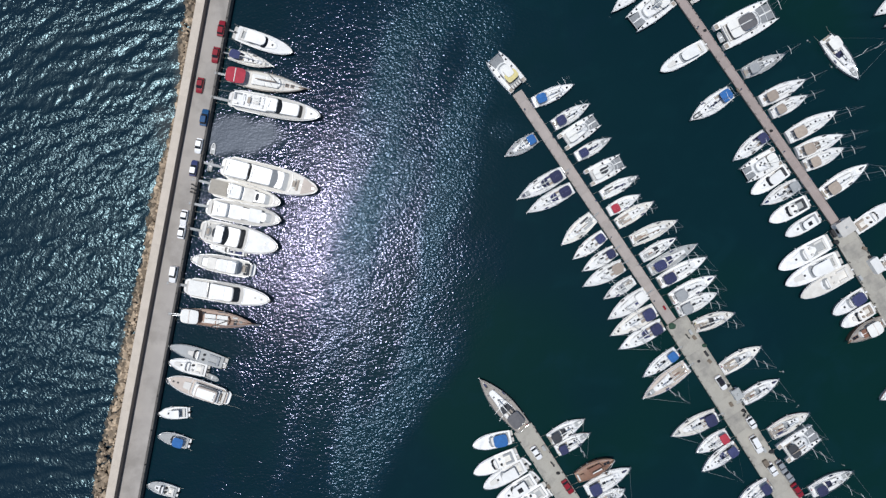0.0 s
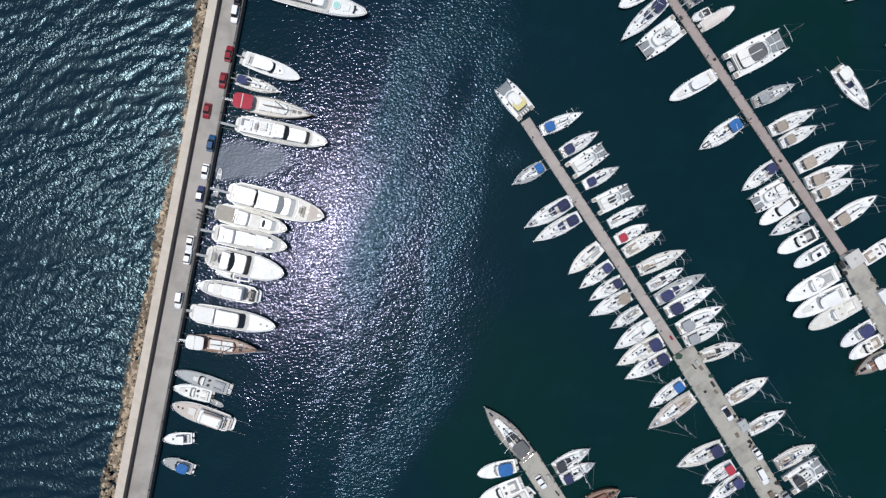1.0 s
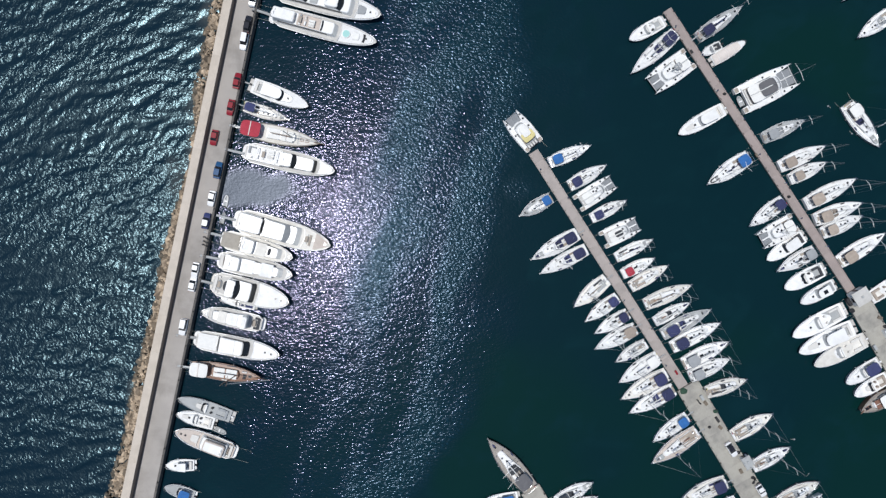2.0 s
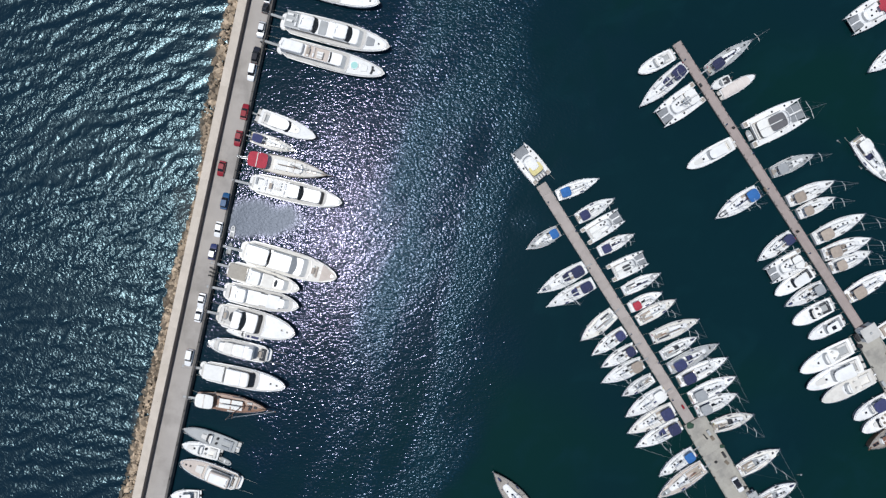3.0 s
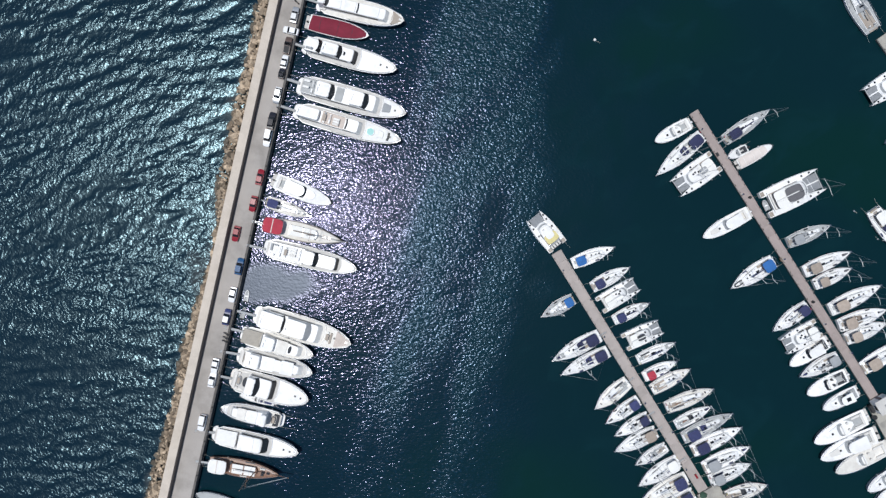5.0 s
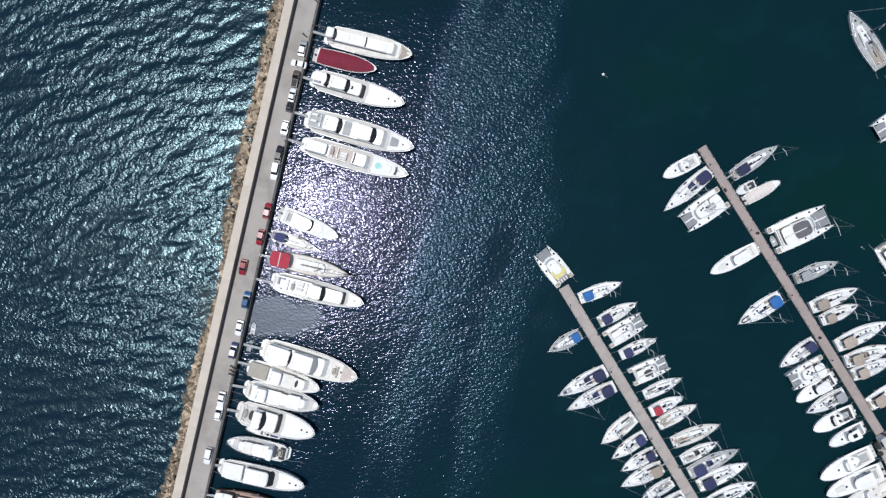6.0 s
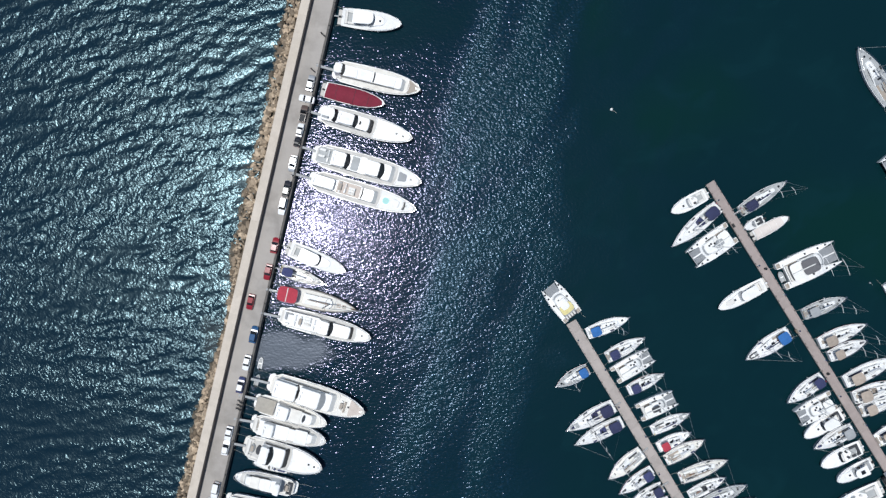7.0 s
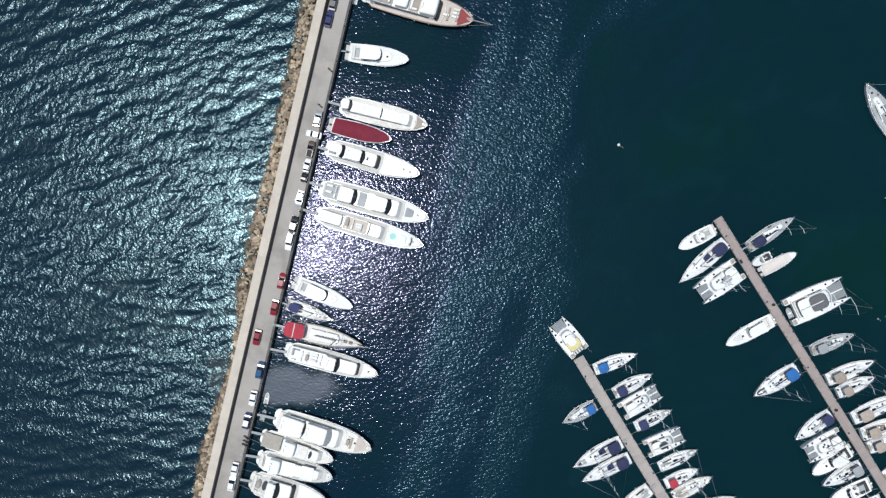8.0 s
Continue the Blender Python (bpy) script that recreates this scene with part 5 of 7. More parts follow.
def pallet_stack(x, y, z, turn, high=3):
    root = thing("pallet_stack", x, y, z, turn, "grey wooden pallets stacked on the pier", "pallets", "stores on the piers")
    for i in range(high):
        for k in range(5):
            part("board", Build().box(-0.6, 0.6, -0.4 + 0.18 * k, -0.28 + 0.18 * k, 0.11 + 0.14 * i, 0.13 + 0.14 * i), PALLET, root)
        part("bearer", Build().box(-0.58, 0.58, -0.38, 0.42, 0.14 * i, 0.11 + 0.14 * i - 0.002), PALLET, root)
    return root


def net_heap(x, y, z, r=0.9, mat=None):
    rng = random.Random(int(x * 10 + y))
    root = tagged(new("netting"), "dark pile of netting and rope on the pier", "net", "stores on the piers")
    root.matrix_basis = pose(x, y, z)
    rings = []
    for h, k in ((0.0, 1.0), (0.18, 0.92), (0.38, 0.6), (0.46, 0.2)):
        rings.append([(r * k * math.cos(a * math.pi / 6) * rng.uniform(0.8, 1.15), r * 0.8 * k * math.sin(a * math.pi / 6) * rng.uniform(0.8, 1.15), h * rng.uniform(0.8, 1.2)) for a in range(12)])
    part("netting_bulk", Build().rings(rings), mat or GREENNET, root)
    return root


def locker_box(x, y, z, turn, size=(1.4, 0.7, 0.7), mat=None, label="grey dock box standing on the pier"):
    root = thing("dock_box", x, y, z, turn, label, "dock box", "stores on the piers")
    a, b, c = size
    part("body", Build().box(-a / 2, a / 2, -b / 2, b / 2, 0, c - 0.08), mat or DECK_GREY, root)
    part("lid", Build().box(-a / 2 - 0.03, a / 2 + 0.03, -b / 2 - 0.03, b / 2 + 0.03, c - 0.078, c, 0.03), mat or DECK_GREY, root)
    return root


def mooring_buoy(x, y, size=0.32, colour="white"):
    """A round buoy with its eye, and the end of rope that floats from it."""
    root = thing("mooring_buoy", x, y, 0, (x * 37 + y * 11) % 360, f"small {word(colour)} mooring buoy floating on the water", "buoy", "mooring buoys")
    rings = [[(size * math.cos(a * math.pi / 5) * math.sin(t), size * math.sin(a * math.pi / 5) * math.sin(t), size * 0.25 - size * math.cos(t)) for a in range(10)] for t in (0.2, 0.8, 1.4, 2.0, 2.6, 3.0)]
    part("float", Build().rings(rings), CLOTH[colour], root, smooth=True)
    part("eye", Build().tube((0, 0, size * 1.2), (0, 0, size * 1.45), 0.06, 6), STEEL, root)
    part("pick_up_rope", Build().line([(0, 0, size * 1.3), (size * 1.2, 0, 0.06), (size * 2.5, 0.2, 0.02), (size * 4, 0.1, 0.02)], 0.035, 4), ROPE, root)
    return root


def kiosk(x, y, z, turn, wide, deep, high, top=None, label="small white harbour hut with a flat roof on the pier"):
    root = thing("harbour_kiosk", x, y, z, turn, label, "kiosk")
    part("wall", Build().box(-wide / 2, wide / 2, -deep / 2, deep / 2, 0, high - 0.15), GELCOAT, root)
    roof = part("roof", Build().box(-wide / 2 - 0.25, wide / 2 + 0.25, -deep / 2 - 0.25, deep / 2 + 0.25, high - 0.149, high, 0.03), top or ROOFWHITE, root)
    part("roof_vent", Build().box(-0.3, 0.3, -0.3, 0.3, high, high + 0.3, 0.04), DECK_GREY, roof)
    part("door", Build().box(-wide / 2 - 0.05, -wide / 2 - 0.002, -0.45, 0.45, 0, 2.05), HULLS["navy"], root)
    for side in (-1, 1):
        part("window", Build().box(-0.7, 0.7, *sorted((side * (deep / 2 + 0.002), side * (deep / 2 + 0.05))), 1.0, 2.0), GLASS, root)
    return root


# ---- vehicles ----


def car(x, y, z, turn, colour, length=4.3, width=1.78, height=1.48, roof=None, van=False, pickup=False, group="cars parked along the quay"):
    kindname = "van" if van else "pickup" if pickup else "car"
    root = thing("van" if van else "car", x, y, z, turn, f"parked {word(colour)} {kindname} standing on the {'quay road' if z > 1.5 else 'concrete pier'}", kindname, group)
    paint = PAINT[colour]
    h, w = length / 2, width / 2
    rings = []
    prof = [(-h, 0.35, 0.62, 0.88), (-h + 0.12, 0.28, 0.86, 0.96), (-h * 0.55, 0.22, 0.93, 1.0), (h * 0.1, 0.22, 0.93, 1.0), (h * 0.55, 0.22, 0.86, 0.99), (h - 0.25, 0.26, 0.74, 0.94), (h, 0.38, 0.56, 0.78)]
    for px, lo, hi, k in prof:
        rings.append([(px, -w * k, lo), (px, -w * k, hi - 0.12), (px, -w * k * 0.92, hi), (px, w * k * 0.92, hi), (px, w * k, hi - 0.12), (px, w * k, lo)])
    body = part("body", Build().rings(rings), paint, root, smooth=True)
    c0, c1 = (-h * 0.93, h * 0.42) if van else (-h * 0.05, h * 0.42) if pickup else (-h * 0.78, h * 0.42)
    r0, r1 = c0 + (0.12 if van else 0.45), c1 - 0.75
    part("cabin_glass", Build().rings([[(c0, -w * 0.9, 0.88), (c1, -w * 0.88, 0.86), (c1, w * 0.88, 0.86), (c0, w * 0.9, 0.88)], [(r0, -w * 0.74, height - 0.05), (r1, -w * 0.74, height - 0.05), (r1, w * 0.74, height - 0.05), (r0, w * 0.74, height - 0.05)]]), GLASS, root)
    part("roof", Build().slab([(r0 - 0.06, -w * 0.72), (r0 + 0.05, -w * 0.77), (r1 - 0.05, -w * 0.77), (r1 + 0.06, -w * 0.7), (r1 + 0.06, w * 0.7), (r1 - 0.05, w * 0.77), (r0 + 0.05, w * 0.77), (r0 - 0.06, w * 0.72)], height - 0.07, height, 0.03), PAINT[roof] if roof else paint, root)
    for side in (-1, 1):
        for px in (c0 + (c1 - c0) * 0.42,):
            part("pillar", Build().rings([[(px - 0.06, side * w * 0.905, 0.88), (px + 0.06, side * w * 0.905, 0.88), (px + 0.06, side * w * 0.86, 0.88), (px - 0.06, side * w * 0.86, 0.88)], [(px - 0.05, side * w * 0.755, height - 0.05), (px + 0.05, side * w * 0.755, height - 0.05), (px + 0.05, side * w * 0.7, height - 0.05), (px - 0.05, side * w * 0.7, height - 0.05)]]), paint, root)
        part("mirror", Build().box(c1 - 0.55, c1 - 0.4, *sorted((side * w * 0.98, side * (w + 0.16))), 0.85, 0.98, 0.02), paint, root)
        part("headlight", Build().box(h - 0.22, h - 0.04, *sorted((side * w * 0.5, side * w * 0.78)), 0.5, 0.66, 0.02), GLASS, root)
        part("tail_light", Build().box(-h - 0.01, -h + 0.1, *sorted((side * w * 0.6, side * w * 0.88)), 0.62, 0.8, 0.02), PAINT["red"], root)
        for px in (-h * 0.62, h * 0.64):
            wheel = part("wheel", Build().tube((px, side * (w - 0.2), 0.31), (px, side * (w - 0.01), 0.31), 0.31, 14), RUBBER, root)
            part("rim", Build().tube((px, side * (w - 0.05), 0.31), (px, side * (w + 0.004), 0.31), 0.19, 10), STEEL, wheel)
    if pickup:
        part("load_bed", Build().box(-h + 0.15, c0 - 0.1, -w * 0.8, w * 0.8, 0.75, 0.95, 0.02), RUBBER, root)
    return root


def scooter(x, y, z, turn, colour="black"):
    root = thing("scooter", x, y, z, turn, f"{word(colour)} motor scooter parked upright on its stand", "scooter", "scooters")
    for px in (-0.62, 0.62):
        part("wheel", Build().tube((px, -0.06, 0.25), (px, 0.06, 0.25), 0.25, 12), RUBBER, root)
    part("body", Build().slab(outline(-0.75, 0.1, 0.17, 0.14, 0.1, 0.2), 0.3, 0.72, 0.06), PAINT[colour], root)
    part("seat", Build().slab(outline(-0.7, 0.0, 0.16, 0.12, 0.08, 0.15), 0.73, 0.84, 0.04), RUBBER, root)
    part("front_shield", Build().slab(outline(0.38, 0.6, 0.2, 0.18, 0.03, 0.08), 0.3, 1.0, 0.04), PAINT[colour], root)
    part("handlebar", Build().line([(0.42, -0.34, 1.05), (0.5, 0, 1.0), (0.42, 0.34, 1.05)], 0.02, 5), STEEL, root)
    part("footboard", Build().box(0.05, 0.45, -0.16, 0.16, 0.26, 0.32, 0.01), RUBBER, root)
    return root


# ---- setting ----
# ---- water: one sheet to the horizon, with wind waves built from a directional spectrum ----
RIPPLE_IN, RIPPLE_OUT = 0.14, 0.17
CELL, TILE = 0.4, 1024
wave_rng = np.random.default_rng(11)
freq = np.fft.fftfreq(TILE, CELL) * 2 * np.pi
KX, KY = np.meshgrid(freq, freq, indexing="ij")
KK = np.hypot(KX, KY)
KK[0, 0] = 1e-6


def wave_field(length, turn, spread, band=0.35):
    """Heights of waves about that long, crests along turn, scaled to a slope of one (root mean square)."""
    way = np.arctan2(KY, KX) - radians(turn + 90)
    way = np.abs((way + np.pi / 2) % np.pi - np.pi / 2)
    power = np.exp(-(np.log(KK * length / (2 * np.pi)) / band) ** 2 / 2 - (way / radians(spread)) ** 2 / 2)
    spectrum = power * np.fft.fft2(wave_rng.standard_normal((TILE, TILE)))
    spectrum[0, 0] = 0
    slope = np.sqrt((np.fft.ifft2(1j * KX * spectrum).real ** 2 + np.fft.ifft2(1j * KY * spectrum).real ** 2).mean())
    return np.fft.ifft2(spectrum).real / slope


def gust_field(along, wide, turn):
    """Smooth random patches, longer along turn than wide, with a spread of one."""
    c, d = math.cos(radians(turn)), math.sin(radians(turn))
    power = np.exp(-((KX * c + KY * d) * along / 2) ** 2 / 2 - ((KY * c - KX * d) * wide / 2) ** 2 / 2)
    f = np.fft.ifft2(power * np.fft.fft2(wave_rng.standard_normal((TILE, TILE)))).real
    return (f - f.mean()) / f.std()


def step01(v, lo, hi):
    k = np.clip((v - lo) / (hi - lo), 0, 1)
    return k * k * (3 - 2 * k)


def stretch(lo, hi):
    """Grid lines out to the horizon on both sides of fine ones."""
    out = [hi]
    gap = CELL * 2
    while out[-1] < 2000:
        gap *= 1.35
        out.append(out[-1] + gap)
    back = [lo]
    gap = CELL * 2
    while back[-1] > -2000:
        gap *= 1.35
        back.append(back[-1] - gap)
    return np.array(back[:0:-1]), np.array(out[1:])


west, east = stretch(-144.0, 128.0)
south, north = stretch(-72.0, 148.0)
GX = np.concatenate([west, np.arange(-144, 48, CELL), np.arange(48, 128.1, 2 * CELL), east])
GY = np.concatenate([south, np.arange(-72, 148.1, CELL), north])
PX, PY = np.meshgrid(GX, GY, indexing="ij")
IX, IY = (np.rint((PX + 144) / CELL).astype(int) % TILE, np.rint((PY + 72) / CELL).astype(int) % TILE)
at_grid = lambda f: f[IX, IY]
ACROSS = (PX - QO.x) * QN.x + (PY - QO.y) * QN.y
OPEN = step01(-ACROSS, 9, 11)
ragged = at_grid(gust_field(22, 12, 70))
fine_ragged = at_grid(gust_field(5, 3, 70))
def calm(x, y, wide, high, edge):
    return 1 - step01(np.hypot((PX - x) / wide, (PY - y) / high) + 0.13 * ragged + 0.1 * fine_ragged, edge, 1.15)


# the lee of the piers begins along a bent line; wind streaks run down the fairway
lee_x = 15.0 - 0.55 * np.maximum(0, -4 - PY) + 0.2 * np.clip(PY - 48, 0, 90) + 5.0 * ragged + 1.5 * fine_ragged
LEE = np.maximum(step01(lee_x - PX, -12, 12), 0.42 * step01(lee_x - PX + 6.0 * fine_ragged, -30, -8) * step01(PY, 0, 20))
streaks = at_grid(gust_field(44, 7, 76)) * 0.75 + at_grid(gust_field(14, 4, 70)) * 0.45
PAW = (0.25 + 0.75 * step01(streaks + 0.5 * step01(ACROSS, 45, 65), -1.0, 0.9)) * LEE * step01(ACROSS + 3.0 * ragged + 0.1 * np.clip(PY - 60, 0, 80), 31, 45)
PAW = np.maximum(PAW, 0.75 * calm(17.5, 32.0, 9, 6, 0.2))


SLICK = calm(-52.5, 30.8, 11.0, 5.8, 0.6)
SHELTER = np.maximum(np.maximum(calm(-60, -27, 13, 7, 0.4), calm(-35, 121, 22, 9, 0.4)), calm(-56, -50, 20, 17, 0.4))
WIND = (0.04 + 0.96 * np.maximum(LEE, 0.6 * calm(17.5, 32.0, 9, 6, 0.2))) * (0.48 + 0.52 * PAW + 0.07 * np.clip(streaks, -1.5, 1.5)) * (1 - 0.5 * SHELTER) * (1 - 0.5 * SLICK)
WIND = WIND * (1 - 0.12 * calm(-48.5, 62.5, 9, 6, 0.3)) * (1 + 0.3 * PAW * step01(PY, 60, 105))
GUST = np.clip(0.92 + 0.2 * at_grid(gust_field(22, 7, 16)) + 0.13 * at_grid(gust_field(60, 30, 40)), 0.4, 1.4)
SWELL = at_grid(wave_field(6.4, 17, 24, 0.45))
# the smallest waves ride on the crests and leave the troughs smooth
GUST = GUST * (0.9 + 0.17 * np.clip(SWELL / SWELL.std(), -1.8, 1.8))
WIND = WIND * (1 - OPEN) + GUST * OPEN
near = step01(PX, -175, -144) * step01(-PX, -165, -128) * step01(PY, -100, -72) * step01(-PY, -175, -148)
sea_waves = 0.062 * SWELL + 0.092 * at_grid(wave_field(2.6, 38, 55)) * WIND
harbour_waves = (0.045 * at_grid(wave_field(2.2, 4, 45, 0.25)) + 0.015 * at_grid(wave_field(6.0, 30, 40))) * WIND
heights = near * (sea_waves * OPEN + harbour_waves * (1 - OPEN))


def water_sheet():
    me = bpy.data.meshes.new("water")
    nx, ny = PX.shape
    me.vertices.add(nx * ny)
    me.vertices.foreach_set("co", np.stack([PX, PY, heights], -1).astype(np.float32).ravel())
    k = np.arange(nx * ny).reshape(nx, ny)
    quads = np.stack([k[:-1, :-1], k[1:, :-1], k[1:, 1:], k[:-1, 1:]], -1).reshape(-1, 4)
    me.loops.add(quads.size)
    me.loops.foreach_set("vertex_index", quads.ravel().astype(np.int32))
    me.polygons.add(len(quads))
    me.polygons.foreach_set("loop_start", np.arange(0, quads.size, 4, dtype=np.int32))
    me.polygons.foreach_set("use_smooth", np.ones(len(quads), dtype=bool))
    me.update(calc_edges=True)
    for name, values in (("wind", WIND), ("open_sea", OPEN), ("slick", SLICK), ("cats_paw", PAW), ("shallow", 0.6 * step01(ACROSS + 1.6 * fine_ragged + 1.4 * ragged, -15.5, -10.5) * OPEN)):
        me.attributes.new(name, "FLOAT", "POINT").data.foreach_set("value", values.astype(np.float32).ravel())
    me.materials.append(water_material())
    return me


tagged(new("water", water_sheet()), "dark teal sea and harbour water with sun glitter", "water", kind="structure")
U0, U1 = -280.0, 340.0


def quay_prism(u0, u1, section):
    """A prism along the quay from a section of (v, z)."""
    return Build().rings([[quay(u, v, z) for v, z in section] for u in (u0, u1)])


road = setting("road", quay_prism(U0, U1, [(-6.2, -1.5), (-6.2, 2.0), (-0.62, 2.0), (-0.62, -1.5)]), ROAD, "worn pale grey asphalt road along the top of the quay", "road")
quay_wall = setting("quay_wall", quay_prism(U0, U1, [(-0.6, -2.5), (-0.6, 1.8), (-0.06, 1.8), (-0.06, -2.5)]), QUAYFACE, "dark wet concrete face of the quay", "quay wall")
# this dark strip is added to widen the wall's shade on the road
gutter = setting("gutter", quay_prism(U0, U1, [(-6.15, 1.9), (-6.15, 2.006), (-5.75, 2.006), (-5.75, 1.9)]), WALLSHADE, "dark strip at the foot of the wall, added to its shade", "gutter")
sea_wall = setting("sea_wall", quay_prism(U0, U1, [(-8.25, -1.5), (-8.25, 4.0), (-6.12, 4.0), (-6.12, -1.5)]), WALLSHADE, "weathered concrete sea wall beside the road, darkened for its shade", "wall")
coping = setting("coping", quay_prism(U0, -90, [(-8.3, 3.95), (-8.3, 4.2), (-6.02, 4.2), (-6.02, 3.95)]), WALLTOP, "pale concrete top of the sea wall", "wall top")
toe = setting("breakwater_core", Build().rings([[quay(u, v, z) for v, z in ((-8.3, -3), (-8.3, 2.6), (-9.6, 1.6), (-10.4, -0.4), (-12.5, -3))] for u in (U0, -100, 0, 100, U1)]), WETROCK, "dark rubble core of the breakwater", "breakwater")


def pier(name, a, b, width, top, mat, label, step, edge=0.25):
    """A pontoon from a to b: float body under deck slabs with open joints."""
    a, b = Vector((*a, 0)), Vector((*b, 0))
    d = (b - a)
    length = d.length
    turn = math.degrees(math.atan2(d.y, d.x))
    root = tagged(new(name, Build().box(0, length, -width / 2 + 0.12, width / 2 - 0.12, -0.9, top - 0.16).mesh(name, QUAYFACE)), label, "pier", kind="structure")
    root.matrix_basis = pose(a.x, a.y, 0, 0, 0, turn)
    n = int(length / step)
    slab = Build().box(0.003, step - 0.003, -width / 2 + edge + 0.01, width / 2 - edge - 0.01, -0.2, 0.0, 0.004).mesh("deck_slab", mat)
    beam = Build().box(0.01, step - 0.01, -edge / 2, edge / 2, -0.32, 0.05, 0.015).mesh("edge_beam", mat)
    for i in range(n):
        piece("deck_slab", slab, root, pose(i * step, 0, top))
        for side in (-1, 1):
            piece("edge_beam", beam, root, pose(i * step, side * (width - edge) / 2, top))
    cl = Build().box(-0.16, 0.16, -0.05, 0.05, 0.0, 0.14, 0.02).box(-0.26, 0.26, -0.035, 0.035, 0.14, 0.2, 0.01).mesh("mooring_cleat", RUBBER)
    lump = random.Random(int(a.x * 7))
    for i in range(int(min(length, 62) / 2.1)):
        for side in (-1, 1):
            if lump.random() < 0.75:
                piece("mooring_cleat", cl, root, pose(1.0 + i * 2.1 + lump.uniform(-0.6, 0.6), side * (width / 2 - 0.16), top + 0.05, 0, 0, lump.uniform(-25, 25)))
    return a, d.normalized(), turn


PIERS = {}
PIERS["m"] = pier("pier_1", (19.9, 42.2), (62.9, -21.6), 2.9, 0.8, CONCRETE, "narrow brownish concrete pontoon pier between moored boats", 3.0)
PIERS["mw"] = pier("pier_2", (62.9, -19.6), (118.0, -107.0), 6.4, 0.95, PIERGREY, "wide grey concrete pier carrying parked cars", 5.0, 0.35)
PIERS["r"] = pier("pier_3", (54.75, 80.9), (106.9, 5.7), 2.5, 0.8, CONCRETE_ROSE, "narrow pinkish concrete pontoon pier between moored boats", 3.0)
PIERS["rw"] = pier("pier_4", (107.3, 5.6), (156.9, -76.0), 6.1, 0.95, PIERGREY, "wide grey concrete pier", 5.0, 0.35)
PIERS["l"] = pier("pier_5", (21.3, -48.7), (58.0, -106.0), 5.6, 0.95, PIERGREY, "wide pale concrete pier with parked cars", 5.0, 0.35)
PIERS["f"] = pier("pier_6", (103.9, 103.1), (140.7, 55.7), 4.5, 0.9, PIERGREY, "far concrete pier", 4.0)


def pedestal(x, y, z, turn):
    root = thing("service_pedestal", x, y, z, turn, "small white power and water pedestal on the pier", "pedestal", "service pedestals")
    part("post", Build().box(-0.13, 0.13, -0.16, 0.16, 0, 0.95, 0.03), GELCOAT, root)
    part("cap", Build().slab(outline(-0.18, 0.18, 0.2, 0.2, 0.05, 0.08), 0.95, 1.08, 0.04), HULLS["navy"], root)
    part("plinth", Build().box(-0.22, 0.22, -0.25, 0.25, 0, 0.06, 0.01), PIERGREY, root)
    return root


def cleat(x, y, z, turn):
    root = thing("mooring_bollard", x, y, z, turn, "small dark iron mooring bollard bolted to the edge", "bollard", "mooring bollards")
    part("base", Build().box(-0.2, 0.2, -0.14, 0.14, 0, 0.05, 0.01), RUBBER, root)
    part("post", Build().tube((0, 0, 0.04), (0, 0, 0.3), 0.1, 8, 0.08), RUBBER, root)
    part("head", Build().tube((0, 0, 0.3), (0, 0, 0.38), 0.16, 10, 0.12), RUBBER, root)
    return root



# ---- yachts and boats along the quay ----
motorboat(-55.74, 58.33, -19.9, 16.19, 4.55, "hardtop", sunroof=False, group="yachts along the quay", plank=True)
sailing_boat(-57.89, 52.70, -16.3, 12.54, 3.33, bimini="navy", deck="cream", group="yachts along the quay")
wooden_boat(-57.80, 46.70, -10.5, 20.98, 5.00, awning="red", roofs=("white", "white"), deck="cream", hull="grey", masts=1, sprit=0.08, mast_height=0.55, canopy_span=(0.0, 0.25))
motor_yacht(-58.21, 40.75, -11.6, 25.83, 5.76, [("open", 0.09, 0.45, "white"), ("roof", 0.46, 0.565), ("glass", 0.565, 0.605)], (0.775, 0.815), start=0.09, note="open flybridge and dark windscreens")
motor_yacht(-60.25, 22.57, -14.5, 27.41, 6.97, [("roof", 0.1, 0.325), ("glass", 0.325, 0.345), ("roof", 0.348, 0.555), ("glass", 0.555, 0.605, "grey"), ("clutter", 0.74, 0.82)], (0.66, 0.71), covered=True, deck="cream", start=0.12, bow_deck=DECKS["rose"], bow_from=0.84, note="long white hardtop")
motor_yacht(-63.61, 17.27, -14.1, 20.64, 5.45, [("cover", 0.05, 0.3, "taupe"), ("roof", 0.34, 0.5), ("seat", 0.68, 0.715, "dark"), ("panel", 0.52, 0.66, "cream")], (0.8, 0.87), covered=True, start=0.32, sole="cream", deck="cream", note="taupe aft cover")
motor_yacht(-64.39, 11.50, -10.8, 21.16, 5.76, [("roof", 0.2, 0.34), ("panel", 0.37, 0.52, "white"), ("panel", 0.6, 0.76, "white")], (0.82, 0.9), covered=True, start=0.14, note="covered white deckhouse")
motor_yacht(-66.08, 5.44, -13.5, 22.31, 6.97, [("seat", 0.1, 0.16, "grey"), ("seat", 0.175, 0.235, "dark"), ("roof", 0.25, 0.355), ("glass", 0.355, 0.405)], (0.53, 0.585), start=0.25, sole="cream", platform="cream", note="dark curved windscreens")
motorboat(-53.97, -0.97, 169.5, 9.31, 2.42, "open", seats="navy", group="yachts along the quay")
motor_yacht(-51.09, -5.98, 168.5, 16.88, 4.85, [("roof", 0.24, 0.34), ("panel", 0.4, 0.55, "white"), ("panel", 0.58, 0.72, "cream"), ("seat", 0.16, 0.2, "dark")], (0.8, 0.87), covered=True, start=0.26, plank=False, note="radar mast and white deckhouse", seats="dark")
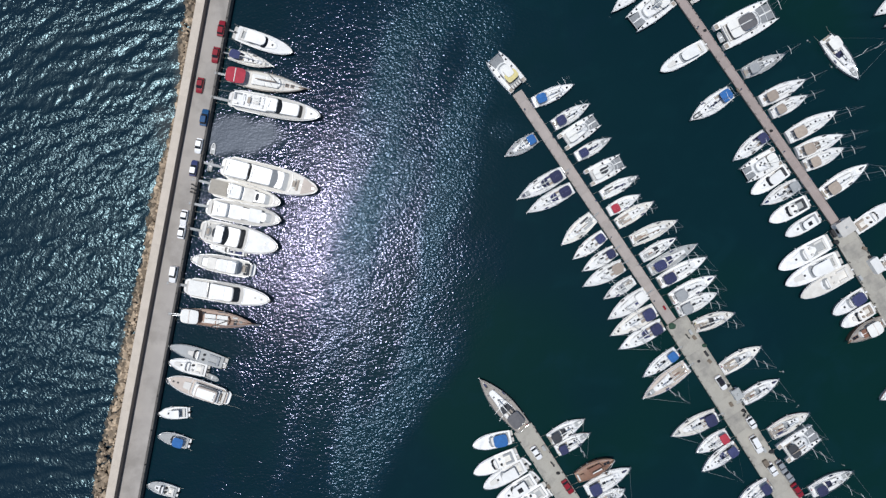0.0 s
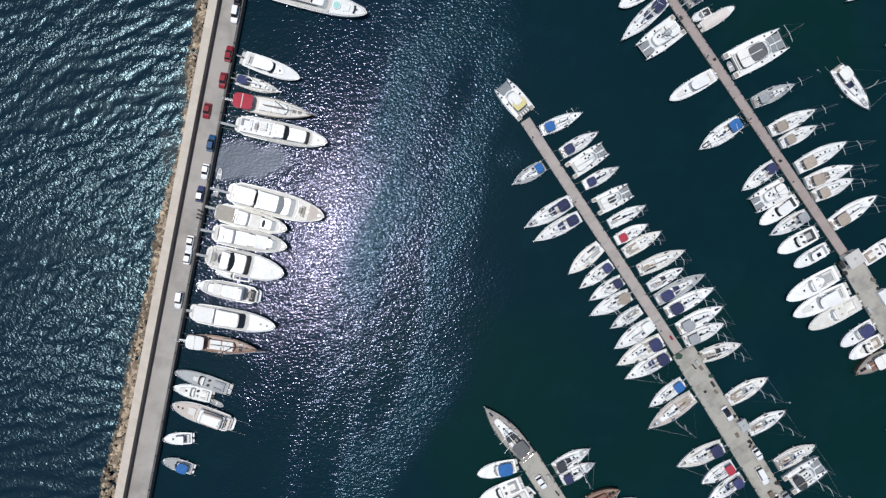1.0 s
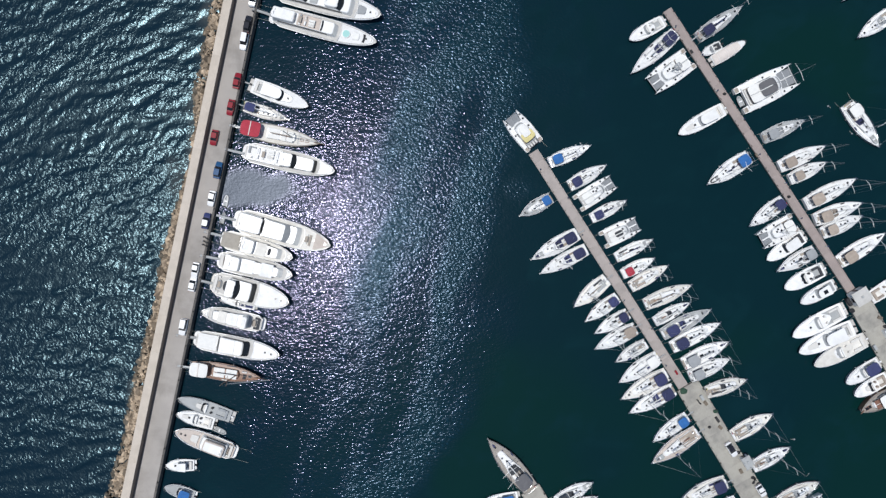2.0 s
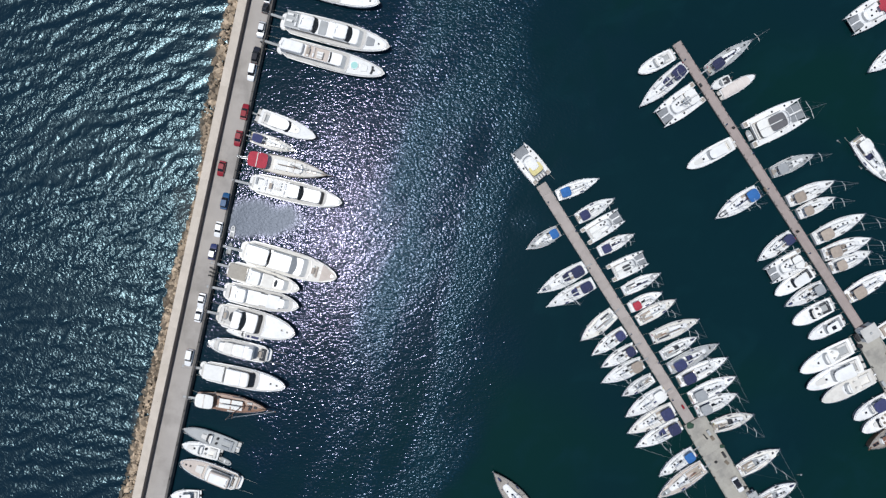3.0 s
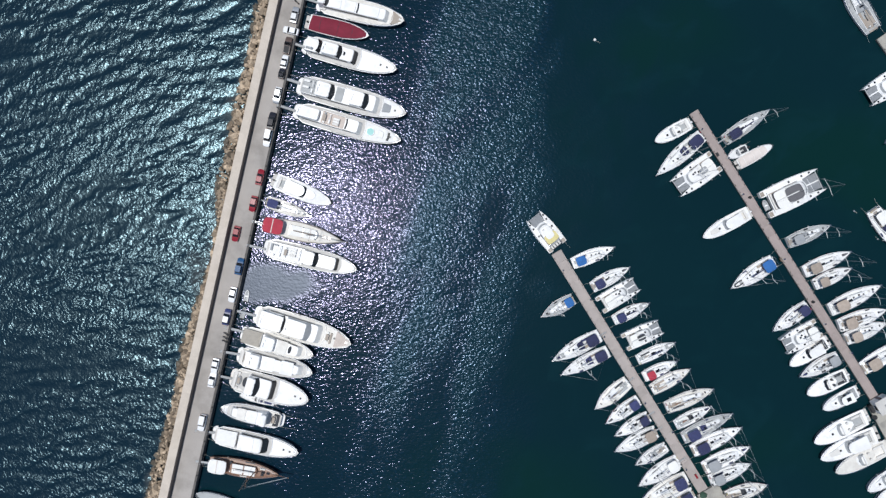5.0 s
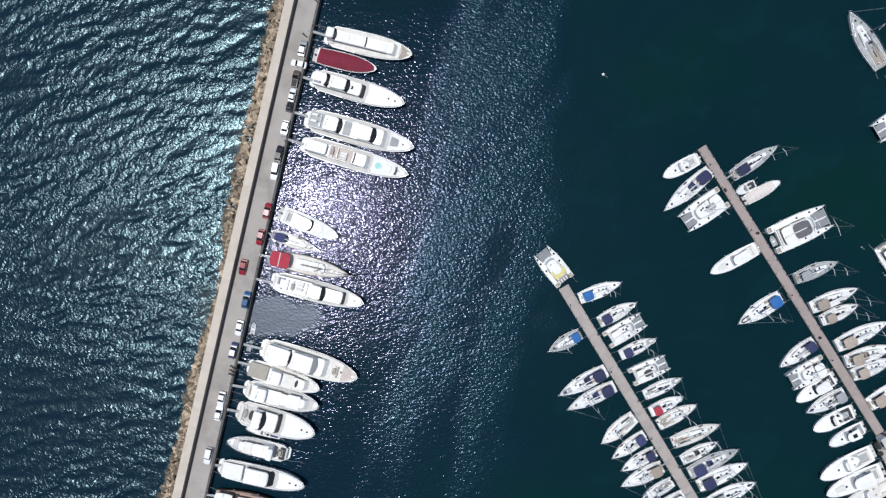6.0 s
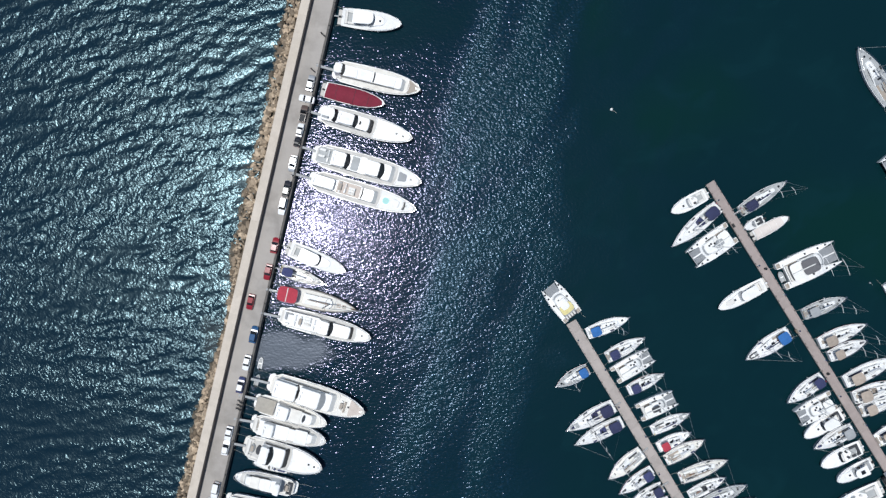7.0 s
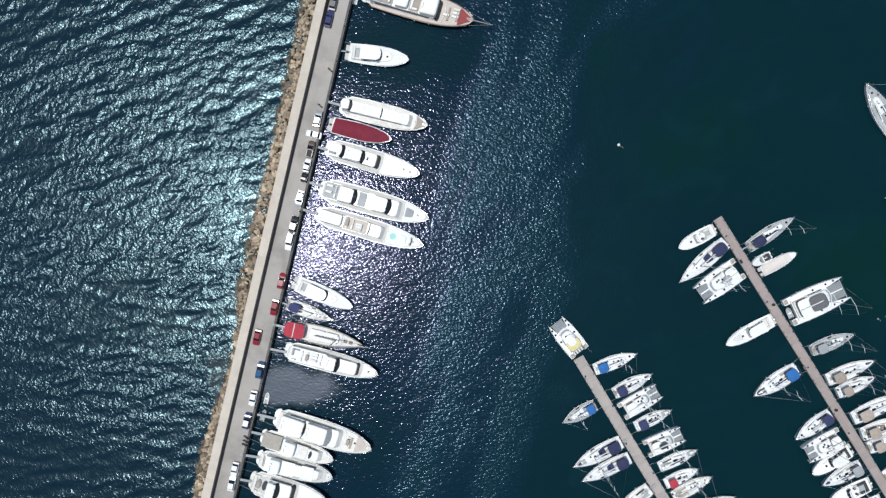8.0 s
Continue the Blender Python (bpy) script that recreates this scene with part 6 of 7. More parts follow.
motor_yacht(-70.40, -9.90, -9.5, 24.17, 5.61, [("cover", 0.08, 0.3, "white"), ("panel", 0.36, 0.5, "white")], (0.585, 0.67), start=0.33, note="white cockpit cover and dark windscreen")
wooden_boat(-70.51, -17.67, -7.4, 19.17, 4.55, awning="white", roofs=("white", "white"), deck="wood", hull="wood", masts=1, sprit=0.14, mast_height=0.7)
motorboat(-59.89, -30.94, 161.3, 14.84, 3.79, "open", deck="grey", seats="grey", hull="grey", group="yachts along the quay")
motorboat(-64.48, -33.07, 165.0, 10.12, 3.79, "cabin", engines=2, group="yachts along the quay")
inflatable(-64.67, -34.33, 0.05, -23.6, 3.85, 1.52, "grey")
motor_yacht(-58.05, -40.80, 160.5, 17.40, 5.00, [("roof", 0.17, 0.5, "rose"), ("panel", 0.22, 0.38, "teak"), ("seat", 0.4, 0.45, "dark"), ("pad", 0.62, 0.74, "cream")], (0.55, 0.6), covered=True, start=0.15, deck="rose", sole="teak", plank=False, height=0.8, note="old teak aft deck")
motorboat(-69.58, -44.40, -178.9, 7.50, 3.33, "hardtop", group="yachts along the quay")
motorboat(-69.46, -52.83, 162.4, 8.18, 3.33, "open", cover="blue", deck="grey", group="yachts along the quay")
motorboat(-72.73, -66.17, 162.8, 7.84, 3.33, "cabin", deck="grey", group="yachts along the quay")
motor_yacht(-50.90, 84.07, -13.1, 30.27, 6.67, [("open", 0.07, 0.2, "grey"), ("roof", 0.2, 0.325), ("glass", 0.325, 0.36), ("panel", 0.37, 0.44, "grey"), ("open", 0.45, 0.5, "white"), ("roof", 0.505, 0.625), ("glass", 0.625, 0.665), ("pad", 0.79, 0.86, "grey")], (0.72, 0.76), covered=True, start=0.07, note="two white hardtops and dark windscreens")
motor_yacht(-51.60, 77.33, -14.1, 29.97, 5.76, [("roof", 0.06, 0.26), ("open", 0.28, 0.49, "rose"), ("strip", 0.5, 0.515), ("pool", 0.69, 0.75), ("pad", 0.78, 0.84, "white"), ("deckstrip", 0.875, 0.895)], (0.61, 0.645), covered=True, start=0.06, deck="pale", note="turquoise whirlpool on the foredeck")
motor_yacht(-49.80, 94.78, -13.5, 26.17, 6.06, [("open", 0.06, 0.19, "white"), ("glass", 0.2, 0.23), ("roof", 0.232, 0.4), ("glass", 0.4, 0.435), ("strip", 0.45, 0.47, 0.3)], (0.545, 0.59), start=0.06, note="three dark glass bands")
motorboat(-48.17, 100.83, -11.6, 16.37, 4.70, "covered", cover="crimson", reach=0.93, group="yachts along the quay")
motor_yacht(-46.45, 106.22, -11.3, 24.04, 6.06, [("roof", 0.05, 0.135), ("glass", 0.135, 0.16), ("panel", 0.19, 0.3, "white"), ("panel", 0.33, 0.46, "white"), ("strip", 0.48, 0.495), ("panel", 0.64, 0.72, "white")], (0.79, 0.84), covered=True, start=0.05, deck="cream", bow_deck=TEAK, note="long pale upper deck")
motorboat(-44.56, 120.23, -5.5, 15.99, 5.30, "hardtop", sunroof=False, group="yachts along the quay", plank=True)
motor_yacht(-41.88, 136.60, -13.7, 30.58, 7.88, [("open", 0.1, 0.3, "planks"), ("roof", 0.32, 0.43), ("open", 0.44, 0.53, "teak"), ("roof", 0.54, 0.68, "cream"), ("clutter", 0.73, 0.8), ("clutter", 0.81, 0.88)], (0.68, 0.72), start=0.1, deck="rose", bow_deck=HULLS["red"], bow_from=0.87, sprit=True, hull="wood", note="varnished wooden sides, red bow and bowsprit")
inflatable(-43.94, 133.09, 0.05, 80, 3.6, 1.4, "white")
inflatable(-62.83, 25.70, 0.05, 80, 3.2, 1.3, "white")
inflatable(-63.69, 21.09, 0.05, 75, 3.2, 1.3, "grey")

# ---- boats on the middle pier ----
catamaran(20.26, 43.65, 131.5, 10.77, 6.06, hood="yellow", cushion="grey", helm="white", helm_size=(3.0, 0.5), mast=False, lounge=True)
sailing_boat(24.27, 39.32, 24.1, 11.87, 3.64, bimini="blue", cover="white", mast=True)
sailing_boat(29.76, 33.22, 31.0, 11.21, 3.64, bimini="navy")
catamaran(31.97, 28.43, 33.6, 11.51, 5.15, hood="white")
sailing_boat(35.86, 24.67, 28.7, 10.44, 3.33, bimini="navy", cover="navy")
catamaran(38.97, 18.83, 27.2, 10.61, 5.15, hood="white", helm="dark", helm_size=(2.2, 0.4))
sailing_boat(42.72, 14.29, 28.3, 10.92, 3.33, cover="navy")
sailing_boat(44.55, 9.86, 28.5, 9.56, 3.33, bimini="red")
sailing_boat(46.84, 6.50, 31.9, 11.51, 3.64, deck="cream")
sailing_boat(50.82, 1.91, 24.7, 13.45, 3.94, deck="cream", cover="tan")
sailing_boat(53.57, -2.67, 30.9, 10.68, 3.33, hood="dark", bimini=None)
sailing_boat(55.71, -6.04, 29.5, 14.56, 3.94, bimini="navy", hood="navy", deck="grey")
sailing_boat(58.31, -9.40, 28.9, 14.48, 4.09, bimini="navy")
sailing_boat(61.52, -13.84, 28.2, 13.52, 4.24, bimini="grey", cover="grey")
sailing_boat(63.35, -17.21, 26.2, 11.74, 3.94, bimini="grey")
sailing_boat(67.94, -21.35, 19.9, 11.21, 3.94, deck="cream", hood="dark")
sailing_boat(75.29, -32.99, 31.7, 12.21, 4.24, hood="grey", deck="cream")
sailing_boat(80.96, -41.27, 31.1, 11.24, 3.79, hood="grey")
sailing_boat(88.47, -50.47, 29.6, 11.77, 4.24, hood="grey", deck="cream")
catamaran(91.63, -56.02, 35.0, 11.17, 6.06, hood="dark", cover="tan")
sailing_boat(99.52, -66.29, 27.8, 12.45, 3.94, bimini="navy", hood="navy")
sailing_boat(25.03, 30.03, -148.4, 9.86, 3.64, bimini="blue", deck="grey")
sailing_boat(32.34, 20.56, -149.4, 14.36, 4.24, bimini="navy", hood="navy")
sailing_boat(34.79, 16.44, -151.0, 14.14, 3.94, bimini="navy", hood="navy")
sailing_boat(40.43, 8.50, -138.3, 11.46, 4.24, deck="cream", cover="tan")
sailing_boat(43.49, 3.76, -141.9, 10.87, 3.64, bimini="navy")
sailing_boat(46.39, -0.52, -147.5, 10.50, 3.64, bimini="navy")
sailing_boat(48.53, -4.50, -151.9, 12.30, 4.09, bimini="tan", deck="white")
sailing_boat(51.43, -8.48, -147.4, 9.61, 3.33, hood="grey")
sailing_boat(54.79, -12.00, -145.4, 12.62, 4.39, bimini="white")
sailing_boat(57.24, -16.59, -150.1, 14.10, 4.55, bimini="navy", deck="cream")
sailing_boat(59.23, -20.57, -150.6, 13.68, 4.24, bimini="navy", hood="navy")
sailing_boat(63.05, -27.92, -143.1, 11.46, 3.64, bimini="blue")
sailing_boat(65.81, -31.90, -144.2, 14.89, 4.55, deck="rose", cover="white")
sailing_boat(73.93, -45.24, -155.5, 13.62, 4.55, bimini="navy", deck="cream")
sailing_boat(76.84, -50.30, -149.5, 9.94, 3.94, bimini="red")
sailing_boat(79.29, -53.53, -144.0, 11.72, 3.94, bimini="navy", hood="navy")
sailing_boat(88.18, -63.66, -145.8, 10.91, 4.24, bimini="navy")

# ---- boats on the eastern pier ----
motorboat(53.72, 77.81, -149.5, 10.55, 3.79, "cabin")
sailing_boat(57.15, 74.69, -136.5, 16.22, 4.24, bimini="navy", hood="navy")
catamaran(61.03, 68.18, -142.5, 13.31, 6.67, hood="white", helm="grey", cover="white")
motorboat(70.45, 54.75, -149.4, 14.08, 4.09, "hardtop")
sailing_boat(77.6, 42.2, -145.0, 13.49, 4.5, bimini="blue", cover="navy")
sailing_boat(87.12, 30.69, -141.5, 11.49, 3.94, bimini="navy")
catamaran(90.27, 24.99, -149.2, 10.97, 5.76, hood="white")
motorboat(92.78, 21.23, -146.0, 11.96, 4.09, "hardtop", seats="dark")
sailing_boat(95.84, 17.41, -150.1, 11.61, 3.94, bimini="grey", cover="grey")
motorboat(98.29, 12.52, -152.5, 11.86, 4.39, "open", seats="dark")
motorboat(101.35, 8.40, -150.5, 10.51, 3.79, "hardtop", seats="grey")
motorboat(103.96, 1.68, -151.5, 15.63, 5.00, "cabin", seats="cream")
motorboat(106.72, -2.91, -154.0, 16.31, 5.00, "hardtop")
motorboat(110.09, -6.12, -152.2, 15.70, 4.70, "open", deck="cream")
motorboat(113.92, -12.24, -146.8, 10.58, 3.94, "cabin", cover="navy")
motorboat(116.22, -16.22, -150.4, 10.18, 3.94, "open", seats="tan")
wooden_boat(118.73, -19.65, -150.7, 11.49, 4.24, awning="white", roofs=("brown",), deck="planks", masts=0, sprit=0.05, bow_in=True, group="boats moored along the piers", canopy_span=(0.2, 0.55))
sailing_boat(63.15, 73.64, 36.8, 14.08, 3.64, bimini="navy", cover="navy", deck="grey")
motorboat(69.19, 71.83, -151.2, 5.76, 2.58, "open", seats="dark")
motorboat(67.20, 67.41, 32.6, 9.88, 3.18, "covered", cover="blush", reach=0.8)
catamaran(74.45, 56.75, 27.9, 16.45, 8.0, hood="white", helm="slate", helm_size=(4.6, 0.68), tender=True)
sailing_boat(81.22, 47.17, 25.1, 11.83, 3.64, hood="grey", bimini="grey", deck="grey")
sailing_boat(85.79, 39.61, 26.2, 13.21, 3.94, bimini="tan")
sailing_boat(88.65, 36.30, 27.1, 10.55, 3.64, bimini="tan")
sailing_boat(93.07, 29.76, 28.9, 14.79, 4.24, bimini="tan")
sailing_boat(95.67, 25.64, 21.7, 13.13, 4.24, bimini="tan", hood="tan")
sailing_boat(97.66, 22.13, 25.1, 11.45, 3.94, bimini="tan")
sailing_boat(102.41, 14.50, 34.2, 14.36, 4.39, bimini="tan")
motorboat(111.28, 5.02, 34.9, 12.26, 4.09, "open", seats="tan")
sailing_boat(118.64, -4.76, 30.4, 12.03, 4.09, deck="white")

# ---- boats off and beyond the eastern pier ----
sailing_boat(103.15, 56.79, -52.4, 14.29, 4.70, bimini="white", hood="navy", plank=False)
sailing_boat(127.27, 69.88, -146.8, 13.27, 4.09, hood="grey")
sailing_boat(130.33, 66.08, -150.3, 13.14, 4.09, hood="grey")
sailing_boat(115.16, 81.83, -142.3, 12.20, 4.09, hood="grey")
catamaran(111.41, 93.79, -146.4, 14.05, 6.67, hood="red", helm="red", mast=False, power=True)
sailing_boat(127.90, -35.67, -151.0, 11.35, 3.94, hood="grey")
sailing_boat(101.0, 103.94, 124.7, 17.0, 5.2, deck="grey", cover="grey", hood="grey")

# ---- boats on the southern pier ----
sailing_boat(21.45, -48.53, 131.8, 17.89, 5.45, deck="planks", hull="dark", cover="white", hood="dark", bimini="slate", cockpit="planks")
motorboat(18.08, -51.13, -167.6, 10.66, 4.24, "open", cover="blue")
motorboat(19.30, -56.04, -156.7, 12.34, 4.39, "open", seats="grey")
motorboat(21.75, -58.80, -151.9, 12.67, 4.39, "hardtop")
motorboat(24.35, -62.49, -147.9, 12.66, 4.39, "hardtop")
motorboat(27.41, -65.26, -145.9, 12.02, 4.39, "cabin")
inflatable(23.10, -59.43, 0.05, 136.7, 3.38, 1.97, "white")
inflatable(25.55, -63.44, 0.05, 131.5, 3.71, 1.97, "white")
inflatable(28.94, -67.77, 0.05, 128.5, 3.95, 1.97, "white")
sailing_boat(28.49, -51.91, 30.8, 11.05, 3.94, hood="dark", bimini="dark")
sailing_boat(30.48, -54.98, 28.9, 10.14, 3.64, bimini="navy")
wooden_boat(35.81, -62.06, 27.6, 11.17, 4.09, roofs=("brown",), deck="wood", masts=1, sprit=0.0, bow_in=True, mast_height=0.6, group="boats moored along the piers")
sailing_boat(38.59, -66.04, 29.2, 13.50, 4.55, bimini="navy")
sailing_boat(42.26, -69.27, 31.2, 7.69, 3.94, hood="grey")

# ---- vehicles on the quay ----
car(-59.41, 58.97, 2.0, QUAY_TURN + 0, "red")
car(-60.94, 51.89, 2.0, QUAY_TURN + 180, "red")
car(-64.03, 35.16, 2.0, QUAY_TURN + 0, "blue", 4.6, 1.85, 1.75)
car(-65.57, 27.62, 2.0, QUAY_TURN + 180, "white", 4.2)
car(-66.95, 21.59, 2.0, QUAY_TURN + 0, "navy", 4.4, roof="white")
car(-69.58, 8.60, 2.0, QUAY_TURN + 180, "white", 3.9)
car(-70.20, 4.82, 2.0, QUAY_TURN + 0, "white", 4.3)
car(-72.52, -6.82, 2.0, QUAY_TURN + 180, "white", 4.6, 1.85, 1.85, van=True)
car(-49.00, 132.48, 2.0, QUAY_TURN + 0, "grey")
car(-49.99, 128.17, 2.0, QUAY_TURN + 0, "navy", 4.5)
car(-51.77, 101.98, 2.0, QUAY_TURN + 0, "silver")
car(-52.62, 97.80, 2.0, QUAY_TURN + 90, "white", 4.2)
car(-53.34, 93.92, 2.0, QUAY_TURN + 0, "brown", 4.5, 1.8, 1.6, pickup=True)
car(-54.03, 89.59, 2.0, QUAY_TURN + 0, "white", 3.6, 1.65)
car(-54.64, 86.46, 2.0, QUAY_TURN + 0, "black", 2.7, 1.6)
car(-55.57, 80.78, 2.0, QUAY_TURN + 180, "silver", 4.5)
car(-56.91, 74.04, 2.0, QUAY_TURN + 0, "black", 4.5)
car(-57.74, 69.40, 2.0, QUAY_TURN + 180, "white", 4.6, 1.85, 1.9, van=True)
car(-65.20, 43.78, 2.0, QUAY_TURN + 180, "red", 4.2)
scooter(-67.17, 16.04, 2.0, QUAY_TURN + 75, "grey")
scooter(-67.33, 15.13, 2.0, QUAY_TURN + 80, "black")
scooter(-67.02, 17.10, 2.0, QUAY_TURN + 70, "black")
scooter(-49.18, 114.93, 2.0, QUAY_TURN + 60, "black")
scooter(-51.44, 105.50, 2.0, QUAY_TURN + 60, "brown")
scooter(-55.24, 77.26, 2.0, QUAY_TURN + 60, "grey")

# ---- vehicles on the piers ----
car(74.88, -36.38, 0.955, -56.3, "white", roof="black", group="cars parked on the piers")
car(83.12, -47.23, 0.955, -56.3, "white", 3.6, group="cars parked on the piers")
car(84.43, -53.11, 0.955, -60.1, "white", 5.2, 1.95, 2.0, van=True, group="cars parked on the piers")
car(88.78, -59.92, 0.955, -55.0, "white", 4.0, group="cars parked on the piers")
car(91.22, -59.16, 0.955, -56.3, "silver", 4.0, group="cars parked on the piers")
car(93.13, -61.76, 0.955, -50.9, "silver", 4.0, group="cars parked on the piers")
car(95.51, -65.59, 0.955, -54.0, "red", 4.3, group="cars parked on the piers")
car(24.95, -55.31, 0.955, -55.7, "white", 4.0, group="cars parked on the piers")
car(33.42, -64.50, 0.955, -56.4, "red", 4.2, group="cars parked on the piers")
scooter(81.33, -44.89, 0.955, 60, "black")
scooter(82.09, -45.81, 0.955, 55, "grey")
scooter(29.37, -58.44, 0.955, -50, "black")
scooter(65.88, -23.91, 0.955, -50, "black")

# ---- stores and huts on the piers ----
kiosk(107.3, 5.5, 0.955, -57, 3.5, 4.0, 2.7, DECKS["pale"])
kiosk(78.75, -39.24, 0.955, -57, 2.6, 2.0, 2.0, DECK_GREY, "small hut with a grey roof on the pier")
locker_box(66.68, -22.71, 0.955, -57)
pallet_stack(67.79, -24.25, 0.955, -50)
net_heap(70.54, -26.40, 0.955, 0.7)
locker_box(71.00, -28.54, 0.955, -55, (1.6, 0.6, 0.6), RUBBER, "black storage box standing on the pier")
pallet_stack(71.92, -30.69, 0.955, -40, 2)
net_heap(69.02, -30.68, 0.955, 0.5, RUBBER)
net_heap(61.83, -21.18, 0.955, 1.1)
net_heap(76.98, -37.28, 0.955, 0.6, RUBBER)
pallet_stack(77.75, -42.34, 0.955, -60)
net_heap(81.12, -44.03, 0.955, 0.6, RUBBER)
locker_box(86.64, -54.61, 0.955, -57)
locker_box(87.10, -58.29, 0.955, -57, (2.0, 1.2, 0.9), PALLET, "brown wooden crate standing on the pier")
net_heap(88.78, -55.23, 0.955, 0.8, RUBBER)
locker_box(105.2, 3.9, 0.955, -57, (2.2, 0.8, 0.8), RUBBER, "black storage box standing on the pier")
net_heap(106.3, 1.6, 0.955, 0.8, RUBBER)
net_heap(115.27, -2.47, 0.955, 0.6, RUBBER)
pallet_stack(113.74, -0.17, 0.955, -20)
locker_box(116.40, -4.74, 0.955, -57, (4.2, 2.4, 1.6), DECK_WHITE, "large white covered trailer box on the pier")
locker_box(112.54, -8.12, 0.955, -57)
locker_box(26.96, -54.06, 0.955, -57)
net_heap(30.93, -60.97, 0.955, 0.6, RUBBER)
pallet_stack(28.33, -64.64, 0.955, -60, 2)
locker_box(61.42, 69.82, 0.855, -55, (1.0, 0.5, 0.5), RUBBER, "black storage box standing on the pier")
net_heap(70.64, 58.77, 0.855, 0.5, RUBBER)
locker_box(79.53, 42.59, 0.855, -55, (1.0, 0.5, 0.5), PALLET, "brown wooden crate standing on the pier")
net_heap(88.61, 31.66, 0.855, 0.5, RUBBER)
locker_box(59.69, -16.13, 0.855, -57, (1.2, 0.5, 0.5), PAINT["red"], "red dock box standing on the pier")

# ---- mooring buoys ----
mooring_buoy(98.84, 56.30, 0.24, "grey")
mooring_buoy(105.45, 49.09, 0.24, "grey")
mooring_buoy(92.40, -33.70, 0.27, "grey")
mooring_buoy(96.57, -42.95, 0.18, "grey")
mooring_buoy(109.08, -59.32, 0.18, "grey")
mooring_buoy(27.91, 99.16, 0.40, "white")

# ---- pedestals and bollards ----
first = None
for key, count, gap, off, top in (("m", 7, 10.4, 1.05, 0.85), ("r", 8, 10.2, 0.9, 0.85)):
    a, d, turn = PIERS[key]
    side = Vector((-d.y, d.x, 0))
    for i in range(count):
        p = a + d * (5 + gap * i) + side * off * (1 if i % 2 else -1)
        if first is None:
            first = pedestal(p.x, p.y, top, turn)
        else:
            copy_thing(first, pose(p.x, p.y, top, 0, 0, turn))
first = None
for i in range(26):
    p = quay(-78 + 9.4 * i, -0.3, 2.06)
    if first is None:
        first = cleat(p.x, p.y, p.z, QUAY_TURN)
    else:
        copy_thing(first, pose(p.x, p.y, p.z, 0, 0, QUAY_TURN))
for key, off, top in (("mw", 3.1, 1.0), ("rw", 2.8, 1.0), ("l", 2.6, 1.0)):
    a, d, turn = PIERS[key]
    side = Vector((-d.y, d.x, 0))
    for i in range(8):
        for s in (-1, 1):
            p = a + d * (3 + 6.5 * i) + side * off * s
            copy_thing(first, pose(p.x, p.y, top, 0, 0, turn))

# ---- quay edge stones, wall coping and breakwater rocks ----
stone = Build().box(0.015, 2.385, -0.3, 0.3, -0.26, 0.06, 0.025).mesh("edge_stone", KERB)
for i in range(110):
    p = quay(-88 + 2.4 * i, -0.31, 2.0)
    piece("edge_stone", stone, quay_wall, pose(p.x, p.y, p.z, 0, 0, QUAY_TURN))
for a, b in ((U0, -88.1), (176.1, U1)):
    e = new("edge_stone", quay_prism(a, b, [(-0.61, 1.75), (-0.61, 2.06), (0.0, 2.06), (0.0, 1.75)]).mesh("edge_stone", KERB))
    e.parent = quay_wall
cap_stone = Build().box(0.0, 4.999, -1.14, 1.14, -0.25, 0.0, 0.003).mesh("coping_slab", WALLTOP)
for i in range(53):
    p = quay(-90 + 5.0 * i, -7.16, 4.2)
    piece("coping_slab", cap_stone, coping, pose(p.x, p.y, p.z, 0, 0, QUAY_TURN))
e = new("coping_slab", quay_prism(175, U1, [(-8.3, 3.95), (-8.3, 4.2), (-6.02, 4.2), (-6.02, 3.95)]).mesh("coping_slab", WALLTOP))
e.parent = coping


def rock_shape(seed):
    bm = bmesh.new()
    bmesh.ops.create_icosphere(bm, subdivisions=1, radius=1.0)
    rng = random.Random(seed)
    for v in bm.verts:
        k = rng.uniform(0.72, 1.2)
        v.co = Vector((v.co.x * k * 1.15, v.co.y * k * 0.9, v.co.z * rng.uniform(0.6, 0.95)))
    for v in bm.verts:
        if v.co.z > 0.55:
            v.co.z = 0.55 + (v.co.z - 0.55) * 0.3
    v2, f2 = [tuple(v.co) for v in bm.verts], [tuple(w.index for w in f.verts) for f in bm.faces]
    bm.free()
    return v2, f2


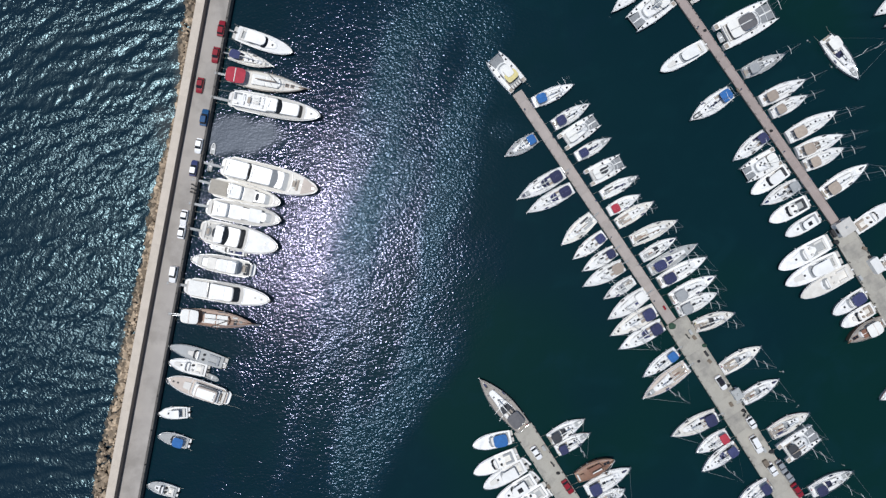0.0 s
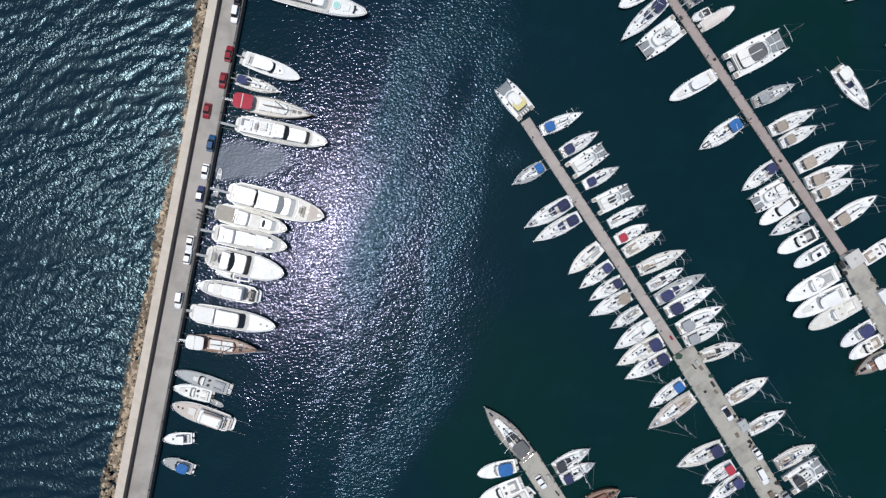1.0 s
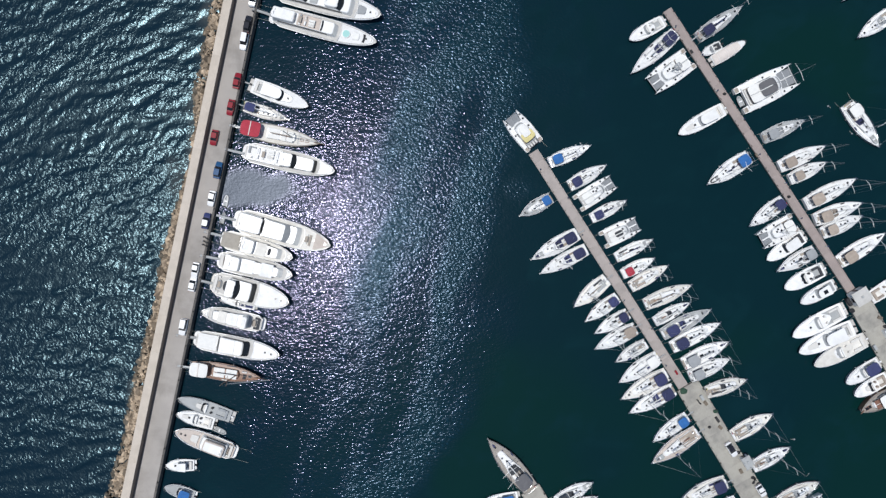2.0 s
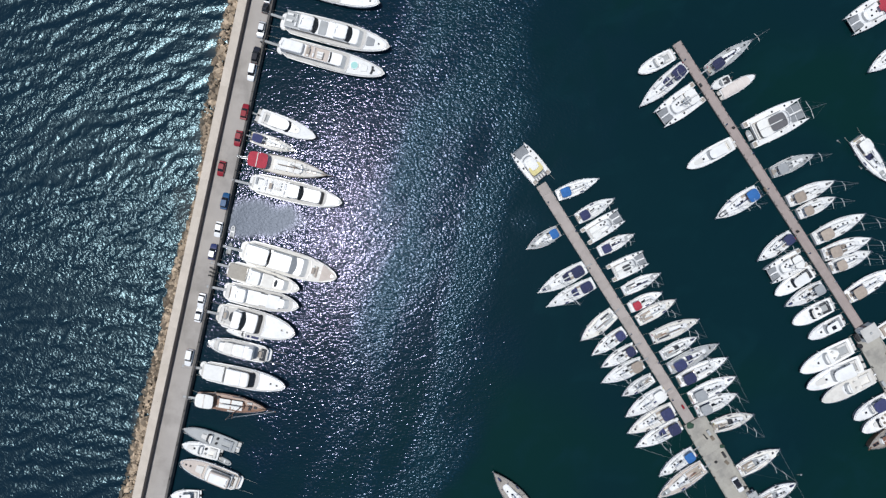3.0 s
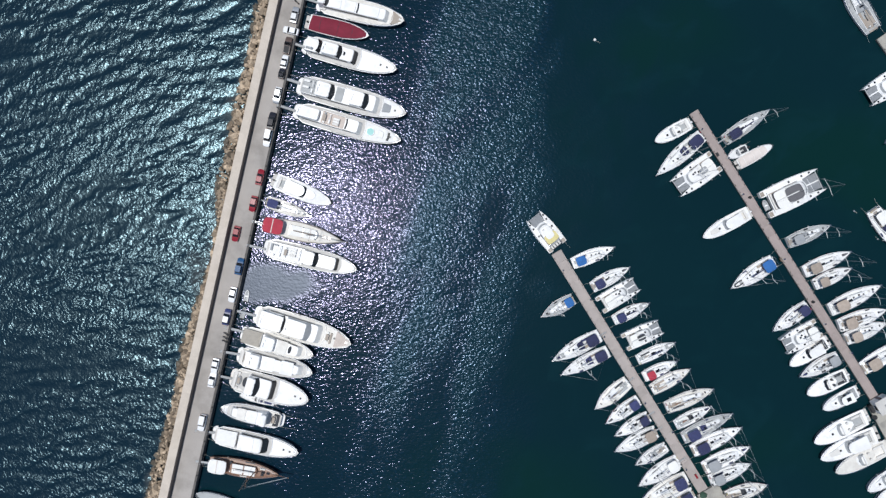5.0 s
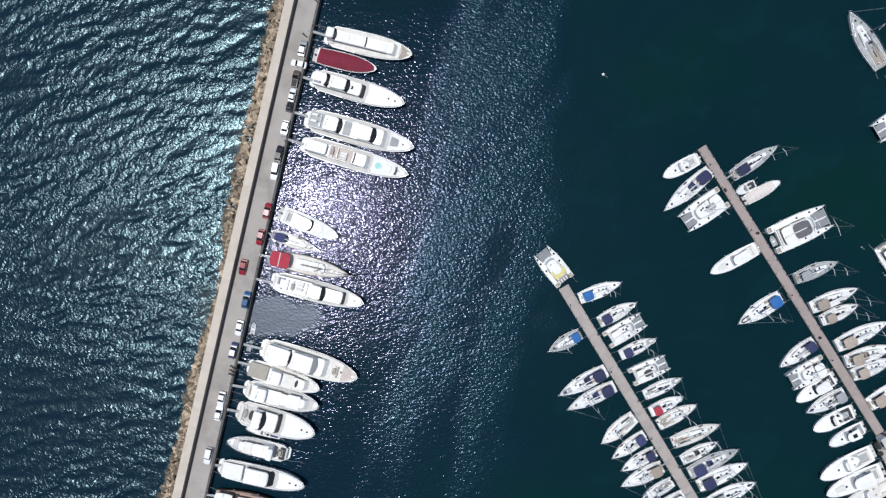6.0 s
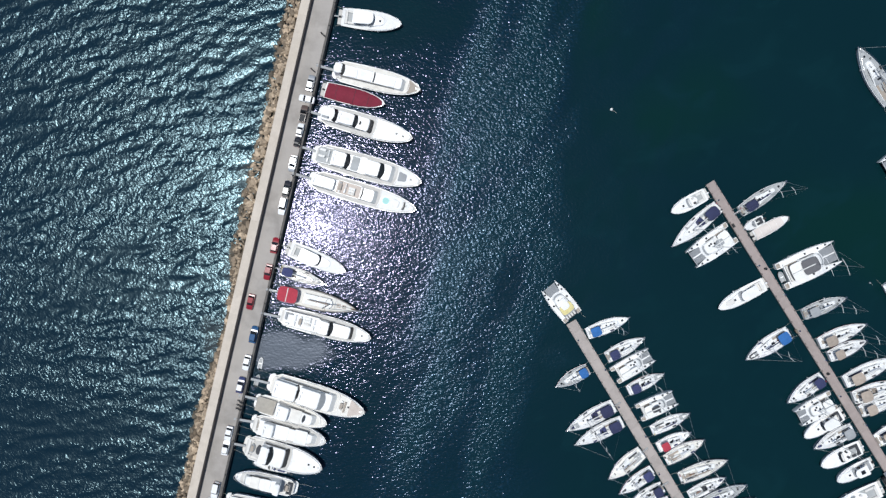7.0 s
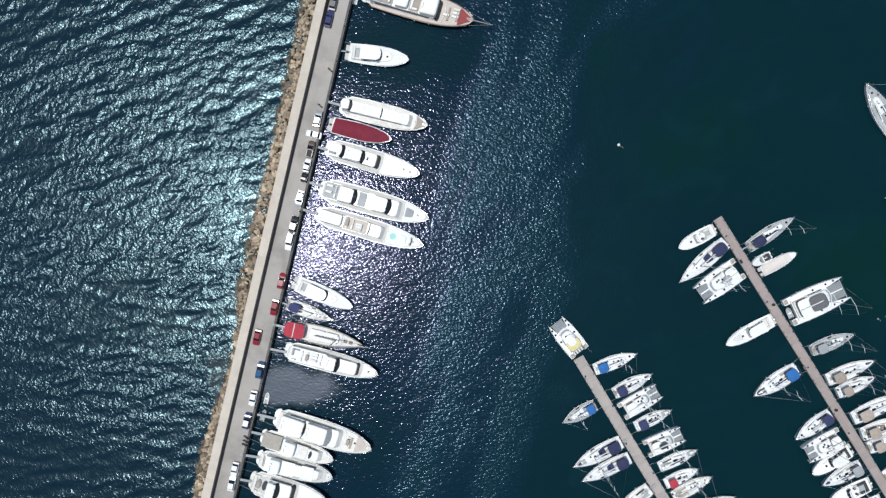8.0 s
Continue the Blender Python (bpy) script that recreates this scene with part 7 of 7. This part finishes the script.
SHAPES = [rock_shape(40 + i) for i in range(9)]
ROCK_MESHES = []
for i, (vs, fs) in enumerate(SHAPES):
    for mat in (ROCK, WETROCK):
        me = bpy.data.meshes.new("rock")
        me.from_pydata(vs, [], fs)
        me.materials.append(mat)
        ROCK_MESHES.append(me)
rng = random.Random(5)
armour = tagged(new("rock_armour", Build().box(-0.5, 0.5, -0.5, 0.5, -0.5, 0.2, 0.1).mesh("rock_armour", ROCK)), "tawny boulders piled along the sea side of the wall", "rocks", kind="structure")
armour.matrix_basis = Matrix.Translation(quay(0, -10, 0.6))
inverse = armour.matrix_basis.inverted()
dry, wet = Build(), Build()
count = 0
for i in range(4200):
    u = rng.uniform(-105, 190)
    reach = 3.5 + 0.01 * u + 0.04 * max(0, -u) - 3.0 * math.exp(-((u - 37) / 11) ** 2) + 1.1 * noise.noise((u * 0.06, 3.0, 0)) + 0.8 * noise.noise((u * 0.25, 9.0, 0))
    k = rng.random() ** 0.9
    v = -8.5 - k * max(0.3, reach)
    size = rng.uniform(0.22, 0.66) * (1.9 if rng.random() < 0.16 else 1)
    z = 3.1 - 3.2 * k + rng.uniform(-0.25, 0.3)
    is_wet = z < 0.55 + rng.uniform(-0.3, 0.3)
    m = Matrix.Translation(quay(u, v, z)) @ Euler((rng.uniform(-0.5, 0.5), rng.uniform(-0.5, 0.5), rng.uniform(0, 6.28))).to_matrix().to_4x4() @ Matrix.Diagonal((size, size * rng.uniform(0.7, 1.1), size * 0.75, 1))
    w = rng.randrange(len(SHAPES))
    if -20 < u < 75 and rng.random() < 0.4 and count < 300 and not is_wet:
        count += 1
        piece("rock", ROCK_MESHES[2 * w], armour, inverse @ m)
        continue
    b = wet if is_wet else dry
    o = len(b.v)
    b.v += [tuple(m @ Vector(p)) for p in SHAPES[w][0]]
    b.f += [tuple(o + q for q in f) for f in SHAPES[w][1]]


def island_variation(mat):
    """A copy of a rock surface that varies from piece to piece of one mesh."""
    m = mat.copy()
    for n in list(m.node_tree.nodes):
        if n.type == "OBJECT_INFO":
            g = m.node_tree.nodes.new("ShaderNodeNewGeometry")
            for l in list(n.outputs["Random"].links):
                m.node_tree.links.new(g.outputs["Random Per Island"], l.to_socket)
    return m


for name, b, mat, label in (("dry_rocks", dry, ROCK, "tawny dry boulders of the breakwater"), ("wet_rocks", wet, WETROCK, "dark wet weedy boulders at the waterline")):
    me = bpy.data.meshes.new(name)
    me.from_pydata(b.v, [], b.f)
    me.materials.append(island_variation(mat))
    tagged(new(name, me), label, "rocks", kind="stuff")
